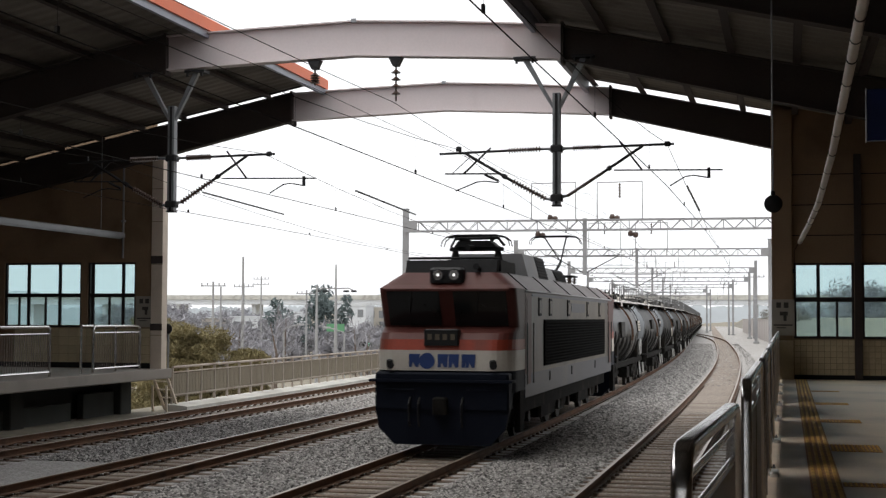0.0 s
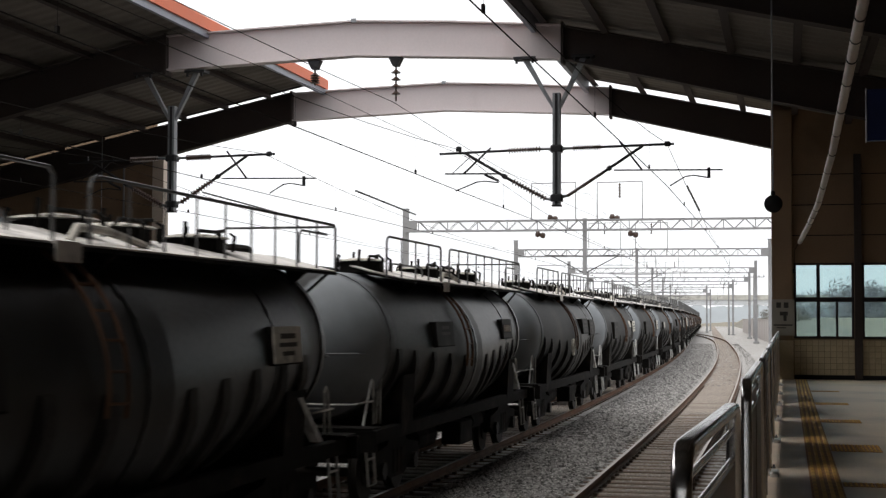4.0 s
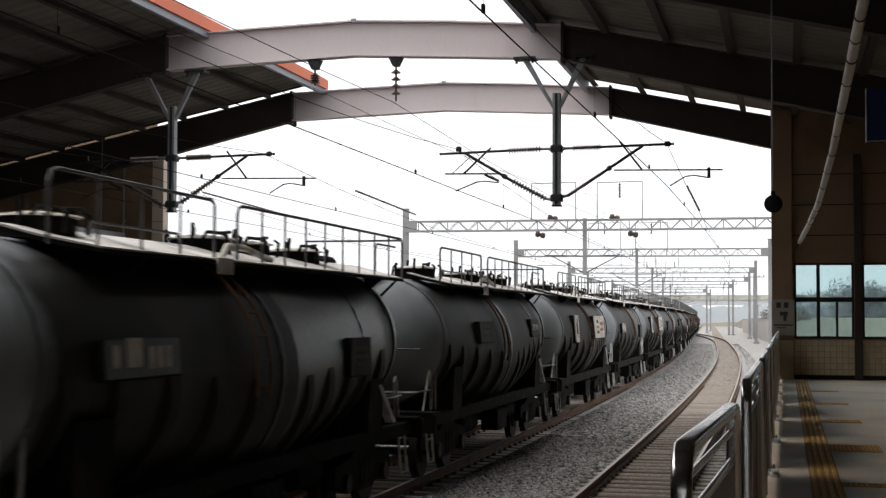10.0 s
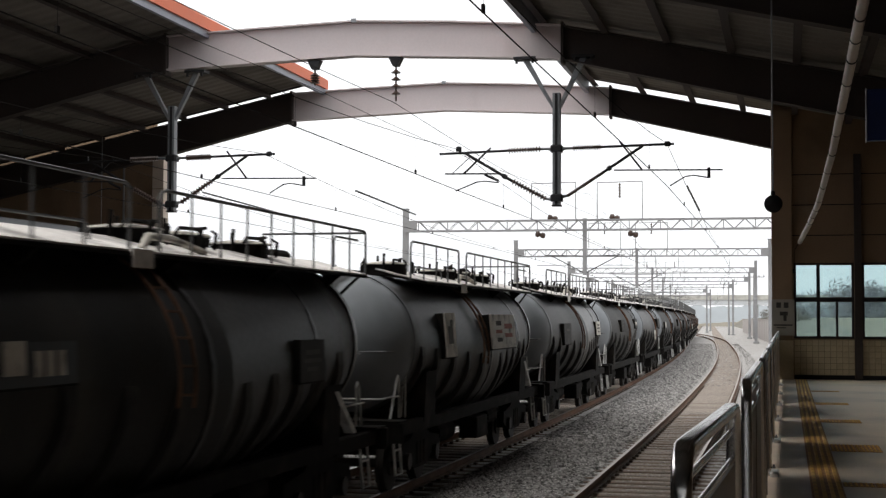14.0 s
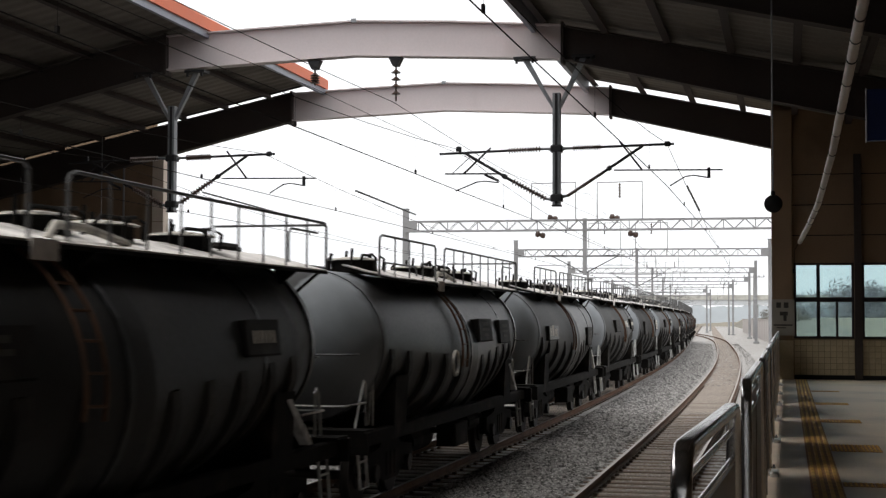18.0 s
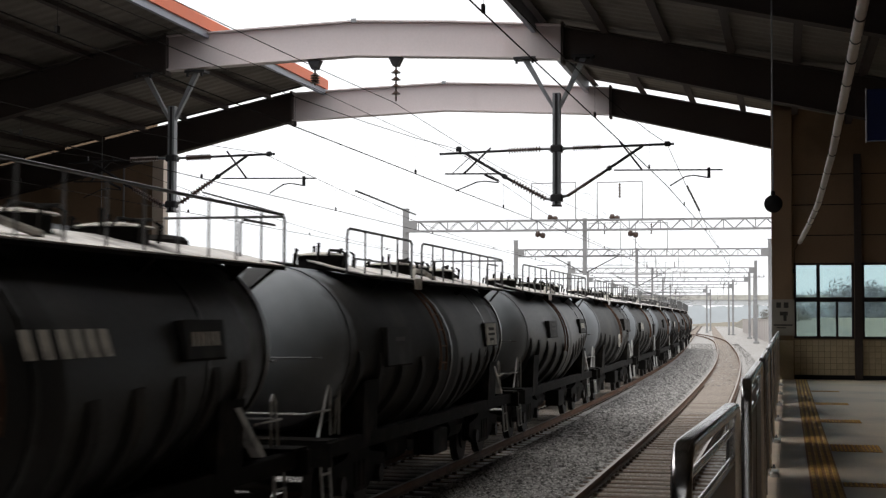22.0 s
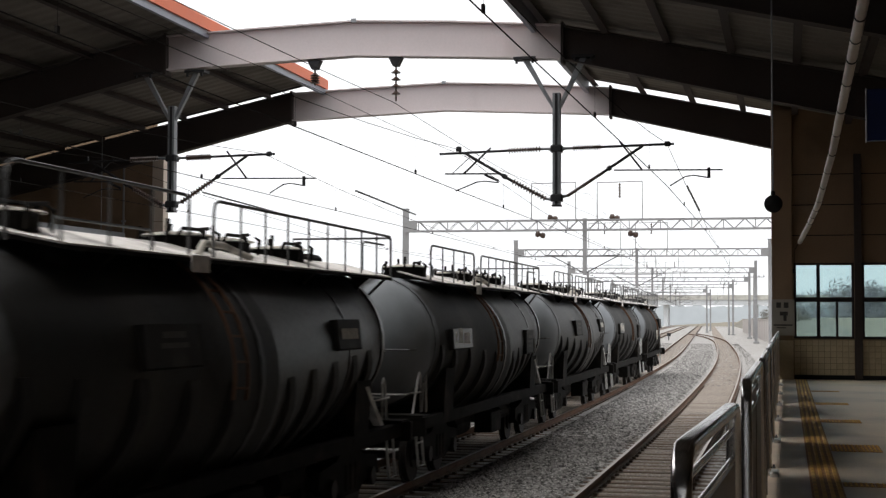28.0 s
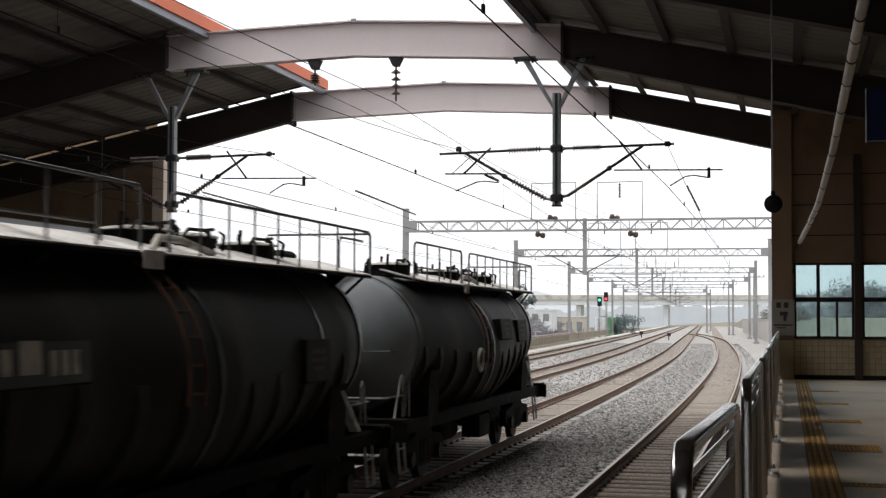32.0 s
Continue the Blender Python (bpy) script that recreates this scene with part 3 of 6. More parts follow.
def build_frames():
    for n, y in enumerate(FRAME_YS):
        fr = thing("portal_frame", "steel portal frame with a pale pink-grey beam over the tracks", "portal frame", "station portal frames", kind="structure")
        top = [(-14.2, 9.35), (-12, 9.43), (MID, 9.5), (-7.2, 9.38), (-4.75, 9.19)]
        bot = [(-14.2, 8.52), (-12, 8.6), (MID, 8.68), (-7.2, 8.56), (-4.75, 8.42)]
        part("beam", i_beam(top, bot, y, 0.15), STEEL_PINK, fr, "pale pink-grey painted beam")
        for x, zt, zb in ((-14.2, 9.4, 8.42), (-4.75, 9.24, 8.32)):
            part("splice_plate", Shape().box(x - 0.03, x + 0.03, y - 0.17, y + 0.17, zb, zt), STEEL_DARK, fr)
        for x in (-11.9, -7.3):
            part("stiffener", Shape().box(x - 0.006, x + 0.006, y + 0.013, y + 0.13, 8.66, 9.3), STEEL_PINK, fr)
        part("bolt_plate", Shape().box(MID - 0.06, MID + 0.06, y - 0.17, y - 0.15, 9.44, 9.53), GALV, fr)
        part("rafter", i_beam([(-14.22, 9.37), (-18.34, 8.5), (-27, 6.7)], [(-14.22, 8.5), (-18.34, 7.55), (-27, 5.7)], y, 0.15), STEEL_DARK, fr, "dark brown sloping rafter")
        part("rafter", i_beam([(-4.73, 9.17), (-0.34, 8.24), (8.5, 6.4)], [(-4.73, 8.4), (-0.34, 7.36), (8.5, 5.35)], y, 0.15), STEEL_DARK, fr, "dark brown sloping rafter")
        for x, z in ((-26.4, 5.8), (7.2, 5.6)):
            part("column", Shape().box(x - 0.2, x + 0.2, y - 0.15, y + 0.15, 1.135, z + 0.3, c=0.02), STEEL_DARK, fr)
        if y < 36:
            part("column", Shape().box(1.9, 2.3, y - 0.17, y + 0.17, 1.135, 7.0, c=0.03), STEEL_DARK, fr) if y < 0 else None


def roof(side):
    """Corrugated sheet on purlins, sloping down from the middle of the station."""
    name = "left" if side < 0 else "right"
    x0, z0, x1, z1 = (-13.25, 9.66, -27.5, 6.67) if side < 0 else (-5.35, 9.45, 9.0, 6.42)
    sh = Shape()
    y0, y1, step = -85.0, 39.4, 0.11
    ys = []
    y = y0
    k = 0
    while y < y1:
        ys.append((y, 0.0 if k % 4 < 2 else 0.035))
        k += 1
        y += step
    v = []
    for yy, dz in ys:
        v += [(x0, yy, z0 + dz), (x1, yy, z1 + dz)]
    sh.add(v, [(2 * i, 2 * i + 1, 2 * i + 3, 2 * i + 2) for i in range(len(ys) - 1)])
    top = Shape().prism([(x0, z0 + 0.06), (x1, z1 + 0.06), (x1, z1 + 0.1), (x0, z0 + 0.1)], y0, y1)
    sh.add(top.v, top.f)
    ob = solid("roof_" + name, sh, ROOF_SHEET, "dark corrugated metal canopy roof over the platform", "canopy roof", kind="structure")
    for i in range(11):
        t = (i + 0.15) / 10.6
        x, z = x0 + (x1 - x0) * t, z0 + (z1 - z0) * t
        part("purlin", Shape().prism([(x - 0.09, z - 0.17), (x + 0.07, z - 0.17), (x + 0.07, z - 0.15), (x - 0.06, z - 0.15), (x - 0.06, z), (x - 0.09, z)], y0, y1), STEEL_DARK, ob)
    e = -side
    part("gutter", Shape().prism([(x0, z0 - 0.4), (x0 + e * 0.1, z0 - 0.4), (x0 + e * 0.1, z0 - 0.03), (x0, z0 - 0.03)], y0, y1 + 0.02), FASCIA_GREY, ob, "grey metal gutter")
    part("fascia", Shape().prism([(x0 + e * 0.105, z0 - 0.24), (x0 + e * 0.17, z0 - 0.24), (x0 + e * 0.17, z0 + 0.03), (x0 + e * 0.0, z0 + 0.13), (x0, z0 + 0.11)], y0, y1 + 0.04), FASCIA, ob, "orange-red painted edge trim")
    part("end_trim", Shape().prism([(x0, z0 + 0.0), (x1, z1 + 0.0), (x1, z1 + 0.11), (x0, z0 + 0.11)], y1, y1 + 0.04), STEEL_DARK, ob)


# ---------------------------------------------------------------- end walls with windows
def window(parent, name, x0, x1, z0, z1, y, cols, rail_z, label):
    """A dark framed window: outer frame, mullions, panes. The opening goes through the wall."""
    w = part(name, Shape().box(x0, x1, y - 0.04, y + 0.04, z0, z0 + 0.06), FRAME_DARK, parent, label)
    fr = Shape()
    fr.box(x0, x1, y - 0.04, y + 0.04, z1 - 0.06, z1)
    fr.box(x0, x0 + 0.06, y - 0.04, y + 0.04, z0 + 0.06, z1 - 0.06)
    fr.box(x1 - 0.06, x1, y - 0.04, y + 0.04, z0 + 0.06, z1 - 0.06)
    fr.box(x0 + 0.06, x1 - 0.06, y - 0.035, y + 0.035, rail_z - 0.06, rail_z + 0.06)
    part("window_frame", fr, FRAME_DARK, w)
    for c in cols:
        part("mullion", Shape().box(c - 0.045, c + 0.045, y - 0.03, y + 0.03, z0 + 0.06, z1 - 0.06), FRAME_DARK, w)
    xs = [x0 + 0.06, *cols, x1 - 0.06]
    for a, b in zip(xs, xs[1:]):
        for c, d in ((z0 + 0.06, rail_z - 0.06), (rail_z + 0.06, z1 - 0.06)):
            p = part("pane", Shape().box(a + 0.0, b, y - 0.004, y + 0.004, c, d), GLASS, w, "aqua-tinted glass pane")
            p.visible_shadow = False
            if c < rail_z - 0.1 and b - a > 0.7:
                m = (a + b) / 2 + 0.05
                part("sash_bar", Shape().box(m - 0.03, m + 0.03, y - 0.028, y + 0.028, c, d), FRAME_DARK, w)


def wall_with_openings(name, x0, x1, z0, z1, y, thick, holes, material, label, top=None):
    """A wall in the xz plane, cut round its openings; top gives the height at x0 and x1."""
    sh = Shape()
    zl, zr = top or (z1, z1)
    cuts = sorted({x0, x1, *[h[0] for h in holes], *[h[1] for h in holes]})
    for a, b in zip(cuts, cuts[1:]):
        ta, tb = [zl + (zr - zl) * (q - x0) / (x1 - x0) for q in (a, b)]
        hole = [h for h in holes if h[0] <= a + 1e-6 and h[1] >= b - 1e-6]
        if hole:
            sh.box(a, b, y, y + thick, z0, hole[0][2])
            sh.prism([(a, hole[0][3]), (b, hole[0][3]), (b, tb), (a, ta)], y, y + thick)
        else:
            sh.prism([(a, z0), (b, z0), (b, tb), (a, ta)], y, y + thick)
    ob = solid(name, sh, material, label, "wall", kind="structure")
    bm = bmesh.new()
    bm.from_mesh(ob.data)
    bmesh.ops.remove_doubles(bm, verts=bm.verts, dist=0.001)
    bm.to_mesh(ob.data)
    bm.free()
    return ob


def build_end_walls():
    holes = [(0.2, 1.72, 2.2, 4.18), (1.92, 3.6, 2.2, 4.18), (3.85, 5.6, 2.2, 4.18)]
    w = wall_with_openings("wall_near_end", -0.34, 8.0, 1.135, 8, 38.2, 0.25, holes, BROWN_WALL, "brown panelled end wall with dark-framed windows", (8.42, 6.65))
    window(w, "window_1", 0.2, 1.72, 2.2, 4.18, 38.3, (0.82,), 3.22, "dark-framed sliding window")
    window(w, "window_2", 1.92, 3.6, 2.2, 4.18, 38.3, (2.6,), 3.22, "dark-framed sliding window")
    window(w, "window_3", 3.85, 5.6, 2.2, 4.18, 38.3, (4.6,), 3.22, "dark-framed sliding window")
    part("column", Shape().box(-0.36, 0.17, 38.0, 38.19, 1.135, 8.2, c=0.01), BROWN_WALL, w)
    part("column_foot", Shape().box(-0.37, 0.18, 37.98, 38.0, 1.14, 2.15), TILE, w, "cream tiled column foot")
    part("mullion_column", Shape().box(1.73, 1.91, 38.02, 38.19, 1.135, 7.0), STEEL_DARK, w)
    part("skirting", Shape().box(0.2, 1.72, 38.15, 38.19, 1.14, 1.25), BLACK, w)
    part("skirting", Shape().box(1.92, 8.0, 38.15, 38.19, 1.14, 1.25), BLACK, w)
    part("tile_backing", Shape().box(0.2, 1.72, 38.17, 38.195, 1.25, 2.18), GROUT, w)
    part("tile_backing", Shape().box(1.92, 5.6, 38.17, 38.195, 1.25, 2.18), GROUT, w)
    tile = Shape().box(-0.07, 0.07, -0.008, 0.0, -0.07, 0.07).mesh("wall_tile", TILE)
    for x0, n in ((0.2, 10), (1.92, 12)):
        for i in range(n):
            for j in range(6):
                part("wall_tile", tile, None, w, at=pose(x0 + 0.076 + 0.152 * i, 38.17, 1.33 + 0.152 * j))
    for z in (4.9, 5.7, 6.5):
        part("panel_joint", Shape().box(-0.34, 8.0, 38.185, 38.197, z - 0.012, z + 0.012), BLACK, w)
    holes = [(-23.75, -21.12, 2.38, 4.37), (-20.9, -19.3, 2.38, 4.37)]
    w = wall_with_openings("wall_far_end", -28.0, -18.75, 1.135, 8, 39.7, 0.25, holes, BROWN_WALL, "brown panelled end wall with dark-framed windows", (6.85, 8.85))
    window(w, "window_4", -23.75, -21.12, 2.38, 4.37, 39.8, (-22.95, -21.88), 3.36, "dark-framed sliding window")
    window(w, "window_5", -20.9, -19.3, 2.38, 4.37, 39.8, (-20.76, -19.74), 3.36, "dark-framed sliding window")
    part("pilaster", Shape().box(-18.75, -18.38, 39.62, 40.0, 1.135, 7.6, c=0.01), PILASTER, w, "pale stone pilaster")
    for z in (2.15, 2.3, 4.3, 4.55, 5.6, 6.6):
        part("pilaster_joint", Shape().box(-18.755, -18.375, 39.612, 39.62, z - 0.01, z + 0.01), GROUT, w)
    part("pilaster_band", Shape().box(-18.757, -18.373, 39.61, 39.622, 2.3, 2.5), STEEL_DARK, w)
    part("pilaster_band", Shape().box(-18.757, -18.373, 39.61, 39.622, 4.32, 4.55), STEEL_DARK, w)
    part("skirting", Shape().box(-28, -18.76, 39.68, 39.7, 1.14, 1.3), BLACK, w)
    part("tile_backing", Shape().box(-23.4, -18.76, 39.685, 39.698, 1.3, 2.35), GROUT, w)
    big = Shape().box(-0.145, 0.145, -0.008, 0.0, -0.125, 0.125).mesh("wall_tile", TILE)
    for i in range(15):
        for j in range(4):
            part("wall_tile", big, None, w, at=pose(-18.93 - 0.305 * i, 39.684, 1.435 + 0.26 * j))
    # unseen walls behind the platforms, added to close the place against side light
    solid("wall_near_back", Shape().box(8.4, 8.65, -85, 38.2, 1.135, 6.6), BROWN_WALL, "brown panelled wall added unseen behind the platform", "wall", kind="structure")
    solid("wall_far_back", Shape().box(-28.0, -27.75, -85, 39.7, 1.135, 6.8), BROWN_WALL, "brown panelled wall added unseen behind the platform", "wall", kind="structure")


def build_light_cover():
    """An unseen ceiling over the tracks behind the viewer, added to cut the light from the rear."""
    solid("ceiling", Shape().box(-13.4, -5.2, LIGHT_COVER[0], LIGHT_COVER[1], 9.75, 9.95), ROOF_SHEET, "dark plain ceiling added unseen to block rear light", "ceiling", kind="structure")


# ---------------------------------------------------------------- platform fence and fittings
def arc_frame(y0, y1, z0, z1, r, n=5):
    """Points of an upright hoop with rounded upper corners, in the yz plane."""
    pts = [(0, y0, z0)]
    pts += [(0, y0 + r - r * math.cos(a), z1 - r + r * math.sin(a)) for a in [math.pi / 2 * k / n for k in range(n + 1)]]
    pts += [(0, y1 - r + r * math.sin(a), z1 - r + r * math.cos(a)) for a in [math.pi / 2 * k / n for k in range(n + 1)]]
    return pts + [(0, y1, z0)]


def flat_bar(pts, w, h):
    """A flattened bar with rounded edges along points in the yz plane."""
    sh, rings = Shape(), []
    for i, p in enumerate(pts):
        a, b = Vector(pts[max(0, i - 1)]), Vector(pts[min(len(pts) - 1, i + 1)])
        d = (b - a).normalized()
        n = Vector((0, -d.z, d.y))
        sec = [(math.copysign(abs(math.cos(q)) ** 0.5, math.cos(q)) * w, math.copysign(abs(math.sin(q)) ** 0.5, math.sin(q)) * h) for q in [6.28318 * k / 14 for k in range(14)]]
        rings.append([Vector(p) + Vector((u, 0, 0)) + n * v for u, v in sec])
    return sh.loft(rings)


def fence_panel(length):
    f = thing("platform_fence", "stainless steel safety fence panel with a rounded top rail", "fence", "platform safety fence")
    part("hoop", flat_bar(arc_frame(0, length, 0.0, 1.25, 0.1), 0.028, 0.02), STAINLESS, f, "polished stainless tube hoop", smooth=True)
    for z in (1.165, 1.06):
        part("mid_rail", Shape().tube([(0, 0.05, z), (0, length - 0.05, z)], 0.011, 8), STAINLESS, f, smooth=True)
    part("infill_sheet", Shape().box(-0.008, 0.008, 0.04, length - 0.04, 0.1, 1.04), STAIN_PANEL, f, "brushed stainless infill sheet")
    for k in range(1, 2 if length > 2 else 1):
        y = length * k / 2
        part("post", Shape().box(-0.014, 0.014, y - 0.015, y + 0.015, 0.0, 1.23), STAIN_PANEL, f)
    part("footing", Shape().box(0.02, 0.11, length - 0.2, length + 0.2, 0.0, 0.04, c=0.01), KERB, f, "pale concrete footing")
    for y in (0.0, length):
        part("base_plate", Shape().box(-0.07, 0.07, y - 0.07, y + 0.07, 0.0, 0.014, c=0.004), STAINLESS, f)
        for dx in (-0.05, 0.05):
            part("bolt", Shape().disc((dx, y + 0.03, 0.025), (0, 0, 1), 0.012, 0.03, 6), GALV, f)
    return f


def build_fences():
    first = fence_panel(1.85)
    first.matrix_basis = pose(-0.262, 3.65, 1.135, 0, 0, -2.0)
    second = fence_panel(3.3)
    second.matrix_basis = pose(-0.205, 7.55, 1.135, 0, 0, -0.15)
    for y in (-8.2, -4.3, 11.5, 15.45, 19.4, 23.35, 27.3, 31.25, 35.0):
        copy_thing(second, pose(-0.19, y, 1.135))
    far = thing("platform_fence", "stainless steel safety fence with upright bars on the platform edge", "fence", "far platform fence")
    L = 2.9
    part("hoop", Shape().tube(arc_frame(0, L, 0.0, 1.3, 0.12), 0.035, 8), STAINLESS, far, smooth=True)
    part("mid_rail", Shape().tube([(0, 0.05, 1.12), (0, L - 0.05, 1.12)], 0.018, 6), STAINLESS, far)
    part("low_rail", Shape().tube([(0, 0.05, 0.12), (0, L - 0.05, 0.12)], 0.03, 6), STAINLESS, far)
    for k in range(24):
        y = 0.12 + k * 0.116
        part("upright_bar", Shape().tube([(0, y, 0.12), (0, y, 1.12)], 0.008, 5), STAINLESS, far)
    far.matrix_basis = pose(-18.75, 30.7, 1.135)
    copy_thing(far, pose(-18.75, 25.8, 1.135))
    copy_thing(far, pose(-18.75, 20.9, 1.135))
    end = copy_thing(far, pose(-18.75, 36.0, 1.135))
    gate = thing("gate_rail", "stainless steel gate section between fence posts", "fence", "far platform fence")
    for y in (35.35, 36.05, 37.4):
        part("post", Shape().tube([(-18.78, y, 1.135), (-18.78, y, 2.5)], 0.04, 8), STAINLESS, gate)
    part("rail", Shape().tube([(-18.78, 35.35, 2.45), (-18.78, 37.4, 2.45)], 0.03, 8), STAINLESS, gate)


def build_platform_things():
    # hanging round loudspeaker on a rod
    sp = thing("pendant_speaker", "black round loudspeaker hanging on a thin rod", "loudspeaker")
    part("rod", Shape().tube([(-0.165, 20, 4.4), (-0.165, 20, 8.4)], 0.012, 6), GALV, sp)
    part("shell", Shape().tube([(-0.16, 19.93, 4.3), (-0.16, 19.95, 4.3), (-0.16, 20.05, 4.3), (-0.16, 20.12, 4.3)], [0.1, 0.125, 0.115, 0.05], 20), BLACK, sp, smooth=True)
    part("neck", Shape().disc((-0.165, 20, 4.44), (0, 0, 1), 0.03, 0.08, 10), BLACK, sp)
    # flexible conduit sagging from the roof to the wall
    ctrl = [(0.36, 38.1, 4.72), (0.52, 34, 4.88), (0.66, 30, 5.08), (0.76, 24, 5.45), (0.78, 18, 5.77), (0.8, 15, 6.0), (0.84, 11, 6.6), (0.9, 7, 7.6), (1.0, 5.0, 7.95)]
    fine = []
    for i in range(len(ctrl) - 1):
        for k in range(30):
            t = k / 30
            fine.append(Vector(ctrl[i]).lerp(Vector(ctrl[i + 1]), t))
    radii = [0.058 + (0.006 if i % 2 else 0.0) for i in range(len(fine))]
    solid("flexible_conduit", Shape().tube(fine, radii, 12), CONDUIT, "grey ribbed flexible conduit sagging from the roof to the wall", "conduit", smooth=True)
    for k in range(4, 30):
        i = 9 * k
        if i + 1 < len(fine):
            d = (fine[i + 1] - fine[i]).normalized()
            solid("cable_tie", Shape().tube([fine[i] - d * 0.02, fine[i] + d * 0.02], 0.068, 12), BLACK, "thin black tie round the grey conduit", "cable tie", "cable ties")
    sg = thing("hanging_sign", "navy blue station sign hanging over the platform", "sign")
    part("sign_board", Shape().box(1.09, 3.2, 19.95, 20.05, 5.14, 5.85, c=0.01), NAVY, sg)
    part("sign_edge", Shape().box(1.075, 1.088, 19.94, 20.06, 5.13, 5.86), GALV, sg)
    for x in (1.5, 2.8):
        part("hanger", Shape().tube([(x, 20, 5.85), (x, 20, 7.9)], 0.015, 6), GALV, sg)
    # warning boards with pictures reduced to plain shapes
    for x, y, z, s in ((-0.08, 37.96, 2.75, 1.0), (-18.95, 39.64, 2.86, 1.0)):
        wb = thing("warning_board", "pale warning board with dark lettering bars", "sign", "warning boards")
        part("board", Shape().box(x - 0.29, x + 0.29, y - 0.015, y + 0.005, z - 0.47, z + 0.47), SIGN_PALE, wb)
        for bx, bz, bw, bh in ((-0.11, 0.32, 0.06, 0.07), (0.08, 0.32, 0.06, 0.07), (0.02, 0.1, 0.1, 0.05), (0.05, 0.0, 0.04, 0.09), (0.0, -0.2, 0.24, 0.018), (-0.05, -0.27, 0.12, 0.012)):
            part("mark", Shape().box(x + bx - bw, x + bx + bw, y - 0.02, y - 0.016, z + bz - bh, z + bz + bh), PLACARD_INK, wb)
    # junction box, latch and cables beside the near window
    bx = thing("wall_speaker", "small black box on the window frame", "loudspeaker")
    part("case", Shape().box(0.17, 0.25, 38.0, 38.06, 3.9, 4.02, c=0.01), BLACK, bx)
    part("cable", Shape().tube([(0.22, 38.12, 4.02), (0.22, 38.12, 4.5), (0.36, 38.12, 4.75)], 0.008, 5), BLACK, bx)
    lamp = thing("lamp_rail", "long grey light fitting hanging over the far platform", "light fitting")
    part("body", Shape().box(-19.7, -19.5, 10, 39.4, 5.1, 5.26, c=0.03), GALV, lamp)
    part("cover", Shape().box(-19.66, -19.54, 10.2, 39.2, 5.06, 5.1), GALV, lamp)
    for y in (14, 22, 30, 38):
        part("hanger", Shape().tube([(-19.6, y, 5.2), (-19.6, y, 8.0)], 0.012, 5), GALV, lamp)
    dp = thing("downpipe", "thin grey downpipe on the end wall", "pipe")
    part("pipe", Shape().tube([(-19.7, 39.64, 4.5), (-19.7, 39.64, 7.6)], 0.035, 8), GALV, dp)
    part("clip", Shape().box(-19.76, -19.64, 39.6, 39.7, 5.6, 5.66), GALV, dp)
    # signal mirror and steps at the far platform's end
    mr = thing("platform_mirror", "round black-backed platform mirror on a grey post", "mirror")
    part("post", Shape().tube([(-18.4, 40.15, 1.135), (-18.4, 40.15, 2.3)], 0.035, 8), GALV, mr)
    part("shell", Shape().tube([(-18.42, 40.1, 2.34), (-18.42, 40.15, 2.34), (-18.38, 40.3, 2.34)], [0.16, 0.165, 0.06], 18), BLACK, mr, smooth=True)
    part("bracket", Shape().box(-18.72, -18.4, 40.01, 40.15, 2.06, 2.16), STEEL_DARK, mr)
    st = thing("step_ladder", "weathered wooden step ladder leaning at the platform end", "ladder")
    for x in (-18.99, -18.53):
        part("stile", Shape().prism([(40.25, 0.87), (40.34, 0.87), (41.28, -0.26), (41.18, -0.26)], x, x + 0.07, "x"), PILASTER, st)
        part("back_leg", Shape().prism([(40.24, 0.6), (40.3, 0.6), (40.34, -0.26), (40.28, -0.26)], x, x + 0.06, "x"), PILASTER, st)
    for k in range(4):
        y, z = 40.42 + 0.22 * k, 0.7 - 0.26 * k
        part("tread", Shape().box(-18.99, -18.46, y - 0.06, y + 0.09, z, z + 0.035), PILASTER, st)


def build_side_fence():
    """The beige barrier on its pale kerb, along the outer track."""
    wall = thing("trackside_barrier", "brown-grey panelled barrier with beige posts and rails beside the track", "barrier", kind="structure")
    part("kerb", swept([(-0.35, -0.3), (0.35, -0.3), (0.35, -0.02), (0.3, 0.0), (-0.35, 0.05)], -18.2, -0.04, None, 40.3), KERB, wall, "pale concrete kerb")
    step = 1.15
    s = 41.0
    panel = Shape().box(-0.012, 0.012, 0.03, 1.12, 0.3, 0.93)
    for k in range(9):
        y = 0.08 + 0.12 * k
        panel.box(-0.008, 0.02, y, y + 0.025, 0.2, 0.98)
    pm = panel.mesh("panel", FENCE_BEIGE)
    post = Shape().box(-0.03, 0.05, -0.035, 0.035, -0.3, 1.12, c=0.01).mesh("post", FENCE_POST)
    while s < 215:
        px, py, turn = along(-18.5, s)
        if s < 150:
            part("panel", pm, None, wall, at=pose(px, py, 0, 0, 0, turn))
            part("post", post, None, wall, at=pose(px, py, 0, 0, 0, turn))
        s += step
    rest = [on_line(-18.5, q, 0) for q in range(150, 216, 6)]
    part("far_panel", Shape().loft([[(x - 0.015, y, 0.25), (x + 0.015, y, 0.25), (x + 0.015, y, 0.95), (x - 0.015, y, 0.95)] for x, y, _ in rest]), FENCE_BEIGE, wall)
    for z, r in ((1.14, 0.04), (0.98, 0.025), (0.27, 0.03)):
        part("rail", Shape().tube([on_line(-18.47, q, z) for q in [41 + 6 * i for i in range(30)]], r, 6), FENCE_POST, wall, "weathered beige rail")


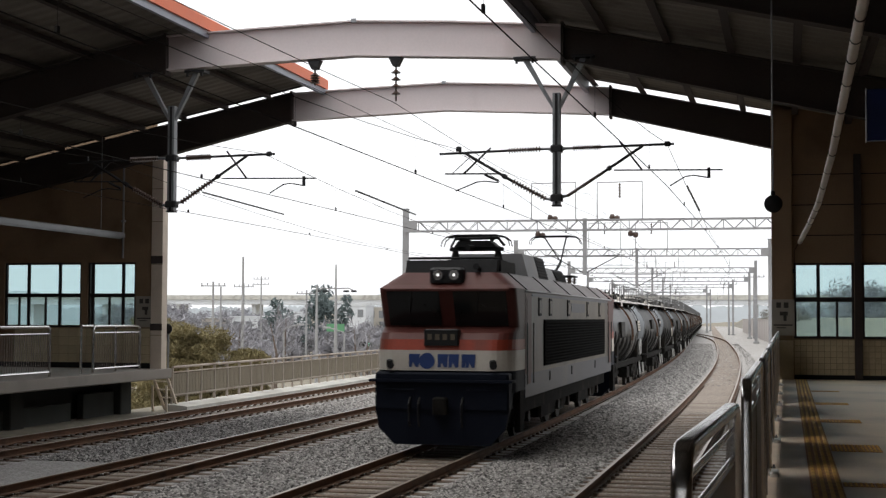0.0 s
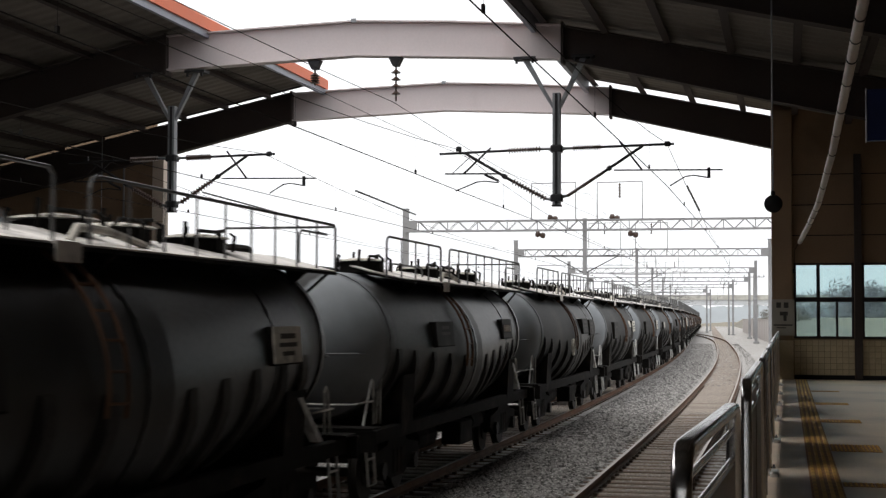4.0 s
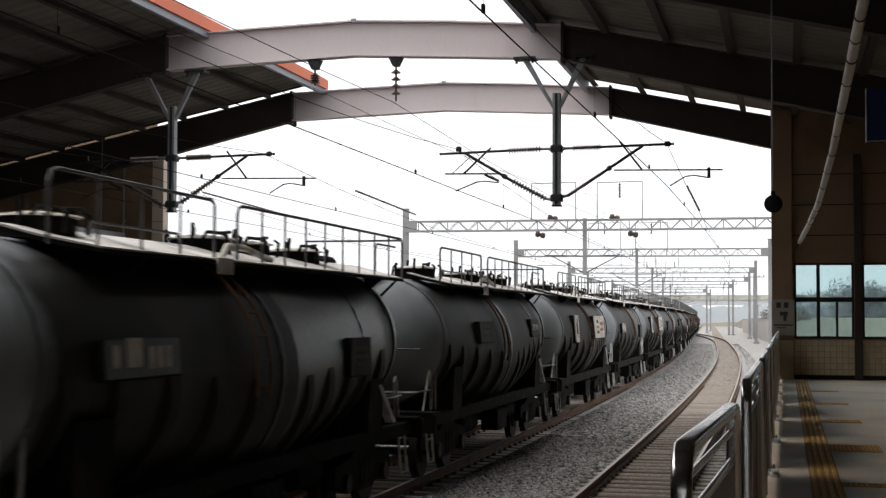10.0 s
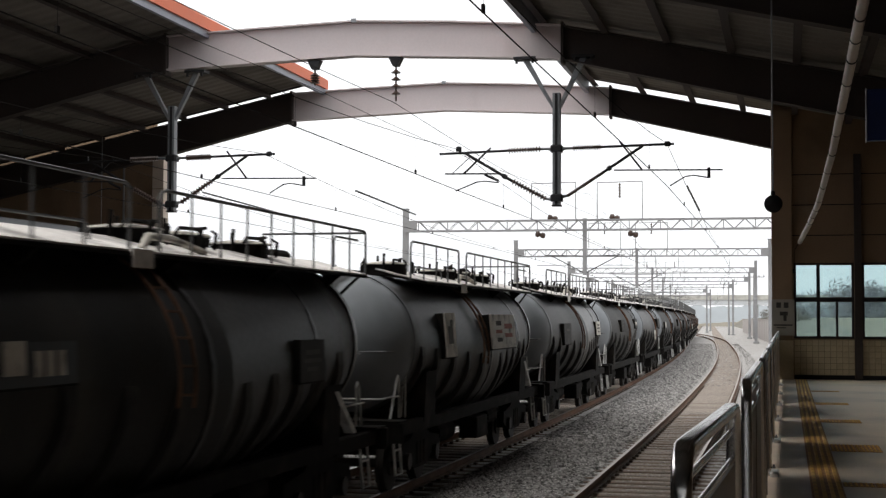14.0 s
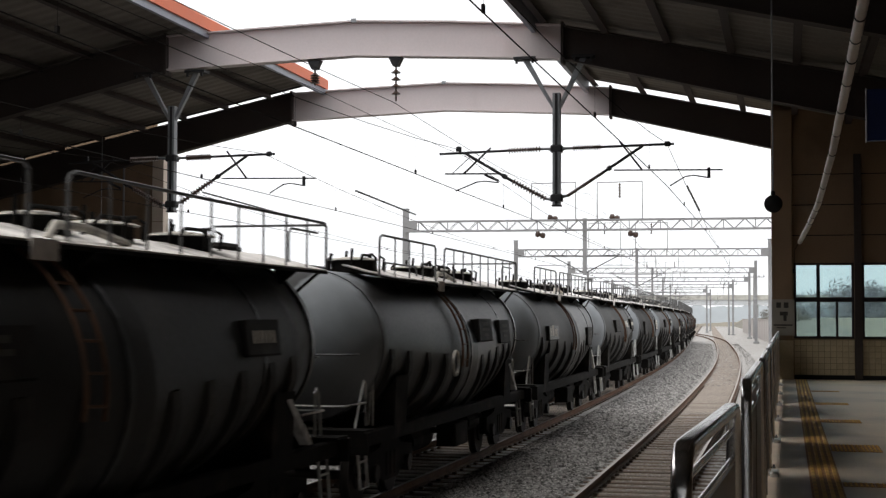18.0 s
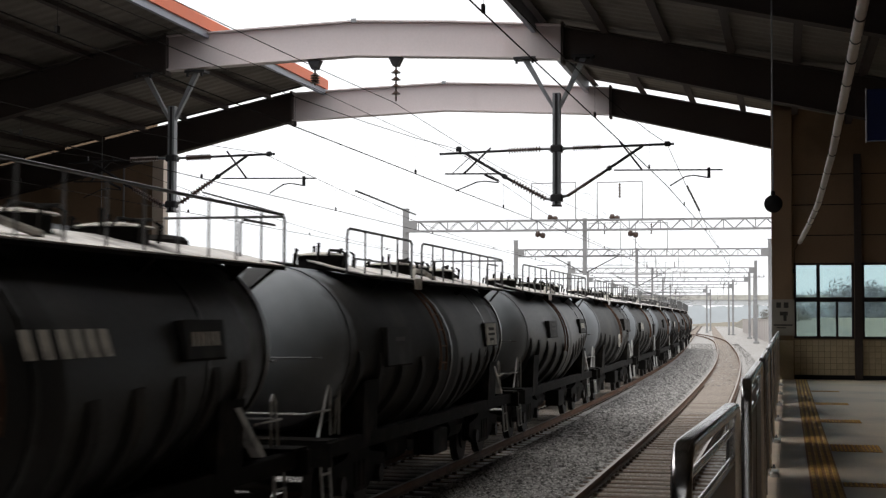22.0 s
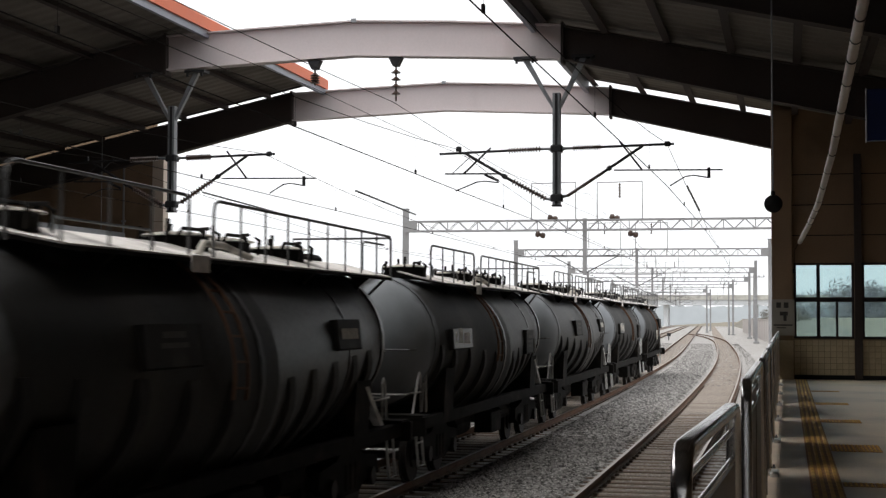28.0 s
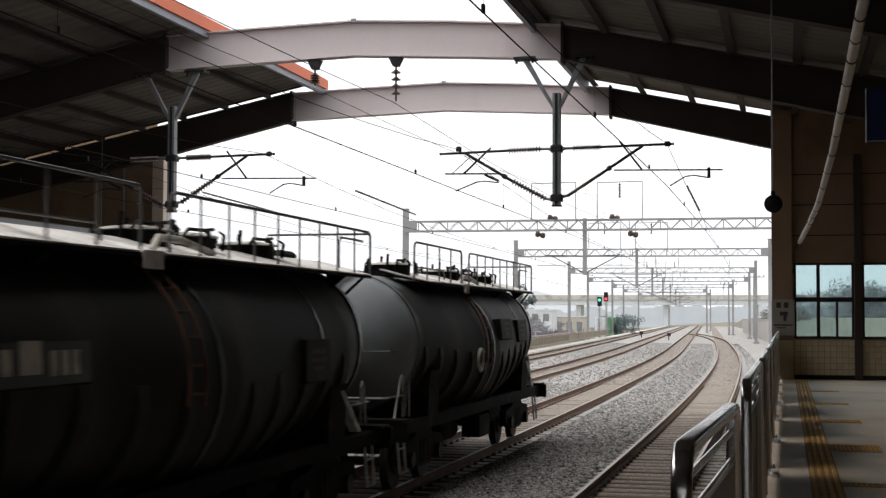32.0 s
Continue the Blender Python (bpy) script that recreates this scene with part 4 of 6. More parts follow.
# ---------------------------------------------------------------- overhead line
def insulator(sh, a, b, r=0.05, n=9):
    """One turned piece: a core with n sheds."""
    a, b = Vector(a), Vector(b)
    pts, rad = [a], [r * 0.45]
    for k in range(n):
        for u, q in ((0.22, 0.42), (0.36, 1.0), (0.52, 0.95), (0.78, 0.42)):
            pts.append(a.lerp(b, (k + u) / n))
            rad.append(r * q)
    sh.tube(pts + [b], rad + [r * 0.45], 10)
    return sh


def cantilever(side, reach, ribbed=True):
    """A hinged bracket arm in its mast's space, side +1 to the right. The wire hangs at x = side * reach."""
    c = thing("cantilever", "dark steel cantilever arm with ribbed insulators", "catenary arm", "cantilever arms")
    e = side
    out = e > 0
    top = [(e * 0.98, 0, 6.46), (e * 2.56, 0, 6.49)] if out else [(e * 1.1, 0, 6.43), (e * 2.66, 0, 6.39)]
    part("top_tube", Shape().tube(top, 0.028, 8), DARK_METAL, c)
    low = (e * 1.02, 0, 5.9) if out else (e * 1.0, 0, 5.75)
    for a, b, r, n in (((e * 0.36, 0, 6.45), top[0], 0.07, 12), ((e * 0.24, 0, 5.4 if out else 5.34), low, 0.07, 12)):
        if ribbed or a[2] > 6:
            part("insulator", insulator(Shape(), a, b, r, n), PORCELAIN, c, "ribbed brown insulator")
        else:
            part("insulator", Shape().tube([a, b], 0.035, 8), PORCELAIN, c, "smooth brown insulator")
        part("end_fitting", Shape().tube([(e * 0.08, 0, a[2] - 0.02), (e * 0.2, 0, a[2]), a], [0.05, 0.03, 0.03], 8), GALV, c)
    knee = (e * 1.88, 0, 6.46) if out else (e * 2.08, 0, 6.4)
    part("brace", Shape().tube([low, knee], 0.032, 8), DARK_METAL, c)
    part("brace_collar", Shape().tube([Vector(low).lerp(knee, 0.12), Vector(low).lerp(knee, 0.2)], 0.055, 8), DARK_METAL, c)
    part("stay", Shape().tube([(e * 1.38, 0, 6.58), (e * 1.87, 0, 5.94)] if out else [(e * 1.49, 0, 6.5), (e * 2.11, 0, 5.93)], 0.022, 6), DARK_METAL, c)
    if out:
        part("steady_tube", Shape().tube([(e * 1.26, 0, 5.945), (e * (reach + 1.12), 0, 5.905)], 0.016, 6), DARK_METAL, c)
        d = reach + 0.83
        part("drop_arm", Shape().box(e * d - 0.032, e * d + 0.032, -0.03, 0.03, 5.73, 5.96, c=0.01), DARK_METAL, c)
        part("registration_arm", Shape().tube([(e * d, 0, 5.74), (e * (d - 0.33), 0, 5.8), (e * (d - 0.5), 0, 5.775), (e * reach, 0, 5.58)], 0.014, 6), DARK_METAL, c)
    else:
        part("steady_tube", Shape().tube([(e * 1.3, 0, 5.92), (e * 2.54, 0, 5.94)], 0.018, 6), DARK_METAL, c)
        part("drop_arm", Shape().tube([(e * 1.62, 0, 5.91), (e * 1.55, 0, 5.87), (e * 1.31, 0, 5.76)], 0.03, 6), DARK_METAL, c)
        part("registration_arm", Shape().tube([(e * 1.31, 0, 5.72), (e * 1.62, 0, 5.76), (e * 1.8, 0, 5.745), (e * 2.29, 0, 5.55)], 0.014, 6), DARK_METAL, c)
        part("link_rod", Shape().tube([(e * 1.95, 0, 6.32), (e * 2.36, 0, 5.95)], 0.01, 5), DARK_METAL, c)
    q = 2.42 if out else 2.22
    part("clamp", Shape().box(e * q - 0.06, e * q + 0.06, -0.04, 0.04, 6.44, 6.55, c=0.02), DARK_METAL, c)
    return c


def build_hung_masts():
    for x, arms in ((-4.89, ((1, 2.47), (-1, 2.1))), (-14.05, ((1, 2.45), (-1, 2.1)))):
        m = thing("drop_mast", "grey steel drop mast hanging from the portal beam on splayed struts", "catenary mast", "drop masts")
        m.matrix_basis = pose(x, 30.75, 0)
        part("mast", Shape().box(-0.085, 0.085, -0.09, 0.09, 5.2, 7.68, c=0.01), GALV, m)
        part("mast_web", Shape().box(-0.03, 0.03, -0.1, -0.091, 5.2, 7.66), DARK_METAL, m)
        for e in (-0.7, 0.6):
            part("strut", Shape().prism([(e - 0.07, 8.45), (e + 0.07, 8.45), (0.07 if e > 0 else 0.0, 7.3), (0.0 if e > 0 else -0.07, 7.3)], -0.06, 0.06), GALV, m)
            part("clamp_plate", Shape().box(e - 0.25, e + 0.25, -0.16, 0.16, 8.44, 8.5), DARK_METAL, m)
            for q in (-0.18, 0.18):
                part("clamp_bolt", Shape().disc((e + q, -0.13, 8.4), (0, 0, 1), 0.03, 0.1, 6), DARK_METAL, m)
        for z in (6.45, 5.36):
            part("collar", Shape().box(-0.13, 0.13, -0.12, 0.12, z - 0.08, z + 0.08, c=0.03), DARK_METAL, m)
        part("foot_plate", Shape().box(-0.1, 0.1, -0.11, 0.11, 5.17, 5.2), DARK_METAL, m)
        for side, reach in arms:
            c = cantilever(side, reach, side < 0 or x < -10)
            c.matrix_basis = pose(x, 30.75, 0)
    for x, z0 in ((-8.58, 7.62), (-10.52, 8.05)):
        h = thing("hanging_insulator", "brown disc insulator string under the beam", "insulator", "hanging insulators")
        part("clamp", Shape().prism([(x - 0.16, 8.62), (x + 0.16, 8.62), (x + 0.06, 8.42), (x - 0.06, 8.42)], 30.65, 30.85), DARK_METAL, h)
        n = 4
        top = 8.42
        pts, rad = [(x, 30.75, top)], [0.02]
        for k in range(n):
            z = top - 0.1 - (top - z0 - 0.15) * k / n
            for dz, q in ((0.03, 0.022), (0.0, 0.055), (-0.045, 0.115), (-0.055, 0.1), (-0.06, 0.022)):
                pts.append((x, 30.75, z + dz))
                rad.append(q)
        s = Shape().tube(pts + [(x, 30.75, z0)], rad + [0.02], 14)
        part("disc_string", s, PORCELAIN, h)


def wire(pts, r=0.009):
    return Shape().tube(pts, r, 5, caps=False)


# place along the line, left mast, right mast, drop post
GANTRIES = ((85.0, -21.9, 1.35, -10.8), (122.0, -20.4, 1.2, -9.95), (168.0, -20.2, 1.5, -10.4), (208.0, -21.3, 1.9, -10.4), (250.0, -20.5, 0.3, -10.4), (292.0, -21.0, -4.2, -10.4), (335.0, -20.0, -3.4, -10.4))
SUPPORTS = [-40.0, -5.0, 30.75] + [g[0] for g in GANTRIES]


OFFSETS = ((-0.5, -0.6, -0.05, 0.2), (-0.3, -0.29, -0.29, 0.2), (-0.25, -0.25, -0.24, 0.2), (0.2, 0.25, 0.25, -0.2))


def build_wires():
    for i, x in enumerate(TRACKS):
        w = thing("overhead_line", "thin overhead contact wire with its catenary and droppers", "overhead wire", "overhead lines")
        con, cat = [], []
        for j, (a, b) in enumerate(zip(SUPPORTS, SUPPORTS[1:])):
            oa = OFFSETS[i][j] if j < 4 else (0.2 if j % 2 else -0.2)
            ob = OFFSETS[i][j + 1] if j < 3 else (-0.2 if j % 2 else 0.2)
            for k in range(10):
                t = k / 10
                s = a + (b - a) * t
                o = oa + (ob - oa) * t
                con.append(on_line(x + o, s, 5.58))
                cat.append(on_line(x + o, s, 6.5 - 0.85 * 4 * t * (1 - t) * min(1, (b - a) / 54)))
                if k % 2 == 1 and s > 0:
                    part("dropper", Shape().tube([con[-1], cat[-1]], 0.0025, 4).box(con[-1][0] - 0.015, con[-1][0] + 0.015, con[-1][1] - 0.03, con[-1][1] + 0.03, 5.58, 5.66), WIRE, w)
        part("contact_wire", wire(con, 0.009), WIRE, w)
        part("catenary_wire", wire(cat, 0.0065), WIRE, w)
    for x, z0, z1 in ((-8.62, 7.6, 8.4), (-10.55, 8.0, 10.2)):
        pts = []
        for a, b, za, zb in ((-20.0, 30.75, z0 + 0.3, z0), (30.75, 85, z0, z1), (85, 122, z1, z1), (122, 168, z1, z1), (168, 250, z1, z1), (250, 335, z1, z1)):
            for k in range(10):
                t = k / 10
                pts.append(on_line(x, a + (b - a) * t, za + (zb - za) * t - 0.5 * 4 * t * (1 - t)))
        solid("feeder_wire", wire(pts, 0.0075), WIRE, "thin dark feeder wire strung over the tracks", "overhead wire", "feeder wires")
    for a, b in (((-15.1, 35.0, 6.03), (-15.85, 43.3, 6.05)), ((-10.85, 35.06, 6.0), (-11.49, 43.57, 6.0)), ((-2.37, 35.5, 6.0), (-2.54, 43.6, 6.0))):
        solid("section_rod", Shape().tube([a, b], 0.026, 6), DARK_METAL, "dark insulating rod in the overhead line", "overhead rod", "insulating rods")


def gantry(s, x0, x1, post, rich):
    """A lattice gantry across all four tracks, at s metres along the line."""
    px, py, turn = along(0, s)
    g = thing("catenary_gantry", "grey lattice steel gantry carrying the overhead line across four tracks", "gantry", "catenary gantries", at=(px, py, 0), turn=turn)
    zt, zb = 8.62, 8.02
    for x in (x0, x1):
        m = part("mast", Shape().box(x - 0.17, x + 0.17, -0.17, 0.17, -0.4, 9.4, c=0.02), GALV_PALE, g)
        part("mast_cap", Shape().box(x - 0.2, x + 0.2, -0.2, 0.2, 9.4, 9.44), GALV_PALE, m)
        part("foot", Shape().box(x - 0.35, x + 0.35, -0.35, 0.35, -0.4, 0.05, c=0.04), POLE_PALE, m)
    for y in (-0.22, 0.22):
        for z in (zt, zb):
            part("chord", Shape().box(x0, x1, y - 0.045, y + 0.045, z - 0.05, z + 0.05), GALV_PALE, g)
    n = int((x1 - x0 - 1.7) / 0.6)
    w = (x1 - x0 - 1.7) / n
    for k in range(n):
        a = x0 + 0.85 + k * w
        z0, z1 = (zb, zt) if k % 2 else (zt, zb)
        s2 = Shape()
        s2.tube([(a, -0.22, z0), (a + w, -0.22, z1)], 0.032, 4)
        part("lacing_bar", s2, GALV_PALE, g)
        if s < 200:
            part("lacing_bar", Shape().tube([(a, 0.22, z0), (a + w, 0.22, z1)], 0.03, 4), GALV_PALE, g)
        if k % 3 == 0:
            part("upright_bar", Shape().box(a - 0.03, a + 0.03, -0.235, -0.205, zb, zt), GALV_PALE, g)
    for x in (x0 + 0.45, x1 - 0.45):
        part("end_plate", Shape().box(x - 0.32, x + 0.32, -0.26, -0.25, zb - 0.04, zt + 0.04), GALV_PALE, g)
    for x in (post,):
        part("drop_post", Shape().box(x - 0.12, x + 0.12, -0.12, 0.12, 5.3, zt + 0.1, c=0.01), GALV_PALE, g)
    if rich:
        for x in (-12.7, -8.7):
            f = Shape().tube([(x - 1.35, 0, zt), (x - 1.35, 0, zt + 2.25), (x + 1.35, 0, zt + 2.3), (x + 1.35, 0, zt)], 0.04, 6)
            part("feeder_frame", f, GALV_PALE, g)
            i = Shape()
            insulator(i, (x, 0, zt + 2.2), (x, 0, zt + 1.3), 0.09, 5)
            part("feeder_insulator", i, PORCELAIN, g)
        for x, z in ((-12.75, 8.75), (-9.0, 8.75), (-13.5, 7.75), (-7.9, 7.75)) if s < 90 else ():
            i = Shape()
            i.tube([(x - 0.3, 0, z + 0.08), (x - 0.27, 0, z + 0.07), (x - 0.12, 0, z + 0.03), (x - 0.02, 0, z), (x + 0.1, 0, z - 0.03), (x + 0.26, 0, z - 0.07), (x + 0.3, 0, z - 0.08)], [0.06, 0.17, 0.2, 0.1, 0.18, 0.16, 0.05], 10)
            part("line_insulator", i, PORCELAIN, g)
    for x in (post,):
        for e in (-1, 1):
            s3 = Shape()
            s3.tube([(x, 0, 5.4), (x + e * 2.0, 0, 6.45)], 0.03, 5)
            s3.tube([(x, 0, 6.45), (x + e * 2.4, 0, 6.5)], 0.025, 5)
            s3.tube([(x + e * 0.9, 0, 5.9), (x + e * 2.9, 0, 5.88)], 0.018, 5)
            part("bracket_arm", s3, DARK_METAL, g)
    return g


def build_gantries():
    for k, (s, x0, x1, post) in enumerate(GANTRIES):
        gantry(s, x0, x1, post, k < 6)


# ---------------------------------------------------------------- cement wagons
WAGON = 13.53


# the tank is widest in the middle and tapers to both dished ends, its top line level
TANK_TOP, TANK_WAIST = 3.43, ((-5.45, 1.15), (0.35, 1.43), (5.5, 1.13))


def tank_radius(y):
    return float(np.interp(y, [p[0] for p in TANK_WAIST], [p[1] for p in TANK_WAIST]))


def tank_point(y, a, out=0.0):
    """On the shell at y, a radians above its side, out metres from it."""
    r = tank_radius(y)
    h = 0.96 * r
    return (r + out) * math.cos(a), y, TANK_TOP - h + (h + out) * math.sin(a)


def tank_ring(y, r, n=32):
    q = tank_radius(y)
    zc = TANK_TOP - 0.96 * q
    return [(r * math.cos(6.28318 * k / n), y, zc + r * 0.96 * math.sin(6.28318 * k / n)) for k in range(n)]


def tank_dish(e):
    """The near end bulges deeply, the far one is flatter."""
    start, depth = (5.0, 1.14) if e < 0 else (5.5, 0.62)
    rings = []
    for k in range(9):
        q = math.pi / 2 * k / 8
        rings.append((e * (start + depth * math.sin(q)), max(0.02, tank_radius(start) * math.cos(q) ** 0.8)))
    return [[(x, y, z) for x, _, z in tank_ring(e * start, r)] for y, r in rings]


def bogie(parent, y):
    b = part("bogie", Shape().box(-0.9, 0.9, -0.3, 0.3, 0.62, 0.85, c=0.04), UNDER, parent, at=pose(0, y, 0))
    for x in (-0.98, 0.98):
        poly = [(-1.35, 0.5), (-1.3, 0.72), (-0.6, 0.8), (-0.35, 0.95), (0.35, 0.95), (0.6, 0.8), (1.3, 0.72), (1.35, 0.5), (1.05, 0.38), (0.75, 0.45), (0.4, 0.3), (-0.4, 0.3), (-0.75, 0.45), (-1.05, 0.38)]
        part("side_frame", Shape().prism(poly, x - 0.07, x + 0.07, "x"), UNDER, b)
        for k in range(3):
            part("spring", Shape().tube([(x, -0.22 + 0.22 * k, 0.36), (x, -0.22 + 0.22 * k, 0.72)], 0.085, 8), UNDER, b)
        for yy in (-0.9, 0.9):
            part("axle_box", Shape().disc((x * 1.06, yy, 0.46), (1, 0, 0), 0.13, 0.16, 12), WHEEL, b)
    for yy in (-0.9, 0.9):
        w = Shape()
        w.tube([(-0.9, yy, 0.43), (0.9, yy, 0.43)], 0.07, 10)
        for x in (-0.75, 0.75):
            w.disc((x, yy, 0.43), (1, 0, 0), 0.43, 0.1, 28)
            w.disc((x - (0.06 if x > 0 else -0.06), yy, 0.43), (1, 0, 0), 0.455, 0.03, 28)
            w.disc((x, yy, 0.43), (1, 0, 0), 0.2, 0.16, 16)
        part("wheelset", w, WHEEL, b, smooth=True)


def hatch(parent, y):
    h = part("hatch", Shape().tube([(0.25, y, 3.42), (0.25, y, 3.6), (0.25, y, 3.61)], [0.36, 0.36, 0.3], 14), UNDER, parent, "round loading hatch with clamps")
    part("hatch_lid", Shape().tube([(0.25, y, 3.612), (0.25, y, 3.63), (0.25, y, 3.665)], [0.42, 0.4, 0.16], 14), PLACARD, h, "dusted hatch lid")
    part("hatch_lever", Shape().tube([(0.55, y - 0.62, 3.6), (0.5, y - 0.4, 3.68), (0.42, y + 0.2, 3.7), (0.35, y + 0.66, 3.74)], 0.022, 6), UNDER, h)
    for k in range(7):
        a = 6.283 * k / 7 + 0.4
        cx, cy = 0.25 + 0.45 * math.cos(a), y + 0.45 * math.sin(a)
        part("hatch_dog", Shape().tube([(cx, cy, 3.46), (cx + 0.02, cy, 3.64 + 0.07 * (k % 3)), (cx * 0.9 + 0.03, cy * 0.9 + y * 0.1, 3.68)], [0.022, 0.026, 0.015], 6), UNDER, h)


def rail_section(parent, y0, y1, posts, x):
    s = Shape()
    s.tube([(x, y0, 3.31), (x, y0, 3.84), (x, y0 + 0.04, 3.92), (x, y0 + 0.14, 3.95), (x, y1 - 0.08, 3.95), (x, y1, 3.9), (x, y1, 3.31)], 0.019, 6)
    for k in range(1, posts):
        y = y0 + (y1 - y0) * k / posts
        s.tube([(x, y, 3.31), (x, y, 3.95)], 0.014, 5)
    part("guard_rail", s, RAILING, parent, "thin grey tube guard rail")


def build_wagon():
    w = thing("cement_wagon", "dusty dark grey tank wagon for bulk cement", "tank wagon", "train of cement wagons")
    for e in (-1, 1):
        part("tank_end", Shape().loft(tank_dish(e), caps=False), SHELL, w, "dished tank end with pale light painted on", smooth=True)
    for ys in ((-5.0, -4.2, -2.5, -1.0, 0.35), (0.35, 1.6, 3.0, 4.4, 5.5)):
        part("tank_shell", Shape().loft([tank_ring(y, tank_radius(y)) for y in ys], caps=False), SHELL, w, "tapered steel tank shell, dust on top, light painted on its ends", smooth=True)
    # bands round the shell and ribs under its waist
    for y, wd, out in ((-0.1, 0.05, 0.012), (3.55, 0.04, 0.01), (5.42, 0.07, 0.03)):
        arc = [radians(-45 + 270 * k / 26) for k in range(27)]
        band = Shape().loft([[tank_point(y - wd, q, -0.01), tank_point(y - wd, q, out), tank_point(y + wd, q, out), tank_point(y + wd, q, -0.01)] for q in arc])
        part("shell_band", band, TANK, w)
    for y in (-4.6, -3.75, -2.75, -1.75, -0.8, 0.8, 1.75, 2.75, 3.75, 4.6):
        for e in (-1, 1):
            r = Shape()
            rings = []
            for i in range(10):
                q = radians(-66 + 64 * i / 9)
                out = 0.065 * min(1.0, (9.3 - i) / 2.0) * min(1.0, (i + 0.6) / 1.6)
                face = tank_point(y, q, out)
                ring = [tank_point(y - 0.14, q, -0.01), (face[0], y - 0.1, face[2]), (face[0], y + 0.1, face[2]), tank_point(y + 0.14, q, -0.01)]
                rings.append([(e * px, py, pz) for px, py, pz in ring])
            part("rib", r.loft(rings), TANK_RIB, w)
    # walkway, with its pale dusted edge
    deck = None
    for e in (1, -1):
        plan = [(0.3, -4.3), (0.6, -4.13), (1.03, -3.72), (1.03, 6.3), (0.3, 6.3)]

        def slab(up, down, grow):
            pts = [(e * (x + (grow if x > 1 else 0)), y) for x, y in plan]
            lift = [0.19 if x < 0.5 else (0.1 if x < 0.9 else 0.0) for x, _ in plan]
            sh = Shape()
            sh.v = [(x, y, 3.335 + h + up) for (x, y), h in zip(pts, lift)] + [(x, y, 3.335 + h + down) for (x, y), h in zip(pts, lift)]
            sh.f = [(0, 1, 2, 3, 4), (9, 8, 7, 6, 5)] + [(i, (i + 1) % 5, 5 + (i + 1) % 5, 5 + i) for i in range(5)]
            sh.m = [0] * 7
            return sh

        d = part("walkway", slab(0.0, -0.02, 0.0), DUST, w, "cement-dusted walkway along the tank top")
        part("soffit", slab(-0.022, -0.06, 0.014), UNDER, d, "dark underside of the walkway")
        deck = deck or d
    part("kick_plate", Shape().box(1.046, 1.06, -1.2, -0.76, 3.17, 3.345), DUST, deck, "pale dusted kick plate")
    for y in (-2.8, 0, 2.8, 5.2):
        part("deck_bracket", Shape().prism([(0.7, 3.34), (1.0, 3.28), (0.8, 3.12)], y - 0.03, y + 0.03), UNDER, deck)
    for x, y0 in ((0.95, 6.2), (0.5, 6.25)):
        part("deck_strut", Shape().tube([(x, y0, 3.3), (x - 0.1, 5.45, 2.98)], 0.022, 5), UNDER, deck)
    rail_section(w, -4.6, -1.12, 4, 0.98)
    rail_section(w, -0.48, 6.42, 9, 0.98)
    part("end_rail", Shape().tube([(0.98, 6.42, 3.93), (-0.6, 6.42, 3.93), (-0.6, 6.42, 3.4)], 0.018, 5), RAILING, w)
    part("end_hoop", Shape().tube([(0.9, 5.2, 3.4), (0.9, 5.2, 3.76), (0.9, 5.28, 3.82), (0.9, 6.3, 3.82)], 0.016, 5), RAILING, w)
    part("low_rail", Shape().tube([(0.72, -3.4, 3.44), (0.72, -3.35, 3.58), (0.72, -1.5, 3.58), (0.72, -1.42, 3.5), (0.72, -1.4, 3.42)], 0.016, 5), RAILING, w)
    for y in (-3.5, 0.2, 1.45, 3.4):
        hatch(w, y)
    part("top_pipe", Shape().tube([(0.85, -0.6, 3.36), (0.85, -0.45, 3.5), (0.85, 0.1, 3.5), (0.85, 0.9, 3.4)], 0.04, 8), PLACARD, w, "pale bent pipe")
    part("valve", Shape().box(-0.3, 0.3, 4.6, 5.2, 3.42, 3.62, c=0.05), UNDER, w)
    # ladder at the middle of the side
    arc = [radians(56 - 66 * k / 8) for k in range(9)]
    lad = part("side_ladder", Shape().tube([tank_point(-0.98, q, 0.08) for q in arc], 0.022, 5), RAIL_SIDE, w, "rusty side ladder")
    part("stile", Shape().tube([tank_point(-0.66, q, 0.08) for q in arc], 0.022, 5), RAIL_SIDE, lad)
    for k in range(6):
        q = radians(50 - 11 * k)
        part("rung", Shape().tube([tank_point(-0.98, q, 0.08), tank_point(-0.66, q, 0.08)], 0.014, 5), RAIL_SIDE, lad)
    # underframe
    part("sill", Shape().box(1.05, 1.2, -6.3, 6.3, 0.92, 1.12, c=0.015).box(-1.2, -1.05, -6.3, 6.3, 0.92, 1.12, c=0.015), UNDER, w)
    part("centre_sill", Shape().box(-0.25, 0.25, -6.4, 6.4, 0.75, 1.1), UNDER, w)
    for y in (-4.2, 4.2):
        part("saddle", Shape().prism([(-1.2, 1.0), (1.2, 1.0), (1.24, 1.85), (0.95, 1.42), (0, 1.1), (-0.95, 1.42), (-1.24, 1.85)], y - 0.35, y + 0.35), UNDER, w)
        bogie(w, y)
    part("hopper_pipe", Shape().tube([(0, -2.2, 0.8), (0, -2.0, 0.6), (0, 2.0, 0.6), (0, 2.2, 0.8)], 0.13, 10), UNDER, w)
    for y in (-1.4, 0, 1.4):
        part("outlet", Shape().tube([(0, y, 0.95), (0, y, 0.5)], [0.5, 0.16], 12), UNDER, w)
    part("brake_cylinder", Shape().tube([(0.8, 1.7, 0.7), (0.8, 2.6, 0.7)], 0.17, 12), UNDER, w)
